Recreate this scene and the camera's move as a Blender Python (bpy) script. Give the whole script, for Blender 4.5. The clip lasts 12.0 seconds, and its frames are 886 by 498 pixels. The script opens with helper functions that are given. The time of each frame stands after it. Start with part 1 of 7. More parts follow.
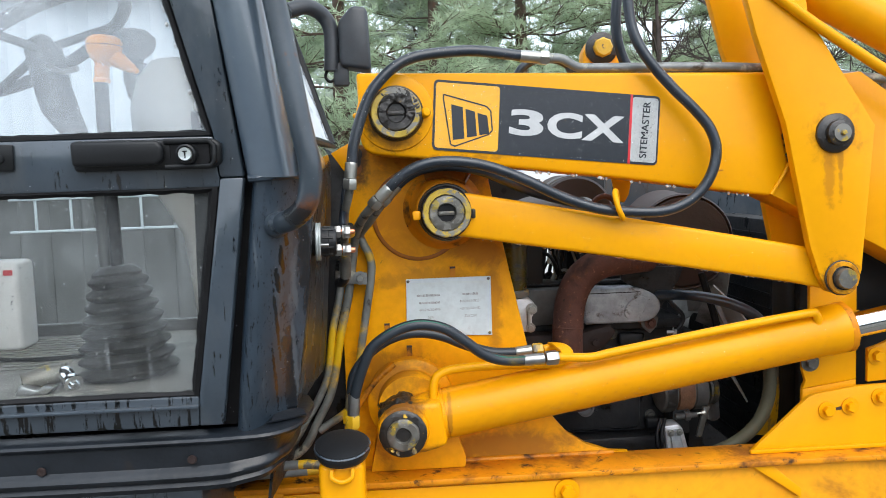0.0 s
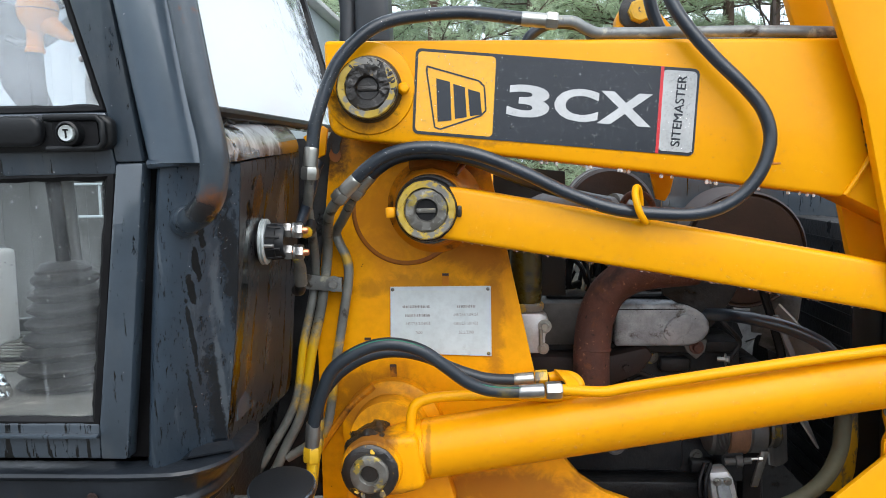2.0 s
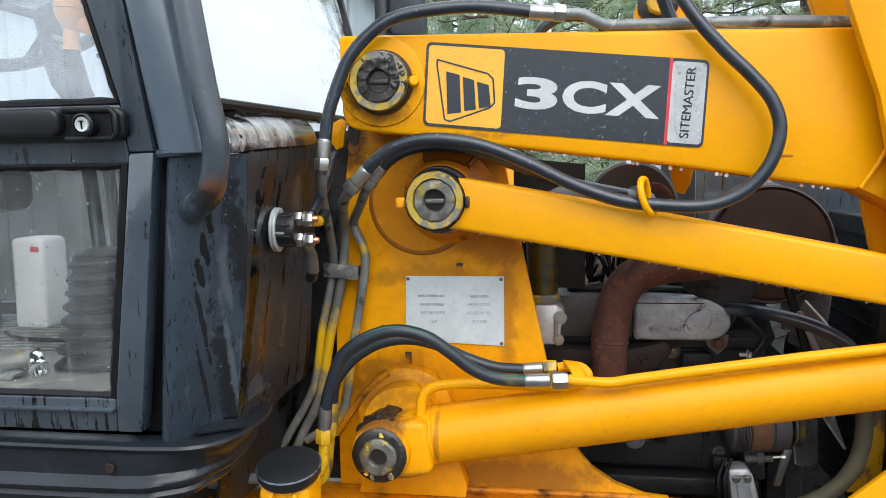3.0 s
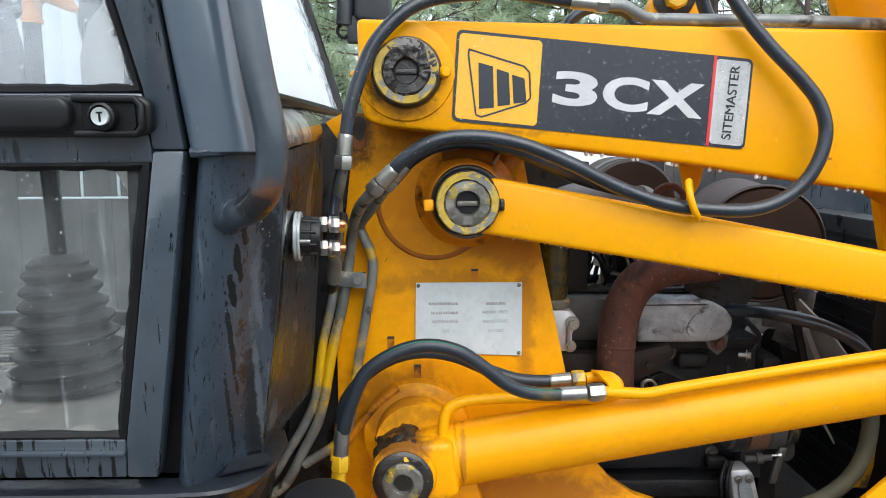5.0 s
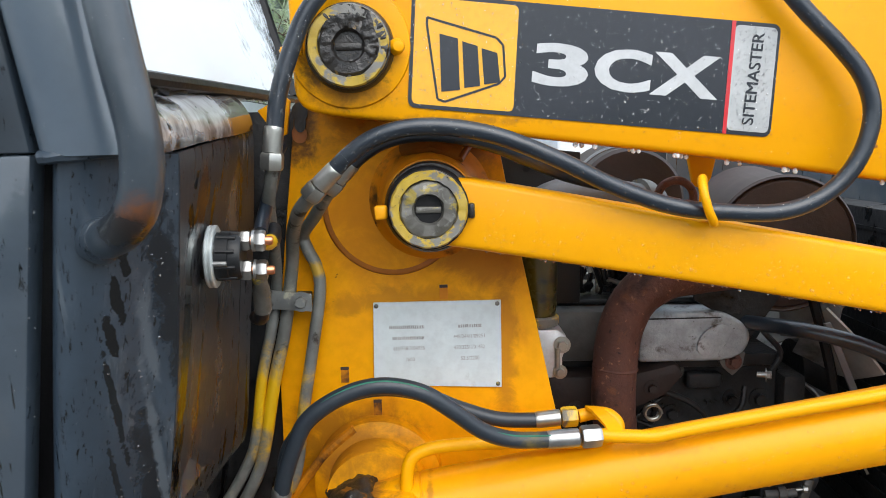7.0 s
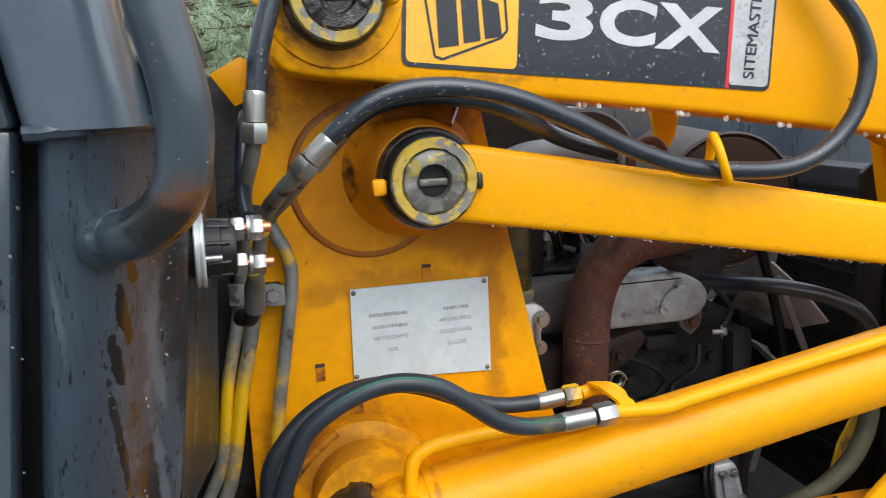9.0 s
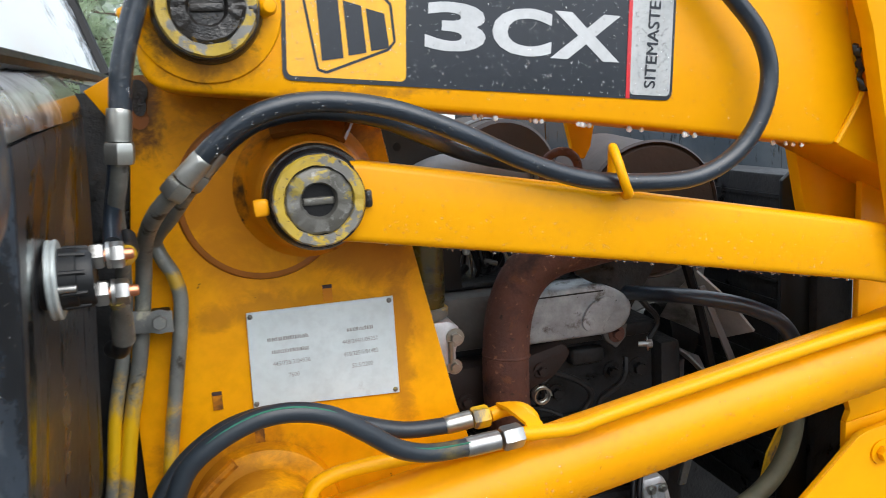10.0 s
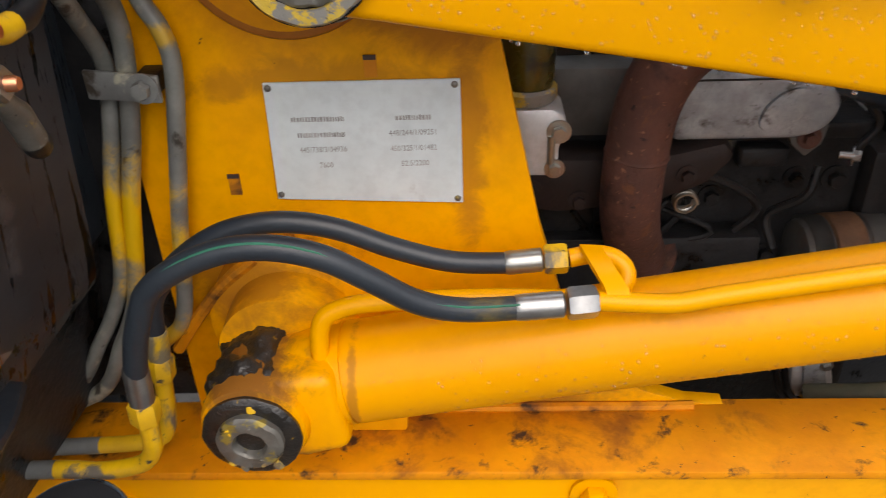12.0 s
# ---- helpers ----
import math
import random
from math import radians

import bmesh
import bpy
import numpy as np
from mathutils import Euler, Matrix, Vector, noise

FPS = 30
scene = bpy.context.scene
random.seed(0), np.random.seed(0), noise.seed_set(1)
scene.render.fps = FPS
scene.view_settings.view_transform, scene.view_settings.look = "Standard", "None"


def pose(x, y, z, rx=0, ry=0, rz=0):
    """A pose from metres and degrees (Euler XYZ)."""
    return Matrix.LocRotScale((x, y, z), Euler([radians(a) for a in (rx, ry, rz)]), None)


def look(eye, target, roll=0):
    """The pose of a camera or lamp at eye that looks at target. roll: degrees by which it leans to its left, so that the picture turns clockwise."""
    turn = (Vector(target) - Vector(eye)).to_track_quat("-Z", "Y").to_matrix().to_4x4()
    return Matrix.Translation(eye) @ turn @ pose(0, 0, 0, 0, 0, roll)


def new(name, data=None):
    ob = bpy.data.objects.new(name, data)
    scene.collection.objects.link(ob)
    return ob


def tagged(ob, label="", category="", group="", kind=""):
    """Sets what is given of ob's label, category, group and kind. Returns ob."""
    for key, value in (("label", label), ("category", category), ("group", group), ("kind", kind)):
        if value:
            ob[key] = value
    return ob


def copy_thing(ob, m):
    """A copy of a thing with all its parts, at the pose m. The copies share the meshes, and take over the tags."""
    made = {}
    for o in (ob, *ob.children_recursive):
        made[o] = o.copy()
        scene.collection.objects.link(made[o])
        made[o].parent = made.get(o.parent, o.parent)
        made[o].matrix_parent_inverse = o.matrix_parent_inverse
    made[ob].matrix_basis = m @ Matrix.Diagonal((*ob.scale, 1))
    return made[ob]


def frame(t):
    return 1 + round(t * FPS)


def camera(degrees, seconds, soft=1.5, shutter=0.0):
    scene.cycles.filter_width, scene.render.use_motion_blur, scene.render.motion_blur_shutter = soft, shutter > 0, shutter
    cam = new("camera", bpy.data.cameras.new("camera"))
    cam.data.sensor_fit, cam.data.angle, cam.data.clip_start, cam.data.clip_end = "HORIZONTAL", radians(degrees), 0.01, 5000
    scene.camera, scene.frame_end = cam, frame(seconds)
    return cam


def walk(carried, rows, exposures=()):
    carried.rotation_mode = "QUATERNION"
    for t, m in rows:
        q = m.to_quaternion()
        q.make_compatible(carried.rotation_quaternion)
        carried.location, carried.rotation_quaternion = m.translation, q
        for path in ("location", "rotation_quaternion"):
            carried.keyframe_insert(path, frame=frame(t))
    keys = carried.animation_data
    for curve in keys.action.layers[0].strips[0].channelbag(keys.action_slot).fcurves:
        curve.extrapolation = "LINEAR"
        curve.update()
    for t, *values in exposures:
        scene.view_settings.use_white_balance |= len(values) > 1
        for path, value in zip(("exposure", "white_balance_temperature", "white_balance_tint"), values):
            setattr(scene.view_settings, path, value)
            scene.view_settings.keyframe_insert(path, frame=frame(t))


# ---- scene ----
cam = camera(57.5, 12.0, soft=0.4, shutter=0.25)
PATH = [
    (0, (-0.092, 0.006, 1.541), (0.023, 1.995, 1.371), -2.0),
    (0.5, (-0.007, 0.122, 1.541), (0.026, 2.114, 1.37), -1.9),
    (1, (-0.002, 0.217, 1.531), (-0.012, 2.21, 1.356), -1.7),
    (1.5, (0.017, 0.271, 1.532), (-0.028, 2.261, 1.344), -1.5),
    (2, (0.116, 0.265, 1.536), (-0.031, 2.251, 1.349), -1.1),
    (2.5, (0.199, 0.251, 1.528), (-0.053, 2.226, 1.336), -0.9),
    (3, (0.213, 0.25, 1.526), (-0.106, 2.215, 1.334), -0.9),
    (3.2, (0.185, 0.253, 1.53), (-0.124, 2.22, 1.341), -0.9),
    (4.8, (-0.043, 0.337, 1.545), (-0.048, 2.322, 1.304), -0.3),
    (5, (-0.042, 0.335, 1.55), (-0.026, 2.321, 1.317), -0.3),
    (5.5, (-0.037, 0.343, 1.556), (0.022, 2.329, 1.33), -0.1),
    (6, (-0.045, 0.348, 1.548), (0.035, 2.332, 1.309), -0.1),
    (6.5, (-0.039, 0.425, 1.538), (0.039, 2.407, 1.288), -0.3),
    (7, (0.006, 0.558, 1.563), (0.031, 2.539, 1.287), -1.2),
    (7.2, (0.014, 0.589, 1.562), (0.033, 2.564, 1.277), -1.4),
    (8.8, (-0.182, 0.681, 1.565), (0.218, 2.608, 1.208), -2.7),
    (9, (-0.172, 0.679, 1.561), (0.262, 2.597, 1.2), -2.7),
    (9.5, (-0.144, 0.661, 1.566), (0.365, 2.563, 1.214), -3.1),
    (10, (-0.086, 0.695, 1.563), (0.423, 2.598, 1.216), -3.5),
    (10.5, (0.032, 0.733, 1.547), (0.442, 2.65, 1.15), -3.1),
    (11, (0.084, 0.793, 1.521), (0.395, 2.699, 1.0), -2.4),
    (11.4, (0.11, 0.842, 1.503), (0.302, 2.727, 0.862), -2.1),
    (11.5, (0.103, 0.855, 1.496), (0.266, 2.728, 0.814), -2.3),
    (12, (0.109, 0.959, 1.591), (0.021, 2.647, 0.521), -2.4),
]
walk(cam, [(t, look(eye, target, roll)) for t, eye, target, roll in PATH],
     exposures=[(0, 0.13, 6500, 10), (3.2, 0.14, 6500, 10), (5, 0.21, 6550, 10), (10.2, 0.21, 6600, 10), (11.2, -0.03, 6900, 13), (12, -0.09, 7300, 17)])

# ---- world and light: a bright overcast sky ----
world = bpy.data.worlds.new("overcast_sky")
scene.world = world
world.use_nodes = True
wn, wl = world.node_tree.nodes, world.node_tree.links
wn.clear()
w_out = wn.new("ShaderNodeOutputWorld")
w_bg = wn.new("ShaderNodeBackground")
w_sky = wn.new("ShaderNodeTexSky")
w_sky.sky_type, w_sky.sun_disc = "NISHITA", False
w_sky.sun_elevation, w_sky.sun_rotation = radians(47), radians(161)
w_sky.air_density, w_sky.dust_density = 1.0, 4.0
w_mul = wn.new("ShaderNodeVectorMath")
w_mul.operation = "SCALE"
w_mul.inputs["Scale"].default_value = 0.10
w_mix = wn.new("ShaderNodeMix")
w_mix.data_type = "RGBA"
w_mix.inputs[0].default_value = 0.82
w_mix.inputs[7].default_value = (0.86, 0.97, 1.10, 1)
wl.new(w_sky.outputs[0], w_mul.inputs[0])
wl.new(w_mul.outputs[0], w_mix.inputs[6])
wl.new(w_mix.outputs[2], w_bg.inputs[0])
wl.new(w_bg.outputs[0], w_out.inputs[0])
w_bg.inputs[1].default_value = 1.9

sun = new("sun", bpy.data.lights.new("sun", "SUN"))
sun.data.energy, sun.data.angle, sun.data.color = 1.9, radians(50), (1.0, 0.97, 0.93)
sun.matrix_world = look((2.4, -4.8, 8.4), (0.2, 1.6, 1.2))
scene.view_settings.exposure = 0.0

# ---- materials ----
def nodes_of(name):
    m = bpy.data.materials.new(name)
    m.use_nodes = True
    n, l = m.node_tree.nodes, m.node_tree.links
    n.clear()
    out, bsdf = n.new("ShaderNodeOutputMaterial"), n.new("ShaderNodeBsdfPrincipled")
    l.new(bsdf.outputs[0], out.inputs[0])
    return m, n, l, bsdf


def place_node(n, l, stretch=(1, 1, 1)):
    g, mp = n.new("ShaderNodeNewGeometry"), n.new("ShaderNodeMapping")
    mp.inputs["Scale"].default_value = stretch
    l.new(g.outputs["Position"], mp.inputs[0])
    return mp.outputs[0]


def noise_node(n, l, vec, scale, detail=5, rough=0.6, dist=0.0):
    t = n.new("ShaderNodeTexNoise")
    t.inputs["Scale"].default_value, t.inputs["Detail"].default_value = scale, detail
    t.inputs["Roughness"].default_value, t.inputs["Distortion"].default_value = rough, dist
    l.new(vec, t.inputs["Vector"])
    return t.outputs["Fac"]


def step_node(n, l, fac, a, b):
    r = n.new("ShaderNodeMapRange")
    r.interpolation_type = "SMOOTHSTEP"
    r.inputs["From Min"].default_value, r.inputs["From Max"].default_value = a, b
    l.new(fac, r.inputs["Value"])
    return r.outputs[0]


def mix_node(n, l, fac, a, b):
    x = n.new("ShaderNodeMix")
    x.data_type = "RGBA"
    if isinstance(fac, float):
        x.inputs[0].default_value = fac
    else:
        l.new(fac, x.inputs[0])
    for s, v in ((6, a), (7, b)):
        if isinstance(v, tuple):
            x.inputs[s].default_value = (*v, 1)
        else:
            l.new(v, x.inputs[s])
    return x.outputs[2]


def times_node(n, l, a, k):
    x = n.new("ShaderNodeMath")
    x.operation = "MULTIPLY"
    l.new(a, x.inputs[0])
    if isinstance(k, (int, float)):
        x.inputs[1].default_value = k
    else:
        l.new(k, x.inputs[1])
    return x.outputs[0]


def surface(name, a, b, rough=(0.4, 0.55), metal=0.0, scale=8.0, fine=120.0, bump=0.1, coat=0.0, spec=0.5, mottle=0.22,
            layers=(), stretch=(1, 1, 1), depth=0.002, spots=(), waves=()):
    """Two tones of one surface, layers (colour, scale, from, to, roughness, stretch) of dirt, wear or rust on it, and
    single stains (centre, half sizes, colour, noise scale, strength, roughness); waves (scale, strength, depth, stretch)
    are slow dents in it."""
    m, n, l, bsdf = nodes_of(name)
    vec = place_node(n, l, stretch)
    big, small = noise_node(n, l, vec, scale), noise_node(n, l, vec, fine, 3)
    col = mix_node(n, l, step_node(n, l, big, 0.3, 0.7), a, b)
    col = mix_node(n, l, times_node(n, l, step_node(n, l, small, 0.35, 0.75), mottle), col, tuple(0.55 * c for c in a))
    r = n.new("ShaderNodeMapRange")
    r.inputs["To Min"].default_value, r.inputs["To Max"].default_value = rough
    l.new(big, r.inputs["Value"])
    ro = r.outputs[0]
    for colour, sc, lo, hi, rg, st in layers:
        f = step_node(n, l, noise_node(n, l, place_node(n, l, st), sc, 8, 0.65, 0.3), lo, hi)
        col = mix_node(n, l, f, col, colour)
        ro = mix_node(n, l, f, ro, (rg, rg, rg))
    for centre, half, colour, sc, force, rg in spots:
        g, mp = n.new("ShaderNodeNewGeometry"), n.new("ShaderNodeMapping")
        mp.vector_type = "TEXTURE"
        mp.inputs["Location"].default_value, mp.inputs["Scale"].default_value = centre, half
        l.new(g.outputs["Position"], mp.inputs[0])
        ln = n.new("ShaderNodeVectorMath")
        ln.operation = "LENGTH"
        l.new(mp.outputs[0], ln.inputs[0])
        edge = n.new("ShaderNodeMath")
        edge.operation = "SUBTRACT"
        l.new(noise_node(n, l, place_node(n, l), sc, 8, 0.68, 0.4), edge.inputs[0])
        l.new(times_node(n, l, ln.outputs["Value"], 0.42), edge.inputs[1])
        f = times_node(n, l, step_node(n, l, edge.outputs[0], *((0.02, 0.34) if rg > 0.1 else (0.14, 0.18))), force)
        col = mix_node(n, l, f, col, colour)
        ro = mix_node(n, l, f, ro, (rg, rg, rg))
    l.new(col, bsdf.inputs["Base Color"])
    l.new(ro, bsdf.inputs["Roughness"])
    bsdf.inputs["Metallic"].default_value = metal
    bsdf.inputs["Specular IOR Level"].default_value = spec
    bsdf.inputs["Coat Weight"].default_value, bsdf.inputs["Coat Roughness"].default_value = coat, 0.08
    if bump:
        bp = n.new("ShaderNodeBump")
        bp.inputs["Strength"].default_value, bp.inputs["Distance"].default_value = bump, depth
        l.new(small, bp.inputs["Height"])
        for sc, force, deep, st in waves:
            wv = n.new("ShaderNodeBump")
            wv.inputs["Strength"].default_value, wv.inputs["Distance"].default_value = force, deep
            l.new(noise_node(n, l, place_node(n, l, st), sc, 3, 0.5), wv.inputs["Height"])
            l.new(bp.outputs[0], wv.inputs["Normal"])
            bp = wv
        l.new(bp.outputs[0], bsdf.inputs["Normal"])
        l.new(bp.outputs[0], bsdf.inputs["Coat Normal"])
    return m


ONE = (1, 1, 1)
DIRT, RUST = (0.055, 0.025, 0.012), (0.10, 0.032, 0.014)
yellow = surface("yellow_paint", (0.81, 0.354, 0.001), (0.77, 0.325, 0.001), (0.28, 0.42), 0, 5, 60, 0.03, 0.06, 0.18, 0.05,
                 layers=[((0.42, 0.16, 0.012), 9, 0.66, 0.86, 0.5, ONE), (DIRT, 26, 0.74, 0.80, 0.7, ONE)])
ram_yellow = surface("rain_washed_ram_paint", (0.79, 0.332, 0.001), (0.74, 0.295, 0.001), (0.28, 0.42), 0, 5, 60, 0.04, 0.06, 0.18, 0.06,
                     layers=[((0.50, 0.19, 0.010), 8, 0.62, 0.84, 0.5, ONE), (DIRT, 34, 0.72, 0.77, 0.7, ONE), ((0.30, 0.11, 0.012), 90, 0.68, 0.74, 0.6, ONE)],
                     spots=[((-0.004, 1.49, 1.10), (0.005, 0.1, 0.06), (0.26, 0.09, 0.012), 60, 0.6, 0.5), ((0.26, 1.49, 1.178), (0.09, 0.1, 0.008), (0.42, 0.16, 0.010), 60, 0.3, 0.5),
                            ((-0.10, 1.49, 1.125), (0.06, 0.1, 0.03), (0.16, 0.06, 0.014), 40, 0.9, 0.5), ((-0.06, 1.47, 1.03), (0.07, 0.1, 0.02), (0.25, 0.09, 0.012), 40, 0.8, 0.5),
                            ((0.50, 1.49, 1.222), (0.14, 0.1, 0.006), (0.45, 0.17, 0.010), 60, 0.25, 0.5)])
arm_yellow = surface("arm_paint", (0.81, 0.354, 0.001), (0.77, 0.325, 0.001), (0.28, 0.42), 0, 5, 60, 0.03, 0.06, 0.18, 0.05,
                     layers=[((0.55, 0.21, 0.010), 9, 0.66, 0.86, 0.5, ONE), (DIRT, 40, 0.74, 0.78, 0.7, ONE)],
                     spots=[((-0.088, 1.50, 1.652), (0.056, 0.1, 0.052), (0.05, 0.028, 0.012), 50, 0.85, 0.4), ((-0.083, 1.50, 1.612), (0.05, 0.1, 0.018), (0.34, 0.13, 0.012), 60, 0.6, 0.5),
                            ((0.0, 1.50, 1.580), (0.15, 0.1, 0.008), (0.36, 0.14, 0.012), 70, 0.6, 0.5)])
lever_yellow = surface("rust_run_lever_paint", (0.81, 0.354, 0.001), (0.77, 0.325, 0.001), (0.28, 0.42), 0, 5, 60, 0.03, 0.06, 0.18, 0.05,
                       layers=[((0.55, 0.21, 0.010), 9, 0.64, 0.84, 0.5, ONE), (DIRT, 40, 0.735, 0.775, 0.7, ONE)],
                       spots=[((0.714, 1.46, 1.53), (0.012, 0.1, 0.07), (0.40, 0.15, 0.010), 50, 0.6, 0.5), ((0.735, 1.46, 1.545), (0.006, 0.1, 0.06), (0.30, 0.11, 0.012), 60, 0.6, 0.5),
                              ((0.722, 1.46, 1.602), (0.05, 0.1, 0.05), (0.30, 0.11, 0.012), 40, 0.6, 0.5), ((0.738, 1.46, 1.333), (0.045, 0.1, 0.045), (0.20, 0.075, 0.012), 40, 0.8, 0.5)])
old_yellow = surface("aged_yellow_paint", (0.82, 0.355, 0.004), (0.80, 0.32, 0.004), (0.38, 0.6), 0, 7, 60, 0.12, 0.05, 0.25,
                     layers=[((0.34, 0.115, 0.010), 6, 0.54, 0.76, 0.6, ONE), (DIRT, 11, 0.62, 0.80, 0.7, ONE),
                      (DIRT, 60, 0.70, 0.76, 0.7, ONE)])
tower_yellow = surface("stained_shaded_tower_paint", (0.85, 0.374, 0.002), (0.83, 0.343, 0.002), (0.32, 0.5), 0, 7, 60, 0.10, 0.05, 0.18,
                       layers=[((0.56, 0.20, 0.006), 6, 0.56, 0.80, 0.6, ONE), (DIRT, 60, 0.70, 0.76, 0.7, ONE), (DIRT, 140, 0.72, 0.76, 0.7, ONE)],
                       # among these stains, the spot at z 1.395 paints in the link bar's shadow
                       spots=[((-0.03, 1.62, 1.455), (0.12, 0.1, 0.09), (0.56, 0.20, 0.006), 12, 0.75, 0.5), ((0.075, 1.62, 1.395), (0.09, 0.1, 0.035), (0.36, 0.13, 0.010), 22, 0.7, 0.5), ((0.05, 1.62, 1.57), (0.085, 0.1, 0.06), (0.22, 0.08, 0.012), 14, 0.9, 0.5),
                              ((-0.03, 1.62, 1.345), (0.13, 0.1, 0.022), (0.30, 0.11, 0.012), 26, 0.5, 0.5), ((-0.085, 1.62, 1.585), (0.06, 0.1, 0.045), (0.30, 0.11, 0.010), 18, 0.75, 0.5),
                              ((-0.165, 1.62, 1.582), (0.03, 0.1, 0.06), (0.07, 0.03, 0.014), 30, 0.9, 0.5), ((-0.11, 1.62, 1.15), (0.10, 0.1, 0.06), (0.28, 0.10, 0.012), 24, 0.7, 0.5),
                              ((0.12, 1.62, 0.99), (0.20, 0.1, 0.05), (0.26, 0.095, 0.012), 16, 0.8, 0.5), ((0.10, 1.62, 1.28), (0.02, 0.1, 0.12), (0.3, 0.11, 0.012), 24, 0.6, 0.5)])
rail_yellow = surface("rail_paint_with_grime", (0.78, 0.29, 0.004), (0.60, 0.195, 0.004), (0.4, 0.6), 0, 9, 70, 0.25, 0.05, 0.25,
                      layers=[((0.30, 0.10, 0.010), 12, 0.48, 0.66, 0.6, ONE), (DIRT, 24, 0.56, 0.67, 0.75, ONE),
                       ((0.03, 0.02, 0.02), 75, 0.64, 0.70, 0.6, ONE), ((0.45, 0.42, 0.38), 190, 0.735, 0.75, 0.6, ONE)])
brown_face = surface("dirty_orange_casting", (0.42, 0.14, 0.012), (0.26, 0.085, 0.014), (0.4, 0.65), 0, 8, 70, 0.25, 0.1,
                     layers=[(DIRT, 14, 0.50, 0.68, 0.7, ONE), ((0.62, 0.26, 0.01), 16, 0.62, 0.72, 0.5, ONE)])
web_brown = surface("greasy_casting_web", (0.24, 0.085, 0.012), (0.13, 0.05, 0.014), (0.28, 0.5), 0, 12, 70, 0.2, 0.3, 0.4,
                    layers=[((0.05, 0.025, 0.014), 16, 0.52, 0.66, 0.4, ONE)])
boss_paint = surface("grimy_boss_paint", (0.72, 0.27, 0.006), (0.56, 0.19, 0.008), (0.4, 0.6), 0, 8, 70, 0.15, 0.05, 0.25,
                     layers=[(DIRT, 12, 0.50, 0.68, 0.6, ONE), (DIRT, 40, 0.62, 0.70, 0.6, ONE)])
WET = (0.003, 0.004, 0.005)
cab_black = surface("wet_black_paint", (0.026, 0.038, 0.052), (0.045, 0.063, 0.084), (0.22, 0.40), 0, 5, 90, 0.05, 0.9, 0.6, 0.1,
                    layers=[((0.062, 0.072, 0.082), 9, 0.50, 0.72, 0.45, (1, 1, 0.35)), ((0.008, 0.010, 0.013), 14, 0.58, 0.66, 0.14, (1, 1, 0.3)),
                            (WET, 130, 0.625, 0.65, 0.06, (1.4, 1.4, 0.10)), ((0.10, 0.11, 0.12), 90, 0.70, 0.74, 0.5, ONE)],
                    waves=[(9, 0.25, 0.006, (1, 1, 0.5)), (45, 0.20, 0.0015, ONE)])
cab_grey = surface("dulled_black_paint", (0.052, 0.076, 0.102), (0.074, 0.104, 0.138), (0.22, 0.36), 0, 3, 90, 0.04, 1.0, 1.0, 0.1,
                   layers=[((0.026, 0.038, 0.052), 8, 0.54, 0.72, 0.3, (1, 1, 0.4)), ((0.13, 0.14, 0.15), 90, 0.70, 0.74, 0.5, ONE)],
                   waves=[(12, 0.15, 0.004, (1, 1, 0.4)), (60, 0.15, 0.001, ONE)])
cab_streak = surface("streaked_black_paint", (0.016, 0.026, 0.038), (0.032, 0.049, 0.070), (0.26, 0.42), 0, 7, 90, 0.06, 0.3, 0.45, 0.12,
                     layers=[((0.070, 0.088, 0.106), 30, 0.52, 0.68, 0.45, (1.5, 1.5, 0.12)),
                      (WET, 120, 0.63, 0.67, 0.16, (1.7, 1.7, 0.045)), (WET, 190, 0.615, 0.64, 0.16, (1.7, 1.7, 0.16)),
                      ((0.20, 0.21, 0.22), 150, 0.71, 0.74, 0.4, (1.5, 1.5, 0.3))],
                     waves=[(16, 0.15, 0.006, (1, 1, 0.35)), (70, 0.14, 0.0015, (1, 1, 0.4))],
                     spots=[((-0.268, 1.29, 1.21), (0.013, 0.2, 0.15), (0.007, 0.008, 0.010), 48, 0.9, 0.14), ((-0.235, 1.28, 1.42), (0.013, 0.2, 0.14), (0.007, 0.008, 0.010), 48, 0.9, 0.14),
                            ((-0.276, 1.25, 1.395), (0.0042, 0.2, 0.022), WET, 60, 1.0, 0.1), ((-0.268, 1.25, 1.43), (0.004, 0.2, 0.030), WET, 70, 1.0, 0.1), ((-0.2595, 1.25, 1.465), (0.004, 0.2, 0.025), WET, 70, 1.0, 0.1),
                            ((-0.282, 1.25, 1.33), (0.0028, 0.2, 0.075), WET, 90, 0.9, 0.1), ((-0.291, 1.25, 1.24), (0.0022, 0.2, 0.07), WET, 120, 0.8, 0.1),
                            ((-0.262, 1.25, 1.26), (0.004, 0.2, 0.12), (0.085, 0.105, 0.125), 60, 0.7, 0.4), ((-0.255, 1.25, 1.38), (0.005, 0.2, 0.07), (0.080, 0.100, 0.120), 50, 0.7, 0.4)])
drip_paint = surface("rain_run_black_paint", (0.032, 0.043, 0.056), (0.050, 0.064, 0.080), (0.26, 0.42), 0, 6, 90, 0.05, 0.4, 0.5, 0.1,
                     layers=[(WET, 62, 0.535, 0.565, 0.12, (1.5, 1.5, 0.10)), ((0.10, 0.115, 0.13), 80, 0.68, 0.74, 0.4, (1, 1, 0.4))],
                     waves=[(16, 0.25, 0.004, ONE)])
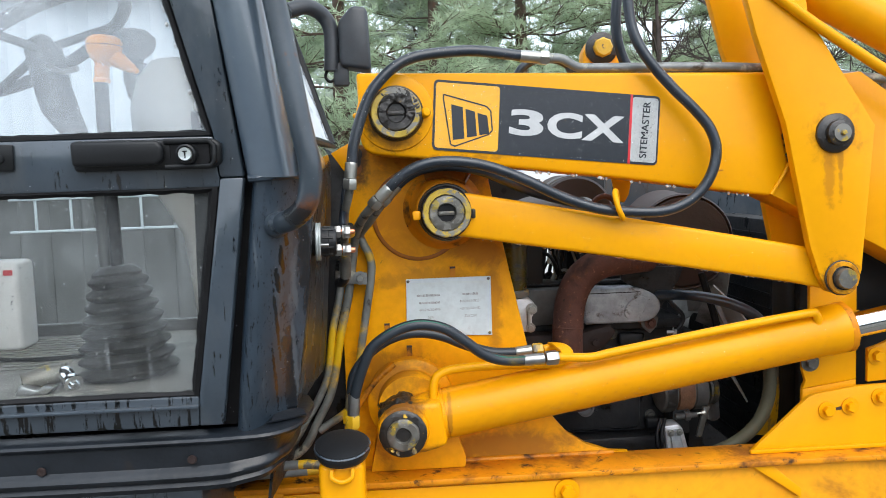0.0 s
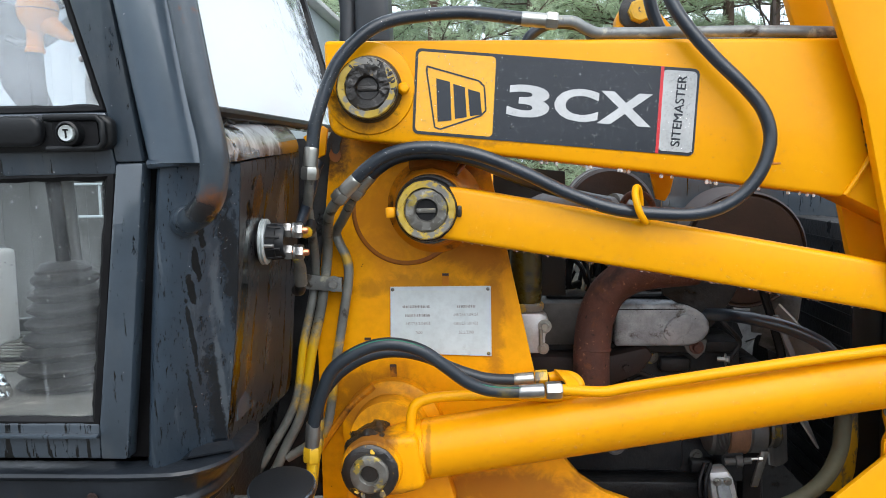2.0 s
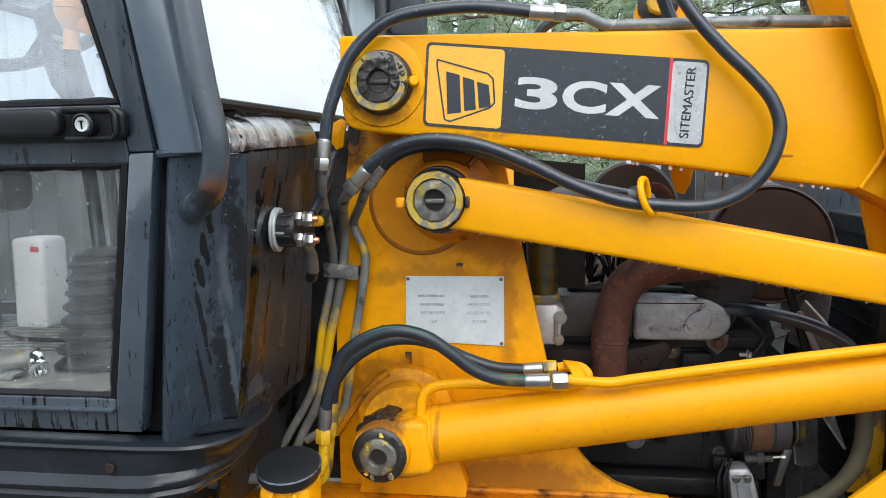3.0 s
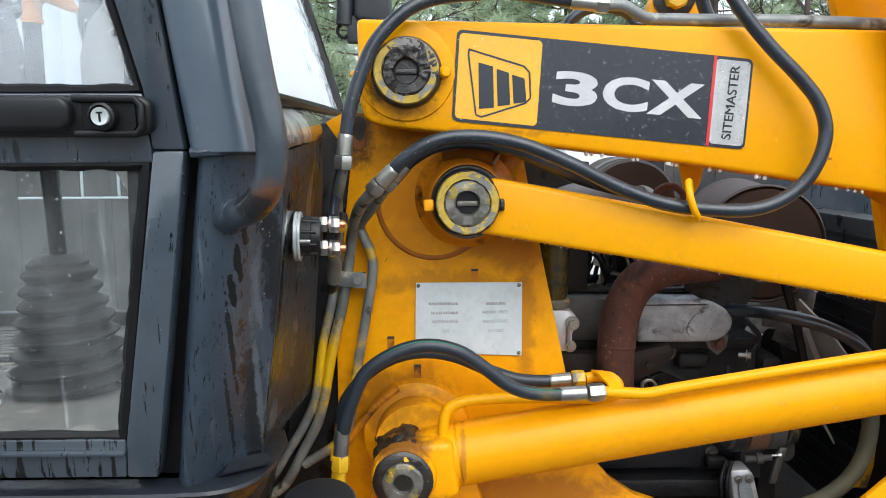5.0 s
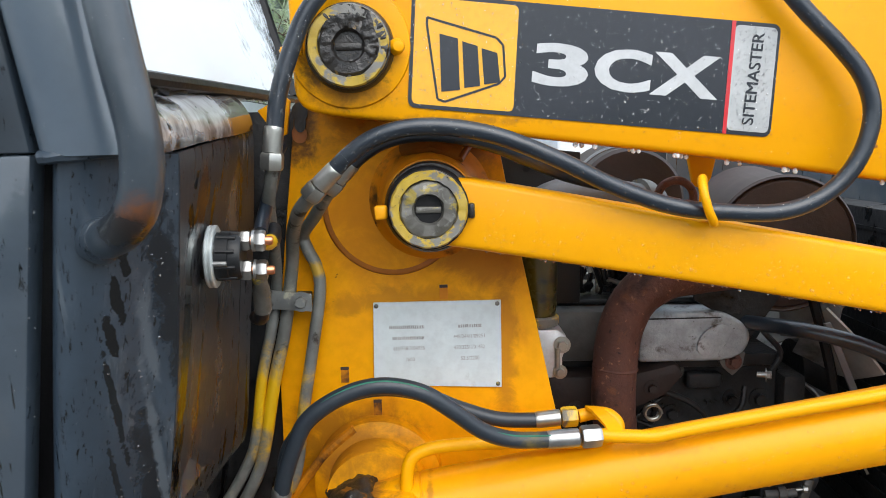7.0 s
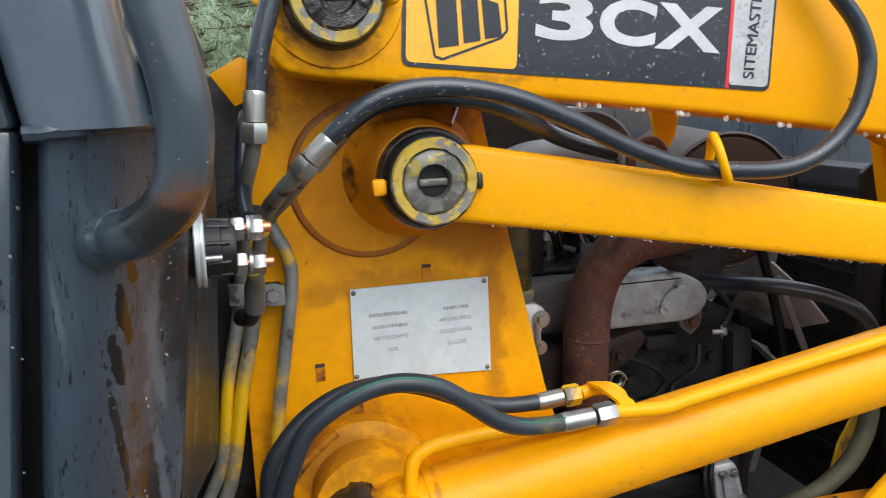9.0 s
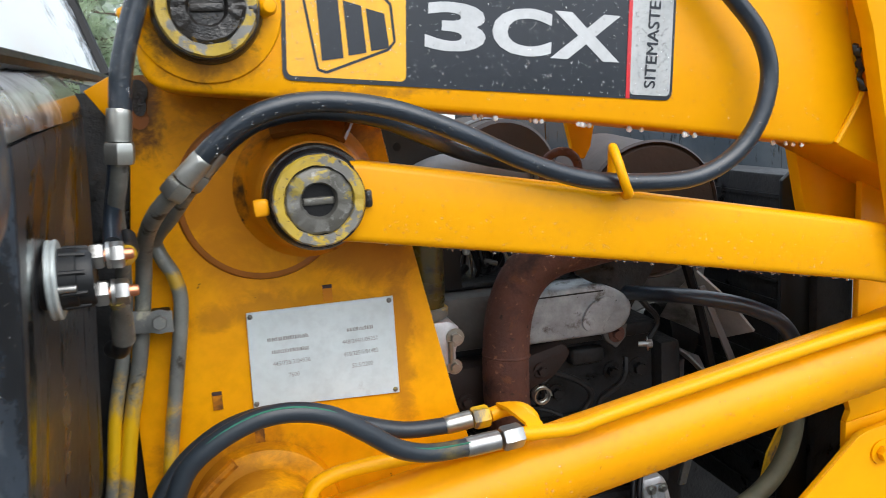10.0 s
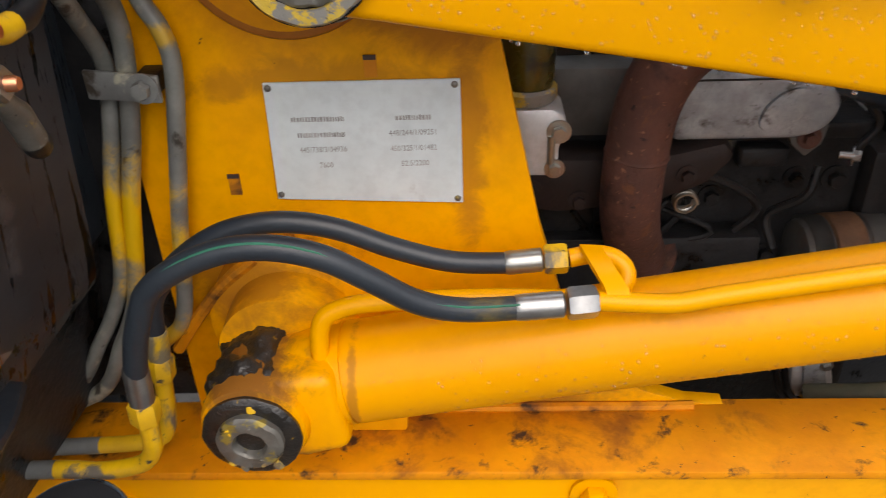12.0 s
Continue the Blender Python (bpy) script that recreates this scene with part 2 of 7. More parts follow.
sill_paint = surface("wet_sill_paint", (0.007, 0.009, 0.012), (0.014, 0.018, 0.024), (0.26, 0.42), 0, 8, 90, 0.12, 0.10, 0.4, 0.1, waves=[(22, 0.5, 0.004, ONE), (80, 0.4, 0.0015, ONE)],
                     layers=[((0.020, 0.018, 0.018), 16, 0.60, 0.72, 0.35, (1, 1, 0.6))])
cab_reflection = surface("worn_panel_with_reflections", (0.020, 0.021, 0.024), (0.040, 0.040, 0.044), (0.22, 0.42), 0, 7, 6, 0.12, 0.04, 0.22, 0.1,
                   layers=[((0.036, 0.018, 0.010), 8, 0.64, 0.74, 0.25, (2.0, 2.0, 0.3)),
                    ((0.046, 0.041, 0.040), 12, 0.58, 0.66, 0.2, (2.4, 2.4, 0.25)),
                    ((0.003, 0.003, 0.003), 26, 0.56, 0.60, 0.10, (2.5, 2.5, 0.2))],
                   # brown spots paint in the yellow tower's reflection, grey ones the paler reflections
                   spots=[((-0.215, 1.40, 1.27), (0.06, 0.034, 0.075), (0.105, 0.040, 0.011), 26, 0.9, 0.25), ((-0.215, 1.37, 1.50), (0.06, 0.030, 0.040), (0.060, 0.025, 0.010), 26, 0.9, 0.22),
                          ((-0.205, 1.49, 1.46), (0.05, 0.020, 0.10), (0.085, 0.078, 0.078), 26, 0.9, 0.16), ((-0.215, 1.47, 1.27), (0.05, 0.015, 0.10), (0.070, 0.062, 0.061), 30, 0.85, 0.18),
                          ((-0.235, 1.335, 1.34), (0.04, 0.022, 0.26), (0.004, 0.004, 0.004), 40, 1.0, 0.07), ((-0.215, 1.43, 1.18), (0.05, 0.09, 0.06), (0.005, 0.005, 0.005), 30, 0.95, 0.09),
                          ((-0.237, 1.32, 1.604), (0.09, 0.17, 0.030), (0.15, 0.14, 0.14), 22, 0.9, 0.12), ((-0.222, 1.47, 1.610), (0.05, 0.09, 0.030), (0.16, 0.13, 0.115), 40, 0.95, 0.2),
                          ((-0.225, 1.37, 1.590), (0.03, 0.03, 0.008), (0.006, 0.006, 0.006), 70, 1.0, 0.07), ((-0.225, 1.30, 1.604), (0.03, 0.05, 0.004), (0.006, 0.006, 0.006), 90, 1.0, 0.07)],
                   waves=[(14, 0.25, 0.004, (1, 1, 0.4)), (60, 0.25, 0.0015, ONE)])
# pale base colour puts the sky's white sheen into the roll
cowl_gloss = surface("wet_worn_cowl_with_sky_sheen", (0.60, 0.62, 0.65), (0.72, 0.74, 0.77), (0.22, 0.34), 0.35, 6, 60, 0.05, 0.9, 0.8, 0.06,
                     layers=[((0.10, 0.075, 0.06), 7, 0.50, 0.62, 0.3, (1, 1, 0.5)), ((0.02, 0.016, 0.014), 16, 0.57, 0.61, 0.15, ONE)],
                     spots=[((-0.22, 1.53, 1.58), (0.10, 0.085, 0.10), (0.085, 0.060, 0.048), 26, 1.0, 0.25), ((-0.22, 1.36, 1.552), (0.03, 0.26, 0.018), (0.014, 0.012, 0.011), 34, 1.0, 0.2),
                            ((-0.24, 1.30, 1.600), (0.03, 0.03, 0.012), (0.012, 0.011, 0.011), 50, 1.0, 0.15)],
                     waves=[(20, 0.2, 0.004, ONE)])
cowl_worn = surface("worn_cowl_paint", (0.42, 0.40, 0.41), (0.56, 0.54, 0.55), (0.25, 0.4), 0.0, 11, 40, 0.35, 1.0, 1.0,
                    layers=[((0.012, 0.010, 0.010), 14, 0.55, 0.62, 0.2, ONE), ((0.13, 0.045, 0.015), 20, 0.60, 0.68, 0.4, ONE)])
hose_black = surface("hose_rubber", (0.009, 0.015, 0.023), (0.017, 0.025, 0.037), (0.22, 0.44), 0, 20, 240, 0.30, 0.25,
                     layers=[((0.045, 0.045, 0.04), 18, 0.64, 0.80, 0.5, ONE)], depth=0.001)
hose_dusty = surface("dusty_hose_rubber", (0.012, 0.018, 0.026), (0.020, 0.028, 0.037), (0.38, 0.55), 0, 14, 200, 0.25, 0.12,
                     layers=[((0.12, 0.09, 0.025), 13, 0.62, 0.80, 0.7, ONE)], depth=0.001)
boot_rubber = surface("dusty_boot_rubber", (0.008, 0.008, 0.008), (0.022, 0.021, 0.020), (0.45, 0.65), 0, 12, 160, 0.2)
board_grey = surface("weathered_boards", (0.056, 0.059, 0.058), (0.040, 0.042, 0.041), (0.6, 0.8), 0, 3, 60, 0.3, 0)
rubber = surface("black_rubber", (0.004, 0.004, 0.005), (0.008, 0.008, 0.009), (0.35, 0.6), 0, 12, 160, 0.3, 0, 0.25)
plastic = surface("black_plastic", (0.007, 0.008, 0.009), (0.012, 0.013, 0.015), (0.36, 0.5), 0, 10, 260, 0.1, 0.04, 0.35)
mirror_shell = surface("faded_black_plastic", (0.026, 0.030, 0.036), (0.036, 0.041, 0.048), (0.38, 0.5), 0, 8, 220, 0.12, 0.1)
zinc = surface("zinc_plated_steel", (0.46, 0.46, 0.43), (0.34, 0.34, 0.31), (0.25, 0.4), 0.9, 20, 150, 0.08, 0,
               layers=[((0.16, 0.12, 0.07), 30, 0.60, 0.74, 0.55, ONE)])
bright_zinc = surface("bright_zinc", (0.44, 0.44, 0.43), (0.28, 0.28, 0.275), (0.25, 0.40), 0.9, 24, 150, 0.08, 0,
                      layers=[((0.16, 0.15, 0.13), 40, 0.58, 0.70, 0.5, ONE)])
ring_zinc = surface("pale_zinc", (0.62, 0.68, 0.68), (0.46, 0.51, 0.51), (0.25, 0.4), 0.35, 30, 150, 0.08, 0,
                    layers=[((0.30, 0.24, 0.12), 40, 0.60, 0.72, 0.5, ONE)])
copper = surface("copper_lug", (0.72, 0.30, 0.16), (0.55, 0.22, 0.12), (0.25, 0.4), 0.9, 30, 150, 0.05)
pipe_steel = surface("weathered_pipe_steel", (0.235, 0.245, 0.24), (0.14, 0.147, 0.147), (0.35, 0.55), 0.3, 18, 120, 0.2, 0,
                     layers=[((0.40, 0.39, 0.30), 24, 0.55, 0.66, 0.6, ONE), ((0.05, 0.04, 0.03), 22, 0.56, 0.66, 0.6, ONE)])
pipe_mixed = surface("weathered_pipe_with_old_paint", (0.225, 0.235, 0.22), (0.125, 0.13, 0.122), (0.35, 0.55), 0.2, 18, 120, 0.2, 0,
                     layers=[((0.34, 0.33, 0.26), 24, 0.57, 0.68, 0.6, ONE), ((0.035, 0.03, 0.024), 22, 0.58, 0.66, 0.5, ONE)],
                     spots=[((-0.215, 1.60, 1.215), (0.06, 0.06, 0.075), (0.72, 0.43, 0.006), 26, 1.0, 0.4), ((-0.150, 1.60, 1.395), (0.02, 0.03, 0.012), (0.60, 0.36, 0.01), 60, 0.8, 0.4),
                            ((-0.200, 1.60, 1.09), (0.03, 0.03, 0.03), (0.62, 0.36, 0.01), 50, 0.9, 0.4)])
pipe_worn = surface("half_painted_pipe", (0.20, 0.17, 0.10), (0.15, 0.13, 0.09), (0.4, 0.55), 0.1, 16, 120, 0.2, 0,
                    layers=[((0.62, 0.38, 0.008), 9, 0.54, 0.60, 0.4, (1, 1, 0.6)), (DIRT, 26, 0.58, 0.66, 0.6, ONE)])
pipe_yellow = surface("chipped_yellow_pipe", (0.70, 0.42, 0.006), (0.56, 0.32, 0.01), (0.35, 0.5), 0, 12, 120, 0.15, 0.2,
                      layers=[((0.12, 0.105, 0.08), 15, 0.50, 0.58, 0.5, (1, 1, 0.5)), ((0.04, 0.035, 0.03), 60, 0.60, 0.66, 0.5, ONE)])
grease = surface("old_grease", (0.008, 0.007, 0.0065), (0.018, 0.014, 0.011), (0.25, 0.5), 0, 40, 260, 0.6, 0.3,
                 layers=[((0.26, 0.15, 0.012), 45, 0.62, 0.68, 0.4, ONE)])
ring_yellow = surface("greasy_yellow_ring", (0.50, 0.34, 0.035), (0.36, 0.25, 0.035), (0.35, 0.55), 0, 30, 160, 0.4, 0.1,
                      layers=[((0.17, 0.165, 0.15), 26, 0.50, 0.54, 0.4, ONE), ((0.10, 0.085, 0.06), 120, 0.60, 0.66, 0.5, ONE), ((0.015, 0.012, 0.01), 50, 0.62, 0.66, 0.3, ONE)])
pin_steel = surface("worn_pin_steel", (0.17, 0.165, 0.15), (0.11, 0.105, 0.09), (0.35, 0.55), 0.5, 30, 160, 0.3, 0,
                    layers=[((0.30, 0.23, 0.05), 34, 0.56, 0.62, 0.5, ONE), ((0.24, 0.235, 0.22), 90, 0.60, 0.68, 0.4, ONE), ((0.012, 0.011, 0.01), 50, 0.62, 0.68, 0.35, ONE)])
plate_alu = surface("data_plate_aluminium", (0.66, 0.735, 0.75), (0.58, 0.65, 0.665), (0.4, 0.55), 0.1, 12, 90, 0.08, 0,
                    layers=[((0.36, 0.36, 0.34), 16, 0.60, 0.78, 0.5, ONE)])
plate_ink = surface("faded_ink", (0.24, 0.24, 0.24), (0.44, 0.44, 0.44), (0.5, 0.6), 0, 160, 600, 0.0)
decal_black = surface("decal_black", (0.009, 0.013, 0.020), (0.014, 0.018, 0.027), (0.25, 0.36), 0, 8, 120, 0.04, 0.15)
decal_yellow = surface("decal_yellow", (0.86, 0.43, 0.006), (0.82, 0.40, 0.006), (0.25, 0.32), 0, 8, 120, 0.03, 0.4)
decal_silver = surface("decal_silver", (0.42, 0.43, 0.43), (0.50, 0.51, 0.51), (0.3, 0.42), 0.2, 30, 260, 0.08, 0.3)
decal_white = surface("decal_white", (0.56, 0.57, 0.58), (0.47, 0.48, 0.49), (0.3, 0.4), 0, 20, 200, 0.04, 0.3)
decal_red = surface("decal_red", (0.62, 0.02, 0.03), (0.52, 0.02, 0.025), (0.3, 0.4), 0, 20, 200, 0.0, 0.3)
alu_cast = surface("cast_aluminium", (0.42, 0.455, 0.48), (0.24, 0.26, 0.275), (0.4, 0.6), 0.35, 22, 260, 0.7, 0,
                   layers=[((0.10, 0.09, 0.08), 30, 0.56, 0.70, 0.6, ONE), ((0.05, 0.045, 0.04), 90, 0.64, 0.70, 0.6, ONE)], depth=0.0015)
alu_dark = surface("grimy_aluminium", (0.12, 0.12, 0.115), (0.06, 0.058, 0.055), (0.5, 0.7), 0.2, 12, 120, 0.35)
alu_bright = surface("bright_aluminium", (0.66, 0.67, 0.68), (0.5, 0.5, 0.5), (0.3, 0.45), 0.4, 20, 160, 0.2)
exhaust_rust = surface("rusty_exhaust_pipe", (0.130, 0.050, 0.034), (0.072, 0.030, 0.022), (0.6, 0.85), 0.1, 14, 150, 0.9, 0,
                       layers=[((0.26, 0.13, 0.075), 110, 0.61, 0.68, 0.8, ONE), ((0.020, 0.011, 0.010), 70, 0.62, 0.70, 0.8, ONE), ((0.14, 0.055, 0.026), 34, 0.56, 0.66, 0.8, ONE), ((0.03, 0.014, 0.012), 9, 0.55, 0.72, 0.8, ONE)])
drum_rust = surface("dark_rusted_drum", (0.055, 0.032, 0.027), (0.036, 0.025, 0.022), (0.45, 0.7), 0.1, 7, 110, 0.35)
grey_sheet = surface("grey_coated_sheet", (0.20, 0.20, 0.205), (0.14, 0.14, 0.145), (0.45, 0.6), 0.1, 9, 110, 0.2)
engine_black = surface("oily_engine_block", (0.014, 0.0155, 0.018), (0.028, 0.0285, 0.030), (0.3, 0.6), 0.0, 16, 110, 0.7, 0.0, 0.25,
                       layers=[((0.030, 0.024, 0.020), 30, 0.62, 0.72, 0.7, ONE), ((0.004, 0.004, 0.004), 12, 0.55, 0.65, 0.25, ONE)])
manifold_rust = surface("sooty_manifold", (0.028, 0.014, 0.012), (0.016, 0.011, 0.010), (0.6, 0.8), 0.1, 14, 120, 0.5)
stator_rust = surface("rusted_stator", (0.24, 0.12, 0.06), (0.14, 0.07, 0.04), (0.6, 0.8), 0.1, 30, 150, 0.5)
rail_paint = surface("worn_rail_paint", (0.030, 0.042, 0.055), (0.052, 0.068, 0.085), (0.24, 0.40), 0, 9, 70, 0.10, 0.35, 0.5, 0.1,
                     layers=[((0.13, 0.045, 0.014), 9, 0.62, 0.68, 0.35, ONE)],
                     spots=[((-0.216, 1.168, 1.505), (0.022, 0.03, 0.022), (0.14, 0.048, 0.014), 24, 1.0, 0.4), ((-0.235, 1.18, 1.500), (0.035, 0.05, 0.022), (0.010, 0.011, 0.013), 30, 0.95, 0.25)])
fan_white = surface("fan_plastic", (0.42, 0.415, 0.40), (0.26, 0.255, 0.24), (0.45, 0.6), 0, 9, 120, 0.1, 0,
                    layers=[((0.05, 0.045, 0.04), 9, 0.52, 0.72, 0.6, ONE)])
hose_olive = surface("dusty_coolant_hose", (0.085, 0.080, 0.045), (0.05, 0.05, 0.03), (0.55, 0.75), 0, 15, 150, 0.3)
bowl_amber = surface("stained_fuel_bowl", (0.075, 0.062, 0.008), (0.03, 0.026, 0.008), (0.2, 0.35), 0, 16, 90, 0.1, 0.4,
                     layers=[((0.01, 0.009, 0.006), 30, 0.5, 0.62, 0.3, (1, 1, 2))])
chrome = surface("chrome", (0.86, 0.87, 0.88), (0.8, 0.81, 0.82), (0.06, 0.12), 1.0, 20, 150, 0.02)
green_line = surface("green_stripe", (0.02, 0.16, 0.10), (0.02, 0.13, 0.08), (0.5, 0.6), 0, 20, 150, 0.0)
orange_plastic = surface("orange_plastic", (0.80, 0.30, 0.03), (0.74, 0.26, 0.025), (0.4, 0.5), 0, 12, 150, 0.05)
beige_plastic = surface("beige_plastic", (0.46, 0.45, 0.41), (0.40, 0.39, 0.36), (0.5, 0.65), 0, 8, 200, 0.1)
cab_floor_mat = surface("cab_floor_rubber", (0.20, 0.195, 0.18), (0.12, 0.118, 0.11), (0.5, 0.7), 0, 9, 130, 0.3, 0,
                        layers=[((0.32, 0.30, 0.27), 12, 0.56, 0.70, 0.6, ONE)])
cab_trim = surface("grey_cab_trim", (0.085, 0.088, 0.088), (0.055, 0.058, 0.058), (0.5, 0.7), 0, 6, 150, 0.1)
white_plastic = surface("white_plastic", (0.70, 0.70, 0.69), (0.62, 0.62, 0.61), (0.4, 0.5), 0, 12, 150, 0.05)
white_paint = surface("white_painted_metal", (0.72, 0.73, 0.73), (0.62, 0.63, 0.63), (0.4, 0.55), 0, 5, 110, 0.1)
shed_sheet = surface("pale_corrugated_sheet", (0.46, 0.52, 0.55), (0.40, 0.45, 0.48), (0.45, 0.6), 0.1, 2, 40, 0.1)
bark = surface("pine_bark", (0.13, 0.085, 0.06), (0.085, 0.06, 0.05), (0.8, 0.95), 0, 6, 45, 0.7, 0,
               layers=[((0.16, 0.065, 0.030), 5, 0.55, 0.70, 0.9, (1, 1, 0.4))], depth=0.02)
twig = surface("bare_twig_bark", (0.075, 0.055, 0.045), (0.05, 0.04, 0.035), (0.8, 0.9), 0, 8, 45, 0.4, 0)
ground_mat = surface("wet_sandy_yard", (0.085, 0.075, 0.062), (0.052, 0.046, 0.039), (0.5, 0.85), 0, 0.9, 22, 0.6, 0,
                     layers=[((0.05, 0.06, 0.03), 0.7, 0.55, 0.66, 0.9, ONE), ((0.15, 0.135, 0.11), 7, 0.56, 0.7, 0.8, ONE)], depth=0.03)


def needles_material(name, a, b):
    m, n, l, bsdf = nodes_of(name)
    g = n.new("ShaderNodeNewGeometry")
    col = mix_node(n, l, g.outputs["Random Per Island"], a, b)
    l.new(col, bsdf.inputs["Base Color"])
    bsdf.inputs["Roughness"].default_value = 0.6
    tr, mx = n.new("ShaderNodeBsdfTranslucent"), n.new("ShaderNodeMixShader")
    mx.inputs[0].default_value = 0.55
    l.new(col, tr.inputs[0])
    l.new(bsdf.outputs[0], mx.inputs[1])
    l.new(tr.outputs[0], mx.inputs[2])
    l.new(mx.outputs[0], [x for x in n if x.type == "OUTPUT_MATERIAL"][0].inputs[0])
    return m


needles = needles_material("pine_needles", (0.39, 0.50, 0.33), (0.66, 0.76, 0.55))
# greyer copy for far trees: distance haze is put into the colour
hazed_needles = needles_material("hazed_pine_needles", (0.34, 0.40, 0.32), (0.52, 0.58, 0.50))


def glass_material(name, haze, tint, streaks=(3, 3, 0.5), lo=0.35, hi=0.75, runs=0.0, clear=None):
    m, n, l, bsdf = nodes_of(name)
    bsdf.inputs["Transmission Weight"].default_value = 1.0
    bsdf.inputs["Roughness"].default_value, bsdf.inputs["IOR"].default_value = 0.0, 1.28
    bsdf.inputs["Base Color"].default_value = (*tint, 1)
    d = n.new("ShaderNodeBsdfDiffuse")
    d.inputs[0].default_value = (0.80, 0.86, 0.91, 1)
    mx = n.new("ShaderNodeMixShader")
    f = noise_node(n, l, place_node(n, l, streaks), 7, 8, 0.7, 0.4)
    if clear:
        g, sp, fade = n.new("ShaderNodeNewGeometry"), n.new("ShaderNodeSeparateXYZ"), n.new("ShaderNodeMapRange")
        l.new(g.outputs["Position"], sp.inputs[0])
        l.new(sp.outputs[1], fade.inputs["Value"])
        fade.inputs["From Min"].default_value, fade.inputs["From Max"].default_value = clear
        fade.inputs["To Min"].default_value, fade.inputs["To Max"].default_value = 0.42, 0.0
        plus = n.new("ShaderNodeMath")
        l.new(f, plus.inputs[0])
        l.new(fade.outputs[0], plus.inputs[1])
        beads = n.new("ShaderNodeMath")
        l.new(plus.outputs[0], beads.inputs[0])
        l.new(times_node(n, l, noise_node(n, l, place_node(n, l), 70, 4, 0.7), 0.45), beads.inputs[1])
        f = beads.outputs[0]
    veil = times_node(n, l, step_node(n, l, f, lo, hi), haze)
    if runs:
        lines = times_node(n, l, step_node(n, l, noise_node(n, l, place_node(n, l, (45, 1, 0.9)), 1.0, 4, 0.6), 0.60, 0.70), runs)
        top = n.new("ShaderNodeMath")
        top.operation = "MAXIMUM"
        l.new(veil, top.inputs[0])
        l.new(lines, top.inputs[1])
        veil = top.outputs[0]
    l.new(veil, mx.inputs[0])
    out = [x for x in n if x.type == "OUTPUT_MATERIAL"][0]
    l.new(bsdf.outputs[0], mx.inputs[1])
    l.new(d.outputs[0], mx.inputs[2])
    l.new(mx.outputs[0], out.inputs[0])
    return m


door_glass = glass_material("dusty_window_glass", 0.06, (0.93, 0.96, 0.95), (2, 2, 1.0), 0.3, 0.8, 0.13)
fogged_glass = glass_material("fogged_window_glass", 0.26, (0.93, 0.97, 1.0), (1.2, 1.2, 1.0), 0.0, 0.75)
# besides fog, its white veil paints in the sky mirrored in the glass
screen_glass = glass_material("streaked_screen_with_sky_white", 0.78, (0.90, 0.96, 0.97), (1.3, 1.3, 1.3), 0.62, 0.90, 0.0, (1.55, 2.05))
hung_water, hn2, hl2, hb = nodes_of("hanging_water")
hb.inputs["Transmission Weight"].default_value, hb.inputs["Roughness"].default_value = 0.45, 0.02
hb.inputs["IOR"].default_value, hb.inputs["Base Color"].default_value = 1.33, (1, 1, 1, 1)
water, wn2, wl2, wb = nodes_of("water")
wb.inputs["Transmission Weight"].default_value, wb.inputs["Roughness"].default_value = 0.94, 0.0
wb.inputs["IOR"].default_value, wb.inputs["Base Color"].default_value = 1.33, (1, 1, 1, 1)

# ---- building helpers ----
random.seed(4)


def finish(bm, name, material, sharp=38):
    me = bpy.data.meshes.new(name)
    bmesh.ops.recalc_face_normals(bm, faces=bm.faces)
    bm.to_mesh(me)
    bm.free()
    me.polygons.foreach_set("use_smooth", [True] * len(me.polygons))
    me.set_sharp_from_angle(angle=radians(sharp))
    me.materials.append(material)
    return me


def thing(name, at, label, category, group=""):
    ob = new(name)
    ob.empty_display_size = 0.05
    ob.location = at
    return tagged(ob, label, category, group)


def part(name, bm, material, parent, label="", sharp=38):
    ob = new(name, finish(bm, name, material, sharp))
    ob.parent = parent
    if parent.type == "EMPTY":
        ob.matrix_parent_inverse = Matrix.Translation(-Vector(parent.location))
    return tagged(ob, label) if label else ob


def solo(name, bm, material, label, category, kind="", group="", sharp=38):
    return tagged(new(name, finish(bm, name, material, sharp)), label, category, group, kind)


def prism(pts, y0, y1, bevel=0.0, seg=2, bm=None):
    """A plate: the outline pts (x, z), from y0 (near) to y1."""
    bm = bm or bmesh.new()
    vs = [bm.verts.new((x, y0, z)) for x, z in pts]
    f = bm.faces.new(vs)
    ext = bmesh.ops.extrude_face_region(bm, geom=[f])
    vv = [g for g in ext["geom"] if isinstance(g, bmesh.types.BMVert)]
    bmesh.ops.translate(bm, verts=vv, vec=(0, y1 - y0, 0))
    if bevel:
        es = list({e for v in vs + vv for e in v.link_edges})
        bmesh.ops.bevel(bm, geom=es, offset=bevel, segments=seg, affect="EDGES", profile=0.5, clamp_overlap=True)
    return bm


def block(x0, x1, y0, y1, z0, z1, bevel=0.0, seg=2, bm=None):
    return prism([(x0, z0), (x1, z0), (x1, z1), (x0, z1)], y0, y1, bevel, seg, bm)


def spline(pts, sub=8):
    """A smooth line through pts."""
    p = [Vector(q) for q in pts]
    p = [2 * p[0] - p[1]] + p + [2 * p[-1] - p[-2]]
    out = []
    for i in range(1, len(p) - 2):
        a, b, c, d = p[i - 1:i + 3]
        for k in range(sub):
            t = k / sub
            out.append(0.5 * (2 * b + (c - a) * t + (2 * a - 5 * b + 4 * c - d) * t * t + (3 * b - a - 3 * c + d) * t ** 3))
    return out + [p[-2]]


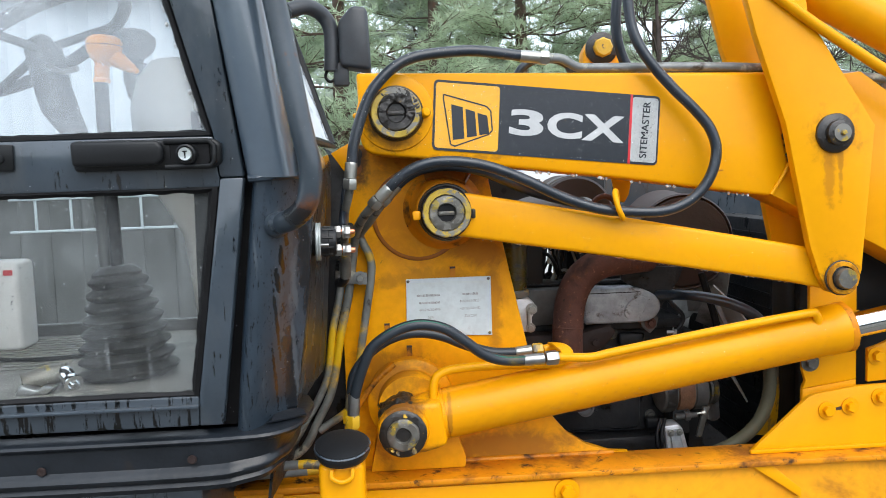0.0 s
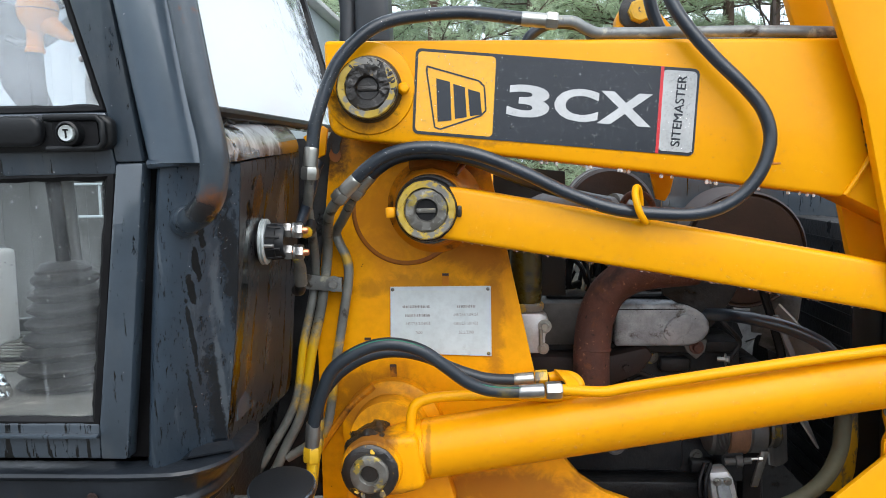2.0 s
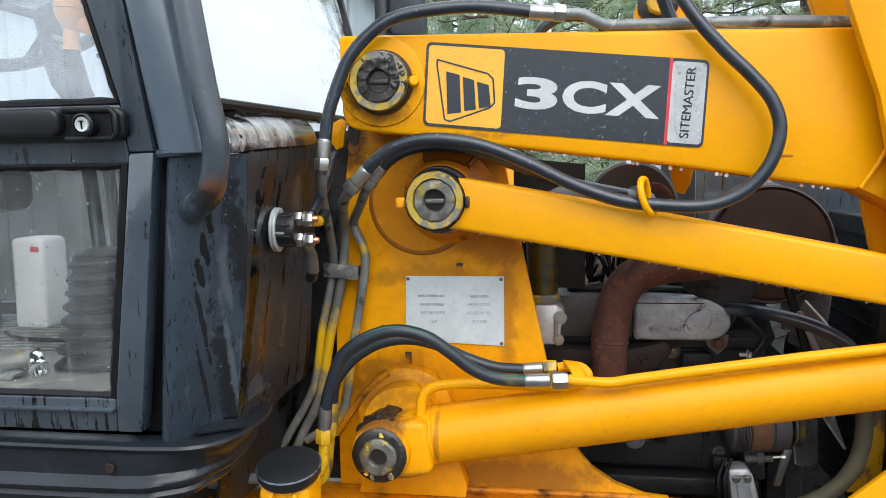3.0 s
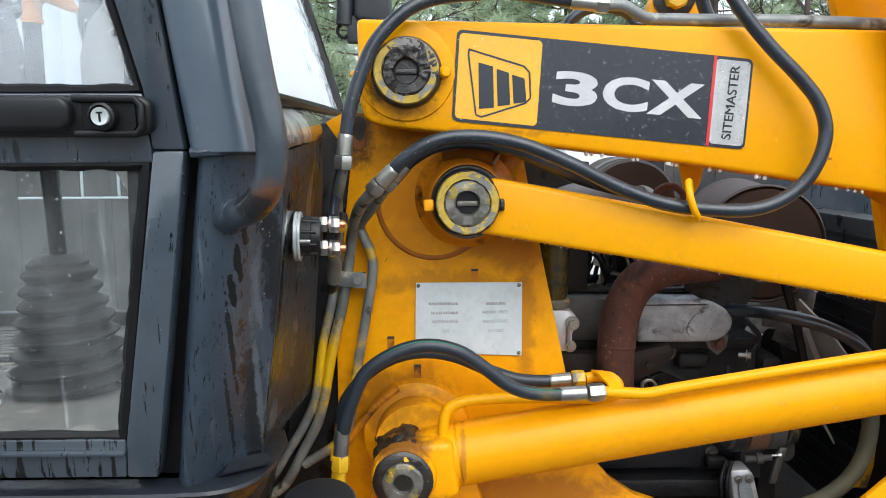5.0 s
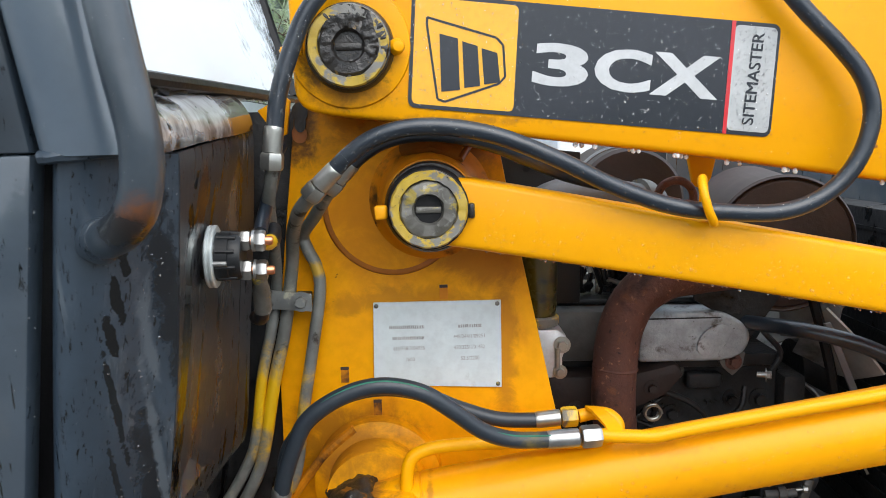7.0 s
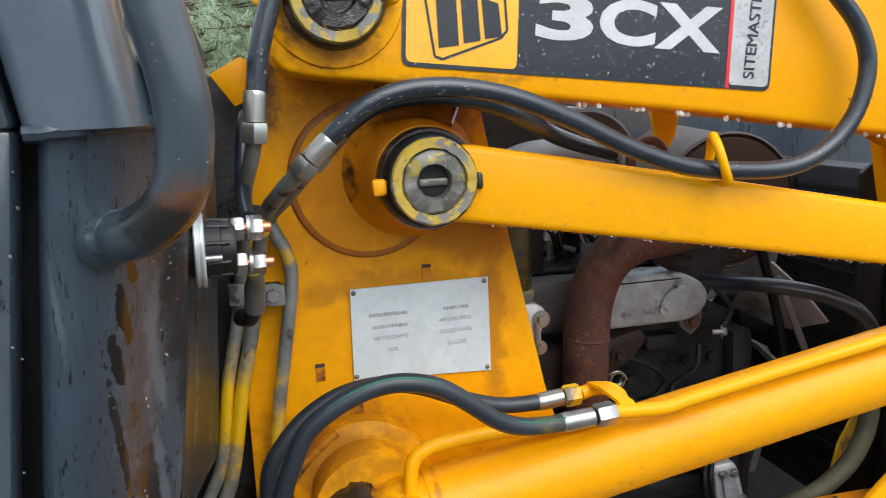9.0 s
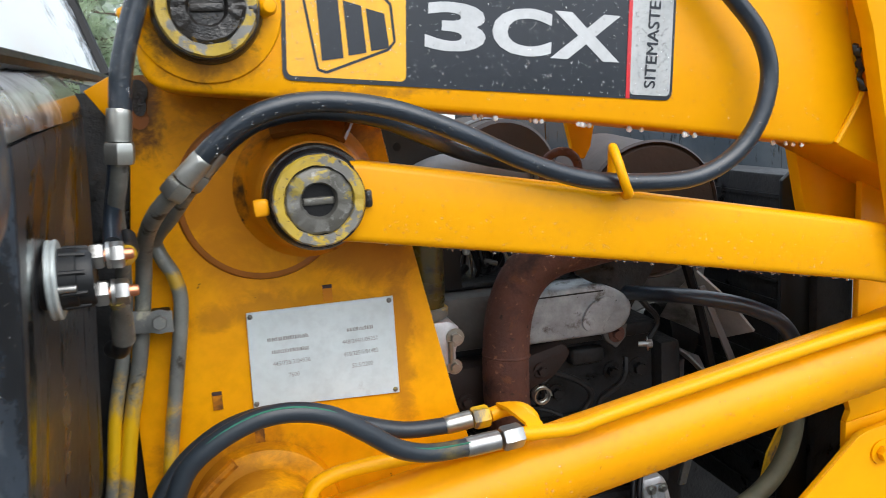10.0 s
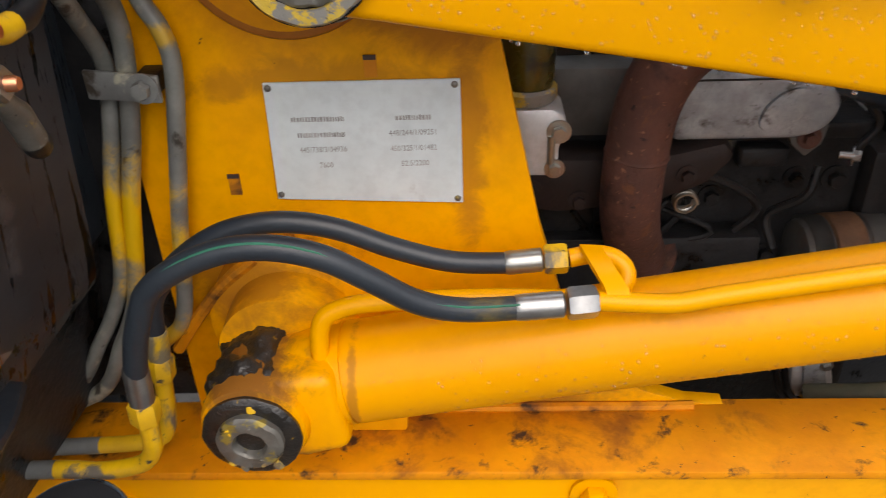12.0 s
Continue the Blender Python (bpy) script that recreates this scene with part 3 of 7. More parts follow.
def tube(pts, r, n=14, bm=None, caps=True):
    """A round tube along pts; r is one radius or one for each point."""
    bm = bm or bmesh.new()
    pts = [Vector(p) for p in pts]
    rs = r if isinstance(r, (list, tuple)) else [r] * len(pts)
    t0 = (pts[1] - pts[0]).normalized()
    u = t0.orthogonal().normalized()
    rings, prev = [], t0
    for i, p in enumerate(pts):
        t = (pts[min(i + 1, len(pts) - 1)] - pts[max(i - 1, 0)]).normalized()
        u = (prev.rotation_difference(t) @ u)
        u = (u - t * u.dot(t)).normalized()
        w = t.cross(u)
        prev = t
        rings.append([bm.verts.new(p + rs[i] * (math.cos(a) * u + math.sin(a) * w)) for a in (2 * math.pi * k / n for k in range(n))])
    for a, b in zip(rings, rings[1:]):
        for k in range(n):
            bm.faces.new((a[k], a[(k + 1) % n], b[(k + 1) % n], b[k]))
    if caps:
        bm.faces.new(rings[0])
        bm.faces.new(rings[-1])
    return bm


def lathe(at, axis, profile, n=32, bm=None, closed=False, spin=0.0):
    """A turned body: profile of (radius, height along axis) round the axis through at."""
    bm = bm or bmesh.new()
    at, w = Vector(at), Vector(axis).normalized()
    u = w.orthogonal().normalized()
    v = w.cross(u)
    rings = []
    for r, h in profile:
        if r < 1e-6:
            rings.append([bm.verts.new(at + w * h)])
        else:
            rings.append([bm.verts.new(at + w * h + r * (math.cos(a) * u + math.sin(a) * v))
                          for a in (spin + 2 * math.pi * k / n for k in range(n))])
    pairs = list(zip(rings, rings[1:])) + ([(rings[-1], rings[0])] if closed else [])
    for a, b in pairs:
        for k in range(n):
            j = (k + 1) % n
            q = [a[k % len(a)], a[j % len(a)], b[j % len(b)], b[k % len(b)]]
            q = [x for i, x in enumerate(q) if x not in q[:i]]
            if len(q) > 2:
                bm.faces.new(q)
    if not closed:
        for ring in (rings[0], rings[-1]):
            if len(ring) > 2:
                bm.faces.new(ring)
    return bm


def hexagon(at, axis, across, h, bm=None, spin=0.0):
    r = across / math.sqrt(3)
    return lathe(at, axis, [(r * 0.9, 0), (r, 0.12 * across), (r, h - 0.12 * across), (r * 0.9, h)], 6, bm, spin=spin)


def lump(bm, amp, freq):
    for v in bm.verts:
        v.co += amp * noise.noise_vector(v.co * freq)
    return bm


def sheet(rows, thick, bm=None):
    """A curved sheet through a grid of places, with thickness."""
    bm = bm or bmesh.new()
    g = [[bm.verts.new(p) for p in row] for row in rows]
    fs = []
    for a, b in zip(g, g[1:]):
        for k in range(len(a) - 1):
            fs.append(bm.faces.new((a[k], a[k + 1], b[k + 1], b[k])))
    bmesh.ops.recalc_face_normals(bm, faces=fs)
    bmesh.ops.solidify(bm, geom=fs, thickness=thick)
    return bm


def ellipse(cx, cz, rx, rz, n=20, turn=0.0):
    c, s = math.cos(turn), math.sin(turn)
    return [(cx + rx * math.cos(a) * c - rz * math.sin(a) * s, cz + rx * math.cos(a) * s + rz * math.sin(a) * c)
            for a in (2 * math.pi * k / n for k in range(n))]


def bolt(name, at, axis, across, parent, material, label="", washer=True):
    bm = bmesh.new()
    a = Vector(axis).normalized()
    if washer:
        lathe(at, a, [(across * 0.95, 0), (across * 0.95, across * 0.15)], 20, bm)
    hexagon(Vector(at) + a * across * 0.12, a, across, across * 0.6, bm, random.random())
    return part(name, bm, material, parent, label)


def drops(spots, bm=None, hang=False):
    """Water beads: (place, outward normal, radius) each."""
    bm = bm or bmesh.new()
    for at, nor, r in spots:
        if hang:
            lathe(Vector(at) + Vector((0, 0, r * 0.4)), (0, 0, -1), [(0.35 * r, 0), (0.9 * r, 0.7 * r), (r, 1.3 * r), (0.75 * r, 1.9 * r), (0, 2.25 * r)], 8, bm)
        else:
            lathe(Vector(at) - Vector(nor) * 0.0003, nor, [(r, 0), (0.85 * r, 0.38 * r), (0.5 * r, 0.6 * r), (0, 0.68 * r)], 7, bm)
    return bm

# ---- setting: the yard ----
bm = bmesh.new()
R = 400
grid = [-R, -60, -20, -8, -3, 0, 3, 8, 20, 60, R]
vs = [[bm.verts.new((x, y, 0.04 * noise.noise(Vector((x * 0.4, y * 0.4, 0))) if abs(x) < 25 and abs(y) < 25 else 0)) for x in grid] for y in grid]
for a, b in zip(vs, vs[1:]):
    for k in range(len(a) - 1):
        bm.faces.new((a[k], a[k + 1], b[k + 1], b[k]))
solo("ground", bm, ground_mat, "wet sandy yard with patches of grass", "ground", "structure")

# ---- chassis rail and loader tower ----
rail = thing("chassis_rail", (0.2, 1.55, 0.7), "yellow steel chassis rail with grime and flaking paint", "chassis")
part("top_flange", block(-0.75, 1.6, 1.527, 1.634, 0.951, 0.963, 0.003), rail_yellow, rail, "grimy orange top flange")
part("side_web", block(-0.75, 1.6, 1.545, 1.58, 0.62, 0.9505, 0.002), old_yellow, rail)
part("bottom_flange", block(-0.75, 1.6, 1.527, 1.66, 0.60, 0.6195, 0.003), rail_yellow, rail)
web_plate = part("web_plate", block(-0.33, 0.24, 1.538, 1.5448, 0.66, 0.944, 0.002), yellow, rail, "bolted yellow cover plate")
bolt("bolt", (0.225, 1.5375, 0.922), (0, -1, 0), 0.026, web_plate, yellow)
bolt("bolt", (-0.28, 1.5375, 0.90), (0, -1, 0), 0.026, web_plate, yellow)
part("stay", prism([(0.60, 0.95), (0.64, 0.95), (0.70, 0.90), (0.70, 0.88)], 1.535, 1.5448, 0.001), yellow, rail)
# legs that carry the rail down to the axle and the ground
for x in (-0.6, 1.4):
    part("support_leg", block(x - 0.06, x + 0.06, 1.56, 1.68, 0.0, 0.62, 0.01), old_yellow, rail)

tower = thing("loader_tower", (0.0, 1.65, 0.96), "aged yellow loader tower plate with dirt round the pivots and painted link bar shade", "loader tower")
edge = [(-0.168, 1.615), (-0.205, 1.30), (-0.205, 0.9635)]
curve = [(0.375, 0.9635), (0.335, 0.967), (0.285, 0.985), (0.245, 1.012), (0.217, 1.045), (0.199, 1.085), (0.168, 1.195),
         (0.148, 1.29), (0.128, 1.385), (0.113, 1.455), (0.098, 1.535), (0.083, 1.62)]
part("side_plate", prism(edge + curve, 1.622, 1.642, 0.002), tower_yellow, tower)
part("inner_plate", prism([(-0.12, 1.0), (0.13, 1.0), (0.06, 1.60), (-0.12, 1.60)], 1.70, 1.715, 0.002), brown_face, tower)
part("weld_foot", tube([(-0.14, 1.619, 0.966), (0.1, 1.618, 0.966), (0.34, 1.619, 0.966)], 0.006, 8), rail_yellow, tower)
# foot bracket below the lower pivot
part("foot_bracket", prism([(-0.16, 0.9635), (0.03, 0.9635), (0.032, 0.985), (0.02, 1.02), (0.015, 1.06), (-0.14, 1.06)], 1.585, 1.6215, 0.003), old_yellow, tower)
# raised pad and flared boss behind the middle pivot
part("pivot_pad", lathe((-0.045, 1.6215, 1.475), (0, -1, 0), [(0.088, 0), (0.088, 0.003), (0.085, 0.006), (0.02, 0.006)], 56), tower_yellow, tower)
part("pad_weld", lathe((-0.045, 1.6215, 1.475), (0, -1, 0), [(0.094, 0), (0.0915, 0.004), (0.087, 0.0055)], 56), brown_face, tower)
part("pivot_boss", lathe((0.004, 1.6155, 1.483), (0, -1, 0),
     [(0.080, 0), (0.070, 0.010), (0.064, 0.035), (0.060, 0.06), (0.058, 0.085), (0.054, 0.092), (0.02, 0.092)], 48), boss_paint, tower, "dirty orange pivot boss")
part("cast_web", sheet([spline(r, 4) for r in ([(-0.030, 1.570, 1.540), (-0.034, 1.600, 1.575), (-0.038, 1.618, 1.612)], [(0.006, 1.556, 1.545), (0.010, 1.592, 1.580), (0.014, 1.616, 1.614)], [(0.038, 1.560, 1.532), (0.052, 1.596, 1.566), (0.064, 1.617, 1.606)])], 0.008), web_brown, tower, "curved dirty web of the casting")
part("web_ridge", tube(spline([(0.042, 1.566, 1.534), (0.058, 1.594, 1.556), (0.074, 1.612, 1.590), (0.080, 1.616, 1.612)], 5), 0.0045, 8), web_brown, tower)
for k in range(7):
    s = Vector((-0.098 + 0.0085 * k, 0, 1.592 - 0.0125 * k))
    part("cast_mark", lump(prism([(s.x, s.z), (s.x + 0.008, s.z + 0.005), (s.x + 0.012, s.z), (s.x + 0.004, s.z - 0.005)], 1.6195, 1.6214, 0.0008, 1), 0.0008, 200), tower_yellow, tower)
# lower pivot boss with its arched ledge
part("lower_boss", lathe((-0.075, 1.6215, 1.100), (0, -1, 0), [(0.088, 0), (0.086, 0.022), (0.080, 0.026), (0.066, 0.028), (0.064, 0.072), (0.03, 0.072)], 48), tower_yellow, tower)
part("bump_strip", tube(spline([(-0.105, 1.598, 1.178), (-0.14, 1.599, 1.148), (-0.175, 1.602, 1.105), (-0.205, 1.606, 1.062)], 5), 0.0065, 8), boss_paint, tower, "grimy welded strip")
# slots and keyhole as flat plates; their inner shade is put in as dark colour
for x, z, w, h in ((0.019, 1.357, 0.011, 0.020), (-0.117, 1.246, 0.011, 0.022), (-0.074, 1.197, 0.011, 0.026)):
    part("slot", prism([(x - w / 2, z - h / 2), (x + w / 2, z - h / 2), (x + w / 2, z + h / 2), (x - w / 2, z + h / 2)], 1.6205, 1.6213, 0.0002, 1), boss_paint, tower, "small slot with painted shade at its top")
    part("slot_shade", block(x - w / 2, x + w / 2, 1.6190, 1.6203, z + h / 2 - 0.004, z + h / 2), drum_rust, tower)
part("keyhole", prism(ellipse(-0.1625, 1.598, 0.0105, 0.0125), 1.6188, 1.6213), grease, tower, "open keyhole slot")
part("keyhole_foot", prism(ellipse(-0.1625, 1.584, 0.0075, 0.012), 1.6190, 1.6212), grease, tower)
part("keyhole_stain", prism(ellipse(-0.164, 1.570, 0.010, 0.012), 1.6203, 1.6214), brown_face, tower)

# ---- data plate ----
plate = thing("data_plate", (0.01, 1.619, 1.28), "worn aluminium data plate riveted to the tower", "data plate")
plate_sheet = part("sheet", prism([(-0.0755, 1.345), (0.0955, 1.345), (0.0955, 1.224), (-0.0780, 1.231)], 1.6180, 1.6205, 0.0006, 1), plate_alu, plate)
for x, z in ((-0.0715, 1.340), (0.0905, 1.340), (0.0905, 1.229), (-0.0740, 1.236)):
    part("rivet", lathe((x, 1.6182, z), (0, -1, 0), [(0.0032, 0), (0.0028, 0.0012), (0.0012, 0.002), (0, 0.0021)], 14), pin_steel, plate_sheet, "rusty rivet")
# stamped lines that cannot be read
for x0, x1, zz in ((-0.055, -0.008, 1.3105), (-0.051, -0.0085, 1.2955), (0.0375, 0.070, 1.3105)):
    bmx, x = bmesh.new(), x0
    while x < x1:
        w = min(random.uniform(0.0012, 0.0026), x1 - x)
        if w > 0.0006:
            block(x, x + w, 1.6176, 1.61795, zz - 0.0022, zz + 0.0022 + random.uniform(-0.0006, 0.0003), 0, 1, bmx)
        x += w + random.uniform(0.0005, 0.001)
    tagged(part("stamped_line", bmx, plate_ink, plate_sheet, "faint stamped line"), kind="stuff")


# ---- loader arm ----
arm = thing("loader_boom", (0.2, 1.56, 1.55), "yellow box-section loader boom beaded with rain", "loader boom")
outline = [(-0.153, 1.741), (-0.150, 1.622), (-0.146, 1.606), (-0.136, 1.596), (-0.114, 1.591), (0.335, 1.5325), (0.622, 1.489), (0.659, 1.547),
           (0.648, 1.60), (0.625, 1.722)]
part("box_section", prism(outline, 1.505, 1.612, 0.009, 3), arm_yellow, arm)
part("bent_end", prism([(0.600, 1.503), (0.629, 1.489), (0.828, 1.390), (1.25, 1.15), (1.25, 1.40), (0.80, 1.72), (0.63, 1.70)], 1.509, 1.630, 0.004, 2), yellow, arm)
part("weld_seam", tube(spline([(0.624, 1.506, 1.492), (0.645, 1.5045, 1.525), (0.659, 1.506, 1.549)], 4), 0.004, 8), yellow, arm)
part("chipped_seam", lump(tube(spline([(0.659, 1.5055, 1.550), (0.655, 1.505, 1.575), (0.648, 1.5055, 1.606)], 10), 0.0040, 8), 0.006, 140), grease, arm)
part("pad_mark", block(0.508, 0.53, 1.5035, 1.5048, 1.5395, 1.5425, 0.0005, 1), brown_face, arm)
part("pivot_ring", lathe((-0.084, 1.5055, 1.667), (0, -1, 0), [(0.071, -0.001), (0.069, 0.004), (0.061, 0.006), (0.02, 0.006)], 48), arm_yellow, arm)
part("grease_nipple", lathe((-0.148, 1.49, 1.662), (-1, 0, 0), [(0.006, -0.012), (0.006, 0.008), (0.004, 0.012), (0, 0.014)], 12), yellow, arm)
part("pin_bolt", lathe((-0.030, 1.488, 1.664), (0.3, -1, 0), [(0.009, -0.012), (0.009, 0.006), (0.006, 0.010), (0, 0.011)], 12), yellow, arm)

# decal: local u across, v down
D0, DU, DV = Vector((-0.011, 1.7255)), Vector((0.422, -0.0435)), Vector((-0.0085, -0.128))


def on_decal(u, v):
    p = D0 + DU * u + DV * v
    return (p.x, p.y)


def rounded(u0, u1, v0, v1, ru, rv, n=5):
    pts = []
    for cu, cv, a0 in ((u1 - ru, v0 + rv, -90), (u1 - ru, v1 - rv, 0), (u0 + ru, v1 - rv, 90), (u0 + ru, v0 + rv, 180)):
        for k in range(n + 1):
            a = radians(a0 + 90 * k / n)
            pts.append(on_decal(cu + ru * math.cos(a), cv + rv * math.sin(a)))
    return pts


decal = thing("side_decal", (0.2, 1.504, 1.58), "black, yellow and silver model decal wet with raindrops", "decal")
backing = part("backing", prism(rounded(0, 1, 0, 1, 0.02, 0.07), 1.5036, 1.5049), decal_black, decal)
logo_field = part("logo_field", prism(rounded(0.010, 0.288, 0.035, 0.965, 0.014, 0.05), 1.5030, 1.5036), decal_yellow, decal, "yellow field of the logo")
silver_field = part("silver_field", prism(rounded(0.875, 0.992, 0.035, 0.965, 0.014, 0.05), 1.5030, 1.5036), decal_silver, decal, "silver end field")
part("red_line", prism([on_decal(0.866, 0.0), on_decal(0.8765, 0.0), on_decal(0.8765, 1), on_decal(0.866, 1)], 1.5028, 1.5036), decal_red, decal, "red line")
# logo: a slanted frame with three plain dark bars
quad = [(0.040, 0.20), (0.232, 0.335), (0.252, 0.40), (0.262, 0.70), (0.245, 0.77), (0.098, 0.985), (0.078, 0.965), (0.040, 0.27)]
quad = [(u * 0.98 + 0.004, 0.02 + v * 0.92) for u, v in quad]
bml = bmesh.new()
ring = [Vector(on_decal(u, v)) for u, v in quad]
for a, b in zip(ring, ring[1:] + ring[:1]):
    n2 = Vector((-(b - a).y, (b - a).x)).normalized() * 0.0013
    prism([tuple(a - n2), tuple(b - n2), tuple(b + n2), tuple(a + n2)], 1.5024, 1.5030, 0, 1, bml)
part("logo_outline", bml, decal_black, logo_field, "dark slanted outline")
for u0, u1, va, vb in ((0.078, 0.128, 0.335, 0.84), (0.140, 0.182, 0.385, 0.79), (0.193, 0.236, 0.43, 0.745)):
    sl = 0.012
    part("logo_bar", prism([on_decal(u0, va), on_decal(u1, va + 0.03), on_decal(u1 + sl, vb - 0.03), on_decal(u0 + sl, vb)], 1.5022, 1.5030), decal_black, logo_field, "plain dark bar")


def lettering(text, name, material, parent, origin, angle, height, width, y, bold, label=""):
    """Words in the built-in font, laid flat on a side that faces the near way, fitted to width and height."""
    cu = bpy.data.curves.new(name, "FONT")
    cu.body, cu.size, cu.offset, cu.extrude = text, 1.0, bold, 0.0
    cu.resolution_u = 4
    tmp = new("lettering_source", cu)
    me = bpy.data.meshes.new_from_object(tmp.evaluated_get(bpy.context.evaluated_depsgraph_get()))
    bpy.data.objects.remove(tmp)
    co = [v.co.copy() for v in me.vertices]
    x0, x1 = min(c.x for c in co), max(c.x for c in co)
    y0, y1 = min(c.y for c in co), max(c.y for c in co)
    ca, sa = math.cos(radians(angle)), math.sin(radians(angle))
    for v in me.vertices:
        a, b = (v.co.x - x0) / (x1 - x0) * width, (v.co.y - y0) / (y1 - y0) * height
        v.co = (origin[0] + a * ca - b * sa, y, origin[1] + a * sa + b * ca)
    bmt = bmesh.new()
    bmt.from_mesh(me)
    bpy.data.meshes.remove(me)
    ext = bmesh.ops.extrude_face_region(bmt, geom=bmt.faces[:])
    bmesh.ops.translate(bmt, verts=[g for g in ext["geom"] if isinstance(g, bmesh.types.BMVert)], vec=(0, -0.0006, 0))
    return part(name, bmt, material, parent, label)


lettering("3", "numeral", decal_white, backing, on_decal(0.333, 0.708), -5.9, 0.0485, 0.064, 1.5034, 0.035, "bold white numeral")
lettering("C", "letter", decal_white, backing, on_decal(0.500, 0.708), -5.9, 0.0485, 0.066, 1.5034, 0.035, "bold white letter")
lettering("X", "letter", decal_white, backing, on_decal(0.655, 0.708), -5.9, 0.0485, 0.080, 1.5034, 0.035, "bold white letter")
for d in (0.0, 0.0007):
    o = on_decal(0.9475, 0.905)
    lettering("SITEMASTER", "word", decal_black, silver_field, (o[0] - 0.0003 + 0.5 * d, o[1] + d), 84.1, 0.0132, 0.104, 1.5029 - 0.25 * d, 0.0, "dark upright lettering")
for word, x0, zz, w in (("445/738/3/04936", -0.0510, 1.2785, 0.043), ("7600", -0.034, 1.2632, 0.012), ("448/244/1/09251", 0.0310, 1.2935, 0.042),
                        ("450/325/1/01482", 0.0315, 1.2785, 0.0415), ("52.5/2200", 0.0405, 1.2635, 0.025)):
    lettering(word, "stamped_number", plate_ink, plate_sheet, (x0, zz), 0.8, 0.0052, w, 1.6179, 0.0, "faint stamped numbers")

part("cowl_tab", prism([(-0.212, 1.600), (-0.178, 1.618), (-0.170, 1.612), (-0.176, 1.570), (-0.188, 1.565)], 1.596, 1.604, 0.001), yellow, tower, "bent yellow tab")

# ---- pivot pins ----
def pivot_pin(at, r, label, greasy, tab=None):
    x, y, z = at
    pin = thing("pivot_pin", at, label, "pivot pin", "pivot pins of the loader")
    part("collar", lathe((x, y + 0.03, z), (0, -1, 0), [(r * 1.10, -0.016), (r * 1.12, -0.008), (r * 1.06, 0), (r * 1.08, 0.010), (r * 1.04, 0.018), (r, 0.020), (r, 0.0295), (r * 0.96, 0.0305), (r * 0.72, 0.0305), (r * 0.70, 0.024)], 44),
         grease if greasy else rubber, pin, "black greasy collar")
    part("retaining_ring", lump(lathe((x, y, z), (0, -1, 0), [(r * 0.98, -0.008), (r * 0.97, 0.002), (r * 0.93, 0.0045), (r * 0.74, 0.0045), (r * 0.72, 0.001), (r * 0.72, -0.008)], 64, closed=True), 0.0013, 110),
         ring_yellow, pin, "chipped yellow ring")
    face = part("pin_face", lump(lathe((x, y, z), (0, -1, 0), [(r * 0.715, -0.01), (r * 0.71, 0.001), (r * 0.66, 0.003), (r * 0.40, 0.003), (r * 0.36, 0.0), (r * 0.34, -0.014), (0, -0.014)], 64), 0.0013, 130),
         grease if greasy else pin_steel, pin)
    part("cross_bar", block(x - r * 0.33, x + r * 0.33, y + 0.002, y + 0.010, z - r * 0.10, z + r * 0.07, 0.002), grease if greasy else pin_steel, face)
    # black disc puts the shade of the hole into the bore
    part("bore", lathe((x, y + 0.0125, z), (0, -1, 0), [(r * 0.345, 0), (r * 0.345, 0.001), (0, 0.0012)], 32), grease, face, "dark bore, its shade a black disc")
    if greasy:
        g = lathe((x, y, z), (0, -1, 0), [(r * q, 0.004 if 0.35 < q < 0.98 else -0.004) for q in (0.34, 0.40, 0.48, 0.56, 0.64, 0.72, 0.80, 0.88, 0.94, 0.99)], 120)
        bmesh.ops.delete(g, geom=[f for f in g.faces if len(f.verts) > 4], context="FACES_ONLY")
        for v in g.verts:
            low = max(0.0, 0.35 - ((v.co.z - z) * 0.75 + (v.co.x - x) * 0.45) / r)
            crack = abs(noise.noise(v.co * 150)) - 0.16
            v.co.y -= 0.0030 * noise.noise(v.co * 110) + 0.0022 * max(-0.6, min(crack * 2.2, 0.7)) - 0.0050 * min(low, 1.0)
        part("grease_cake", g, grease, pin, "thick cracked black grease", 60)
    if tab:
        part("stop_lug", lump(block(x + r * 0.98, x + r * 1.16, y + 0.004, y + 0.018, z - 0.012, z + 0.006, 0.003), 0.001, 120), grease, pin)
        part("grease_nipple", lump(block(x + tab[0] - 0.009, x + tab[0] + 0.006, y + 0.003, y + 0.016, z + tab[1] - 0.008, z + tab[1] + 0.008, 0.003), 0.0015, 120), old_yellow, pin)
    return pin


pivot_pin((-0.083, 1.478, 1.665), 0.047, "pivot pin of the arm caked in black grease", True)
pivot_pin((0.002, 1.474, 1.481), 0.046, "steel pivot pin with a chipped yellow ring on the link bar", False, (-0.053, -0.003))

# ---- link bar below the arm ----
link = thing("link_bar", (0.35, 1.52, 1.4), "yellow link bar beaded with raindrops", "link bar")
part("bar", prism([(0.018, 1.5165), (0.05, 1.5145), (0.36, 1.4555), (0.655, 1.3975), (0.765, 1.372), (0.765, 1.298), (0.659, 1.323), (0.34, 1.382), (0.036, 1.4345), (0.01, 1.438)],
                  1.485, 1.560, 0.008, 3), yellow, link)
part("bar_eye", lathe((0.004, 1.562, 1.481), (0, -1, 0), [(0.052, 0), (0.054, 0.006), (0.054, 0.054), (0.052, 0.058), (0.01, 0.058)], 48), grease, link, "greasy eye of the bar")
hk = spline([(0.322, 1.502, 1.462), (0.323, 1.494, 1.485), (0.318, 1.482, 1.507), (0.311, 1.466, 1.508), (0.309, 1.452, 1.495), (0.314, 1.449, 1.475), (0.322, 1.456, 1.462), (0.328, 1.474, 1.458)], 5)
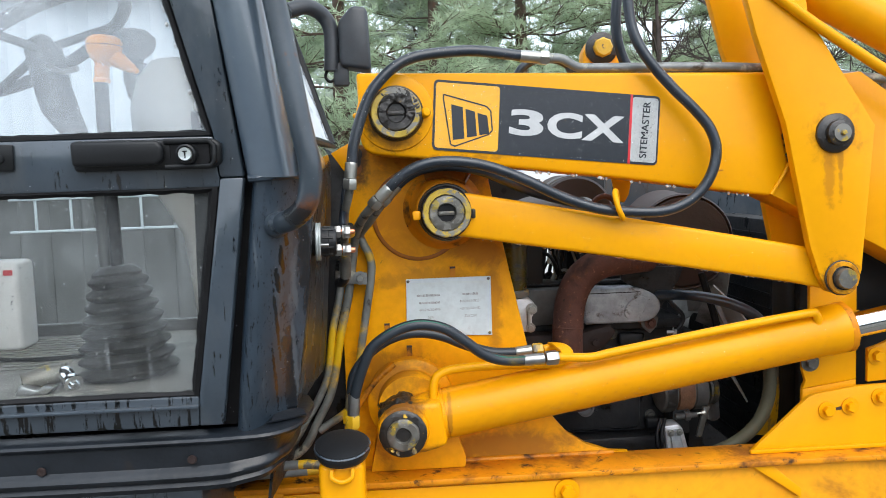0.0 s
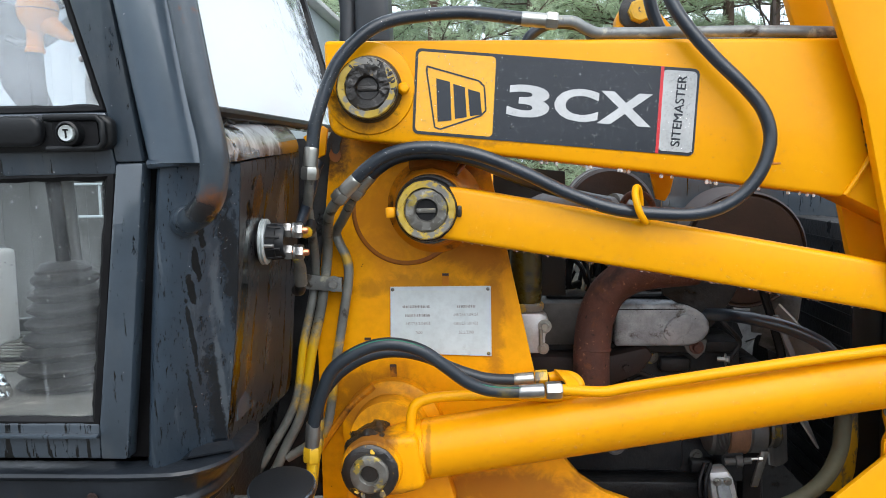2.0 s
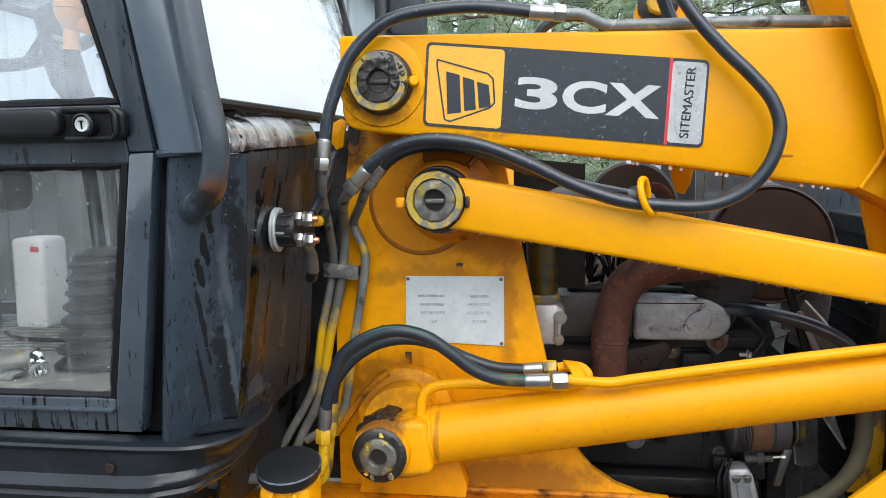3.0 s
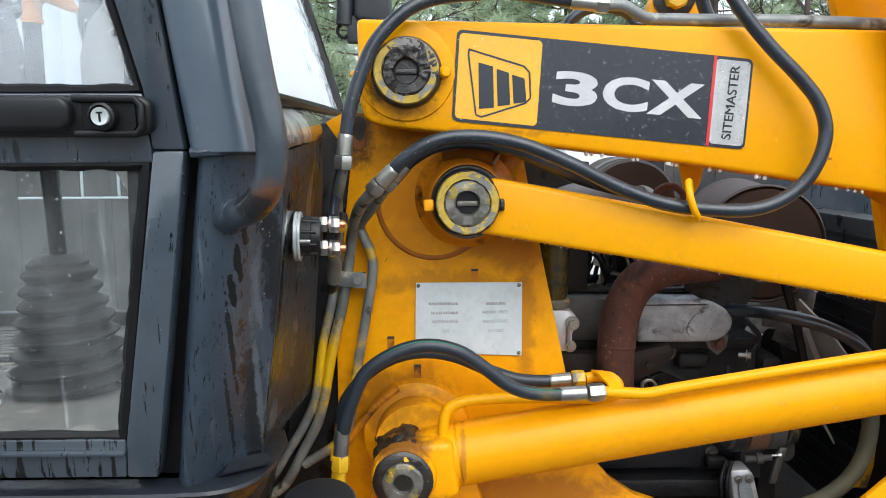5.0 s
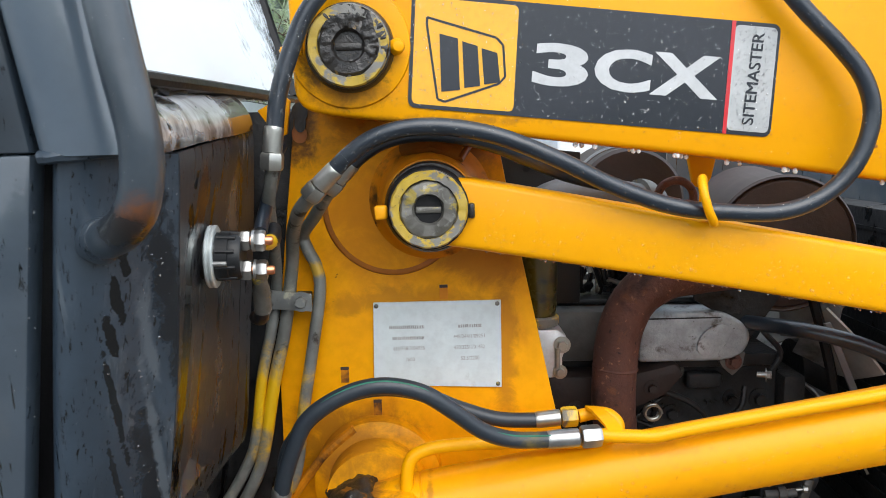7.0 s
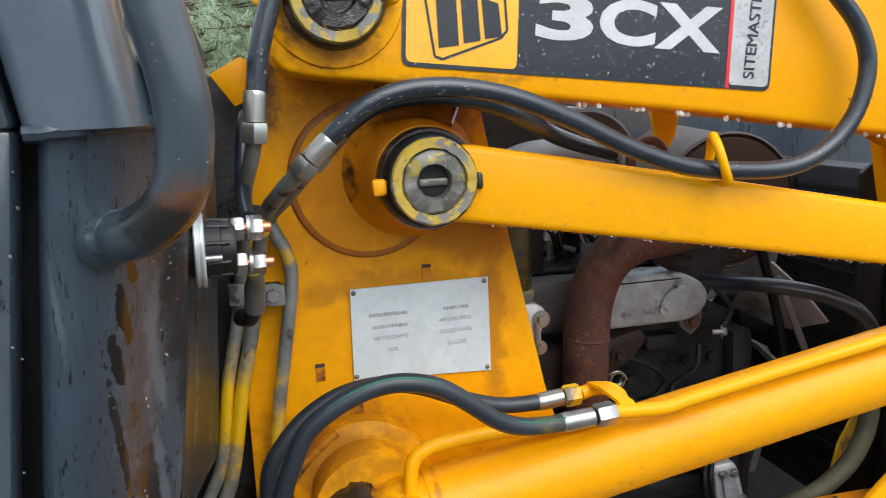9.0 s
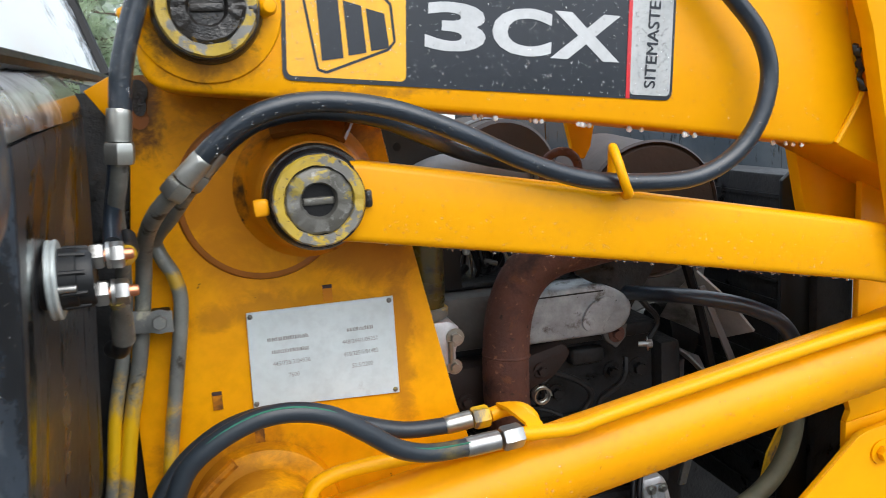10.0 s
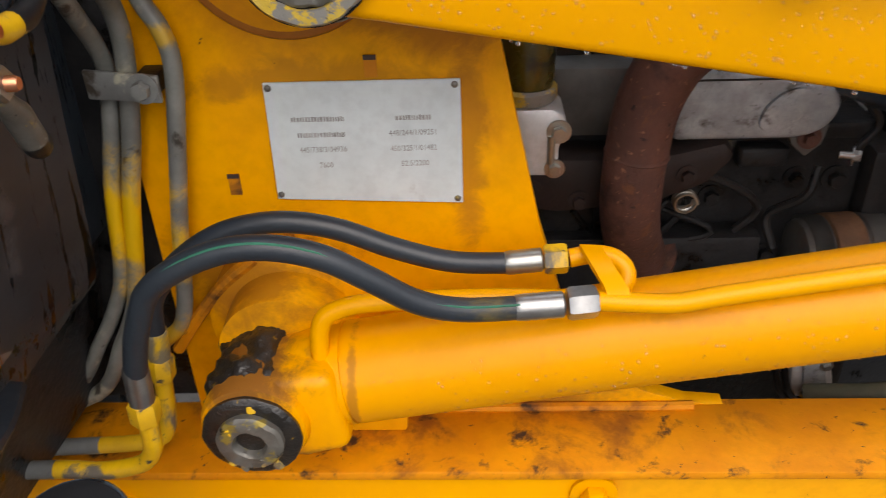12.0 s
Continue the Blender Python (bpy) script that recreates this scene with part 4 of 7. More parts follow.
hose_hook = part("hose_hook", tube(hk, 0.0052, 10), yellow, link, "bent yellow hose hook")
part("hook_weld", lump(lathe((0.322, 1.495, 1.459), (-0.18, 0, 1), [(0.012, 0), (0.010, 0.004), (0.004, 0.007), (0, 0.0075)], 14), 0.002, 130), yellow, hose_hook)

# ---- tilt lever: two plates astride the arm ----
lever = thing("tilt_lever", (0.7, 1.53, 1.35), "yellow tilt lever of two thick plates with a greased pivot", "lever")
lev = [(0.500, 2.06), (0.575, 1.785), (0.631, 1.62), (0.677, 1.395), (0.697, 1.335), (0.712, 1.308), (0.738, 1.299), (0.765, 1.310), (0.777, 1.345), (0.781, 1.395),
       (0.800, 1.615), (0.790, 1.63), (0.672, 1.815), (0.640, 2.06)]
part("near_plate", prism(lev, 1.461, 1.483, 0.002), lever_yellow, lever)
part("far_plate", prism([(x + 0.008, z) for x, z in lev], 1.632, 1.654, 0.002), yellow, lever)
part("cross_tube", lathe((0.722, 1.655, 1.602), (0, -1, 0), [(0.028, 0), (0.028, 0.19)], 24), yellow, lever)
pivot_washer = part("pivot_washer", lump(lathe((0.722, 1.4615, 1.602), (0, -1, 0), [(0.036, 0), (0.036, 0.006), (0.031, 0.010), (0.023, 0.011), (0.023, 0.022), (0.02, 0.024)], 40), 0.001, 120), grease, lever, "black greasy washer")
part("pivot_cap", lathe((0.724, 1.4375, 1.602), (0, -1, 0), [(0.0165, 0), (0.016, 0.003), (0.006, 0.0035), (0.004, 0.010), (0, 0.011)], 24), ring_yellow, pivot_washer, "chipped yellow cap with a grease nipple")
part("pin_groove", lump(lathe((0.738, 1.4615, 1.333), (0, -1, 0), [(0.0335, 0), (0.0335, 0.003), (0.030, 0.004), (0, 0.004)], 40), 0.0008, 120), grease, lever, "dark greasy groove round the pin")
part("keeper_ring", lump(lathe((0.738, 1.4600, 1.333), (0, -1, 0), [(0.0225, 0), (0.0310, 0), (0.0315, 0.004), (0.0300, 0.0075), (0.0230, 0.0075)], 44, closed=True), 0.0010, 120), lever_yellow, lever, "chipped yellow keeper ring")
part("lower_pin", lump(lathe((0.739, 1.4590, 1.333), (0, -1, 0), [(0.0195, 0), (0.0195, 0.014), (0.0175, 0.019), (0, 0.0195)], 24), 0.0012, 120), pin_steel, lever, "worn steel pin head")

# ---- bucket ram with its pipe, above the lever ----
bram = thing("bucket_ram", (0.9, 1.47, 1.7), "yellow bucket ram with a steel pipe", "hydraulic ram")
part("barrel", lathe((0.60, 1.50, 1.925), (0.84, 0, -0.44), [(0.040, 0), (0.042, 0.01), (0.042, 0.70), (0.046, 0.71), (0.046, 0.74), (0.02, 0.74)], 36), yellow, bram)
part("pipe", tube([(0.60, 1.455, 1.858), (0.68, 1.455, 1.800), (0.80, 1.455, 1.722), (1.2, 1.455, 1.49)], 0.010, 12), yellow, bram)
part("rod", lathe((1.2, 1.50, 1.611), (0.84, 0, -0.44), [(0.024, 0), (0.024, 0.35)], 24), chrome, bram)

# ---- lift ram ----
ram = thing("lift_ram", (0.3, 1.507, 1.1), "yellow lift ram with a pipe along its top", "hydraulic ram")
A0, A1 = Vector((-0.089, 1.5345, 1.0786)), Vector((0.727, 1.5345, 1.2149))
ad = (A1 - A0).normalized()
part("barrel", lathe(A0, ad, [(0.034, 0.015), (0.045, 0.030), (0.0485, 0.05), (0.0485, 0.0795), (0.0468, 0.080), (0.0468, 0.082), (0.0485, 0.0825), (0.0480, 0.30), (0.0480, 0.84), (0.0495, 0.845), (0.0495, 0.882), (0.046, 0.886), (0.024, 0.887)], 56), ram_yellow, ram)
part("gland", lump(lathe(A0 + ad * 0.878, ad, [(0.0500, 0), (0.0500, 0.012), (0.042, 0.016), (0.026, 0.018)], 40), 0.001, 120), rail_yellow, ram, "rust-stained end gland")
part("rod", lathe(A0 + ad * 0.89, ad, [(0.0265, 0), (0.0265, 0.52)], 32), chrome, ram, "chrome rod")
part("base_eye", lathe((-0.092, 1.590, 1.079), (0, -1, 0), [(0.030, 0), (0.046, 0.002), (0.049, 0.008), (0.049, 0.110), (0.046, 0.118), (0.042, 0.119), (0.02, 0.119)], 48), ram_yellow, ram)
part("eye_neck", prism([(-0.120, 1.108), (-0.100, 1.122), (-0.055, 1.128), (-0.02, 1.130), (-0.008, 1.044), (-0.05, 1.032), (-0.10, 1.030)], 1.480, 1.578, 0.012, 3), ram_yellow, ram)
rnd = random.Random(8)
rows = []
for k in range(25):
    a = radians(62 + 100 * k / 24)
    row = []
    for q in range(17):
        f = q / 16
        rim = min(f, 1 - f, k / 24, 1 - k / 24) * 7
        at = Vector((-0.092 + 0.049 * math.cos(a), 1.482 + 0.085 * f, 1.079 + 0.049 * math.sin(a)))
        up = -0.004 + min(rim, 1.0) * 0.0075 + 0.008 * noise.noise(at * 60) + 0.004 * noise.noise(at * 170)
        row.append(at + Vector((math.cos(a), 0, math.sin(a))) * max(up, -0.005))
    rows.append(row)
part("grease_cake", sheet(rows, 0.002), grease, ram, "thick smeared black grease", 60)
base_washer = part("base_pin_washer", lump(lathe((-0.093, 1.471, 1.0755), (0, -1, 0), [(0.044, 0), (0.0445, 0.004), (0.040, 0.007), (0.032, 0.0075)], 48), 0.0012, 90), grease, ram, "black washer")
part("base_pin_ring", lump(lathe((-0.093, 1.464, 1.0755), (0, -1, 0), [(0.030, 0), (0.030, 0.006), (0.027, 0.0085), (0.0155, 0.0085), (0.0135, 0.006), (0.0125, -0.012), (0, -0.012)], 48), 0.0012, 120), pin_steel, ram, "chipped pin end")
# black disc for the shade inside the bore
part("pin_bore", lathe((-0.093, 1.4735, 1.0755), (0, -1, 0), [(0.0125, 0), (0.0125, 0.001), (0, 0.0012)], 24), grease, ram, "dark bore, its shade a black disc")
for k in range(6):
    ang, q, w = rnd.uniform(0, 360), rnd.choice((0.0355, 0.034, 0.0225)), rnd.uniform(0.0035, 0.0085)
    part("paint_patch", lump(lathe((-0.093 + q * math.cos(radians(ang)), 1.4642 - (0.0085 if q < 0.03 else 0), 1.0755 + q * math.sin(radians(ang))), (0, -1, 0), [(w, -0.001), (w * 0.8, 0.0008), (0, 0.001)], 20), 0.0035, 140), pipe_yellow, base_washer)
part("top_pipe", tube(spline([(0.205, 1.493, 1.2005), (0.235, 1.493, 1.1985), (0.270, 1.493, 1.1975), (0.310, 1.494, 1.2045), (0.420, 1.495, 1.2220), (0.56, 1.496, 1.2435), (0.690, 1.496, 1.2615), (0.706, 1.497, 1.260), (0.713, 1.500, 1.248), (0.713, 1.503, 1.232)], 6), 0.0085, 12), yellow, ram)
part("return_pipe", tube(spline([(0.188, 1.551, 1.2045), (0.208, 1.552, 1.2075), (0.226, 1.548, 1.206), (0.236, 1.540, 1.196), (0.228, 1.531, 1.184), (0.19, 1.525, 1.180), (0.12, 1.523, 1.183), (0.03, 1.521, 1.182), (-0.012, 1.519, 1.176), (-0.030, 1.516, 1.160), (-0.034, 1.513, 1.115)], 6), 0.0085, 12), yellow, ram)
part("pipe_clip", lump(sheet([[(0.196, 1.553, 1.2175), (0.214, 1.553, 1.2165)], [(0.200, 1.525, 1.221), (0.219, 1.525, 1.219)], [(0.210, 1.495, 1.2125), (0.230, 1.495, 1.210)], [(0.213, 1.486, 1.204), (0.232, 1.486, 1.201)]], 0.004), 0.0006, 60), yellow, ram, "bent yellow pipe clip")

# ---- hydraulic hoses and pipes ----
def hose(name, pts, r, label, material, ends=(), stripe=None, category="hose"):
    t = thing(name, pts[0], label, category)
    line = spline(pts, 8)
    part("hose_body", tube(line, r, 16), material, t)
    for kind, a, b, mat in ends:
        a, b = Vector(a), Vector(b)
        d = (b - a)
        if kind == "ferrule":
            part("ferrule", lathe(a, d, [(r * 1.02, 0), (r * 1.08, 0.001)] + [(r * (1.13 if k % 2 else 1.10), d.length * (0.12 + 0.09 * k)) for k in range(9)] + [(r * 1.11, d.length * 0.95), (r * 0.9, d.length)], 20), mat, t, "crimped steel ferrule")
        else:
            part("nut", hexagon(a, d, r * 2.40, d.length, spin=0.3), mat, t, "hexagon union nut")
    if stripe:
        off = Vector(stripe)
        part("stripe", tube([p + off for p in line], 0.0011, 6), green_line, t, "thin green stripe")
    return t


HR = 0.0099
h1 = [(-0.1665, 1.462, 1.566), (-0.160, 1.463, 1.612), (-0.143, 1.468, 1.665), (-0.123, 1.472, 1.706), (-0.088, 1.478, 1.742), (-0.050, 1.484, 1.762),
      (0.005, 1.490, 1.771), (0.070, 1.495, 1.773), (0.150, 1.500, 1.763), (0.158, 1.500, 1.762)]
hose("arm_hose", h1, HR, "black rubber hose arching over the arm", hose_black,
     [("ferrule", (-0.166, 1.462, 1.578), (-0.1695, 1.461, 1.548), zinc), ("nut", (-0.1693, 1.461, 1.549), (-0.171, 1.4615, 1.530), zinc),
      ("ferrule", (0.148, 1.500, 1.763), (0.186, 1.502, 1.759), zinc), ("nut", (0.184, 1.502, 1.7595), (0.202, 1.503, 1.758), zinc)])
top_pipe = [(0.200, 1.503, 1.758), (0.225, 1.506, 1.757), (0.243, 1.510, 1.748), (0.262, 1.515, 1.741), (0.30, 1.520, 1.7405), (0.60, 1.523, 1.733), (0.90, 1.523, 1.70)]
pt = thing("arm_pipe", (0.3, 1.52, 1.74), "weathered steel pipe along the top of the arm", "pipe")
part("pipe_run", tube(spline(top_pipe, 6), 0.0085, 14), pipe_steel, pt)
pt2 = thing("arm_pipe", (0.3, 1.58, 1.74), "weathered steel pipe behind the first on the arm", "pipe")
part("pipe_run", tube(spline([(0.150, 1.585, 1.725), (0.165, 1.585, 1.752), (0.195, 1.585, 1.768), (0.235, 1.585, 1.766), (0.262, 1.585, 1.752), (0.29, 1.585, 1.741), (0.62, 1.583, 1.733)], 6), 0.0085, 14), hose_black, pt2)

h2 = [(-0.1135, 1.466, 1.5165), (-0.088, 1.462, 1.542), (-0.059, 1.460, 1.562), (-0.021, 1.460, 1.573), (0.026, 1.460, 1.573), (0.081, 1.461, 1.562), (0.146, 1.463, 1.536),
      (0.211, 1.466, 1.504), (0.277, 1.467, 1.480), (0.342, 1.467, 1.471), (0.407, 1.467, 1.471), (0.456, 1.467, 1.491), (0.489, 1.468, 1.528), (0.503, 1.470, 1.575),
      (0.493, 1.472, 1.617), (0.465, 1.475, 1.654), (0.428, 1.478, 1.692), (0.391, 1.481, 1.735), (0.365, 1.486, 1.777), (0.352, 1.492, 1.824), (0.350, 1.50, 1.90), (0.37, 1.52, 2.0)]
hose("loop_hose", h2, HR, "black rubber hose looping across the arm and through the hook", hose_black,
     [("ferrule", (-0.100, 1.463, 1.530), (-0.121, 1.4665, 1.510), zinc), ("nut", (-0.120, 1.4665, 1.511), (-0.132, 1.472, 1.498), zinc)])
h2b = [(-0.0985, 1.505, 1.522), (-0.072, 1.502, 1.546), (-0.040, 1.500, 1.562), (0.01, 1.500, 1.567), (0.07, 1.500, 1.556), (0.12, 1.525, 1.536), (0.17, 1.57, 1.515), (0.22, 1.62, 1.50),
       (0.26, 1.66, 1.49), (0.30, 1.70, 1.48)]
hose("inner_hose", h2b, HR, "black hose tucked behind the loop hose", hose_black,
     [("ferrule", (-0.085, 1.503, 1.535), (-0.105, 1.508, 1.515), zinc), ("nut", (-0.104, 1.508, 1.516), (-0.116, 1.514, 1.503), zinc)])
hose("upper_hose", [(0.385, 1.56, 1.730), (0.362, 1.56, 1.752), (0.345, 1.555, 1.80), (0.343, 1.55, 1.86), (0.36, 1.55, 1.95)], HR, "black hose rising behind the arm", hose_black)

GS = (0.0, -0.0066, 0.0074)
h3 = [(-0.1810, 1.469, 1.145), (-0.174, 1.465, 1.172), (-0.163, 1.460, 1.203), (-0.145, 1.456, 1.240), (-0.115, 1.453, 1.264), (-0.079, 1.452, 1.279), (-0.044, 1.453, 1.281),
      (-0.007, 1.456, 1.270), (0.026, 1.462, 1.246), (0.060, 1.470, 1.2185), (0.095, 1.479, 1.2035), (0.140, 1.487, 1.199), (0.150, 1.488, 1.1992)]
hose("ram_hose", h3, 0.0100, "black ram hose with a thin green stripe", hose_dusty,
     [("ferrule", (0.138, 1.487, 1.1988), (0.178, 1.490, 1.2000), bright_zinc), ("nut", (0.180, 1.490, 1.2000), (0.204, 1.493, 1.2005), bright_zinc),
      ("ferrule", (-0.180, 1.469, 1.155), (-0.1835, 1.470, 1.114), bright_zinc), ("nut", (-0.1833, 1.470, 1.116), (-0.1845, 1.470, 1.092), pipe_yellow)], GS)
h4 = [(-0.1905, 1.538, 1.130), (-0.186, 1.537, 1.165), (-0.175, 1.536, 1.188), (-0.150, 1.540, 1.216), (-0.115, 1.543, 1.238), (-0.079, 1.544, 1.248), (-0.044, 1.545, 1.248),
      (-0.007, 1.546, 1.239), (0.036, 1.547, 1.220), (0.085, 1.549, 1.204), (0.135, 1.550, 1.201), (0.145, 1.551, 1.2012)]
hose("ram_hose", h4, 0.0096, "black ram hose ending in a yellow nut", hose_dusty,
     [("ferrule", (0.132, 1.550, 1.2010), (0.165, 1.551, 1.2035), zinc), ("nut", (0.166, 1.551, 1.2035), (0.186, 1.551, 1.2045), pipe_yellow),
      ("ferrule", (-0.189, 1.538, 1.140), (-0.1935, 1.540, 1.105), pipe_worn), ("nut", (-0.1933, 1.540, 1.107), (-0.1965, 1.540, 1.080), pipe_yellow)], None)


def pipe(pts, r, material, label, lower=None, cut=0):
    t = thing("steel_pipe", pts[0], label, "pipe", "hydraulic pipes beside the tower")
    line = spline(pts, 6)
    if lower is None:
        part("pipe_run", tube(line, r, 14), material, t)
    else:
        k, e = int(cut[0] * 6), min(int(cut[1] * 6), len(line) - 1)
        part("pipe_run", tube(line[:k + 1], r, 14), material, t)
        part("painted_run", tube(line[k:e + 1], r * 1.01, 14), lower, t, "yellow overpainted length")
        if e < len(line) - 1:
            part("pipe_run", tube(line[e:], r, 14), material, t)
    return t


pipe([(-0.1705, 1.4615, 1.534), (-0.176, 1.475, 1.512), (-0.184, 1.50, 1.485), (-0.190, 1.55, 1.43), (-0.199, 1.598, 1.372), (-0.209, 1.60, 1.315), (-0.224, 1.60, 1.252), (-0.237, 1.60, 1.167), (-0.252, 1.60, 1.127), (-0.281, 1.60, 1.078), (-0.330, 1.60, 1.012), (-0.42, 1.60, 0.99)],
     0.0076, pipe_mixed, "weathered steel pipe below the arm hose")
pipe([(-0.131, 1.472, 1.499), (-0.150, 1.500, 1.478), (-0.168, 1.56, 1.445), (-0.178, 1.596, 1.395), (-0.191, 1.60, 1.317), (-0.209, 1.60, 1.242), (-0.223, 1.60, 1.167), (-0.235, 1.60, 1.122), (-0.258, 1.60, 1.077), (-0.305, 1.60, 1.005), (-0.42, 1.60, 0.975)],
     0.0085, pipe_mixed, "bent steel pipe with yellow overpaint")
pipe([(-0.115, 1.515, 1.502), (-0.140, 1.56, 1.468), (-0.161, 1.598, 1.441), (-0.156, 1.60, 1.420), (-0.146, 1.60, 1.398), (-0.143, 1.60, 1.365), (-0.156, 1.60, 1.288), (-0.170, 1.60, 1.212), (-0.186, 1.60, 1.115), (-0.208, 1.60, 1.083), (-0.26, 1.60, 1.05)],
     0.0080, pipe_mixed, "grey steel pipe lying against the tower")
pipe([(-0.184, 1.470, 1.095), (-0.186, 1.471, 1.070), (-0.190, 1.473, 1.052), (-0.206, 1.475, 1.033), (-0.246, 1.475, 1.024), (-0.288, 1.475, 1.026), (-0.42, 1.475, 1.02)],
     0.0086, pipe_yellow, "yellow elbow pipe below the ram hose", pipe_steel, (5, 9))
pipe([(-0.196, 1.540, 1.085), (-0.200, 1.540, 1.045), (-0.206, 1.540, 1.015), (-0.222, 1.540, 0.998), (-0.28, 1.540, 0.99), (-0.42, 1.540, 0.985)],
     0.0086, pipe_yellow, "second elbow pipe close to the tower", pipe_steel, (4, 9))
hose("battery_cable", [(-0.1765, 1.555, 1.556), (-0.180, 1.545, 1.545), (-0.184, 1.52, 1.510), (-0.186, 1.48, 1.478), (-0.183, 1.44, 1.462)], 0.0080, "dirty black sleeved cable beside the pipes", hose_black, category="cable")

cl = thing("pipe_clamp", (-0.17, 1.60, 1.357), "rusty steel clamp plate holding the pipes", "clamp")
strap = part("strap", prism([(-0.213, 1.372), (-0.152, 1.3655), (-0.152, 1.342), (-0.213, 1.347)], 1.5835, 1.5885, 0.0012), pipe_steel, cl)
part("block", block(-0.176, -0.156, 1.589, 1.6215, 1.346, 1.363, 0.002), rubber, cl)
bolt("bolt", (-0.165, 1.583, 1.356), (0, -1, 0), 0.014, strap, pipe_steel)

# ---- engine bay ----
engine = thing("engine", (0.4, 1.95, 0.75), "oily black diesel engine with a pale aluminium rocker cover", "engine")
part("block", block(0.02, 0.58, 1.86, 2.20, 0.62, 1.18, 0.012), engine_black, engine)
part("sump", prism([(0.0, 0.62), (0.60, 0.62), (0.55, 0.45), (0.05, 0.45)], 1.88, 2.18, 0.02), engine_black, engine)
part("side_ledge", block(0.10, 0.56, 1.80, 1.8595, 0.90, 0.935, 0.006), engine_black, engine)
part("side_cover", block(0.16, 0.46, 1.815, 1.8595, 0.95, 1.06, 0.010), engine_black, engine)
for x, z in ((0.33, 1.004),):
    part("core_plug", lathe((x, 1.815, z), (0, -1, 0), [(0.020, 0), (0.020, 0.004), (0.016, 0.005), (0.014, 0.001), (0.008, 0.001), (0.007, 0.004), (0, 0.0045)], 24), alu_dark if x != 0.33 else grey_sheet, engine)
for x in (0.20, 0.30, 0.40, 0.50):
    bolt("block_bolt", (x, 1.8598, 1.10 + 0.02 * math.sin(x * 40)), (0, -1, 0), 0.016, engine, engine_black)
part("head", block(0.03, 0.57, 1.83, 2.18, 1.1805, 1.203, 0.006), engine_black, engine)
# rocker cover: long pale casting with a rounded front end
rocker_cover = part("rocker_cover", prism([(0.325, 1.2035), (0.455, 1.2035), (0.475, 1.207), (0.490, 1.215), (0.499, 1.228), (0.502, 1.243), (0.497, 1.257), (0.486, 1.267), (0.470, 1.276), (0.452, 1.283), (0.325, 1.287)], 1.785, 2.05, 0.010, 3), alu_cast, engine, "pale aluminium rocker cover")
part("cover_rear", prism([(0.16, 1.2035), (0.3245, 1.2035), (0.3245, 1.285), (0.16, 1.287)], 1.80, 2.05, 0.008, 2), alu_dark, engine, "grimy rear length of the cover")
part("cover_flange", prism(ellipse(0.441, 1.240, 0.031, 0.019, 24, 0.75), 1.779, 1.7848, 0.002), alu_cast, rocker_cover, "oval flange with baked dirt")
part("lid_seam", block(0.328, 0.452, 1.7835, 1.7849, 1.2735, 1.2755), engine_black, rocker_cover, "dark seam under the lid")
part("cover_lid", block(0.20, 0.46, 1.84, 2.02, 1.2875, 1.297, 0.004), engine_black, engine)
part("cover_cap", lathe((0.415, 1.88, 1.297), (0, 0, 1), [(0.020, 0), (0.020, 0.012), (0.012, 0.013), (0.012, 0.020), (0, 0.021)], 20), plastic, engine)
part("lifting_eye", prism([(0.452, 1.214), (0.50, 1.214), (0.496, 1.19), (0.48, 1.175), (0.462, 1.19)], 1.80, 1.812, 0.002), alu_dark, engine)
bolt("eye_bolt", (0.480, 1.7995, 1.199), (0, -1, 0), 0.014, engine, exhaust_rust)
bolt("sensor_bolt", (0.533, 1.80, 1.175), (0.9, -0.4, 0.05), 0.012, engine, bright_zinc)
part("sensor_stud", lathe((0.502, 1.812, 1.174), (0.9, -0.4, 0.05), [(0.0045, 0.020), (0.0045, 0.036)], 12), bright_zinc, engine)
part("manifold", prism([(0.12, 1.19), (0.30, 1.185), (0.385, 1.205), (0.40, 1.185), (0.37, 1.150), (0.31, 1.125), (0.20, 1.115), (0.12, 1.13)], 1.78, 1.855, 0.012, 2), manifold_rust, engine, "rusty exhaust manifold")
for x, z in ((0.17, 1.15), (0.225, 1.135), (0.345, 1.165)):
    bolt("manifold_nut", (x, 1.7795, z), (0, -1, 0), 0.013, engine, manifold_rust)
part("gusset", prism([(0.415, 1.335), (0.560, 1.325), (0.548, 1.296), (0.504, 1.232), (0.480, 1.262), (0.415, 1.300)], 1.800, 1.807, 0.002), engine_black, engine, "black gusset plate")
part("coil_spring", tube([(0.355 + 0.013 * math.cos(a), 1.80 + 0.001 * a, 1.115 + 0.013 * math.sin(a)) for a in [k * 0.35 for k in range(54)]], 0.002, 6), zinc, engine)
part("front_cover", block(0.5805, 0.62, 1.84, 2.16, 0.66, 1.16, 0.01), engine_black, engine)
part("belt", tube(spline([(0.60, 1.80, 1.31), (0.635, 1.80, 1.19), (0.66, 1.80, 1.06)], 4), [0.008] * 9, 6), rubber, engine)

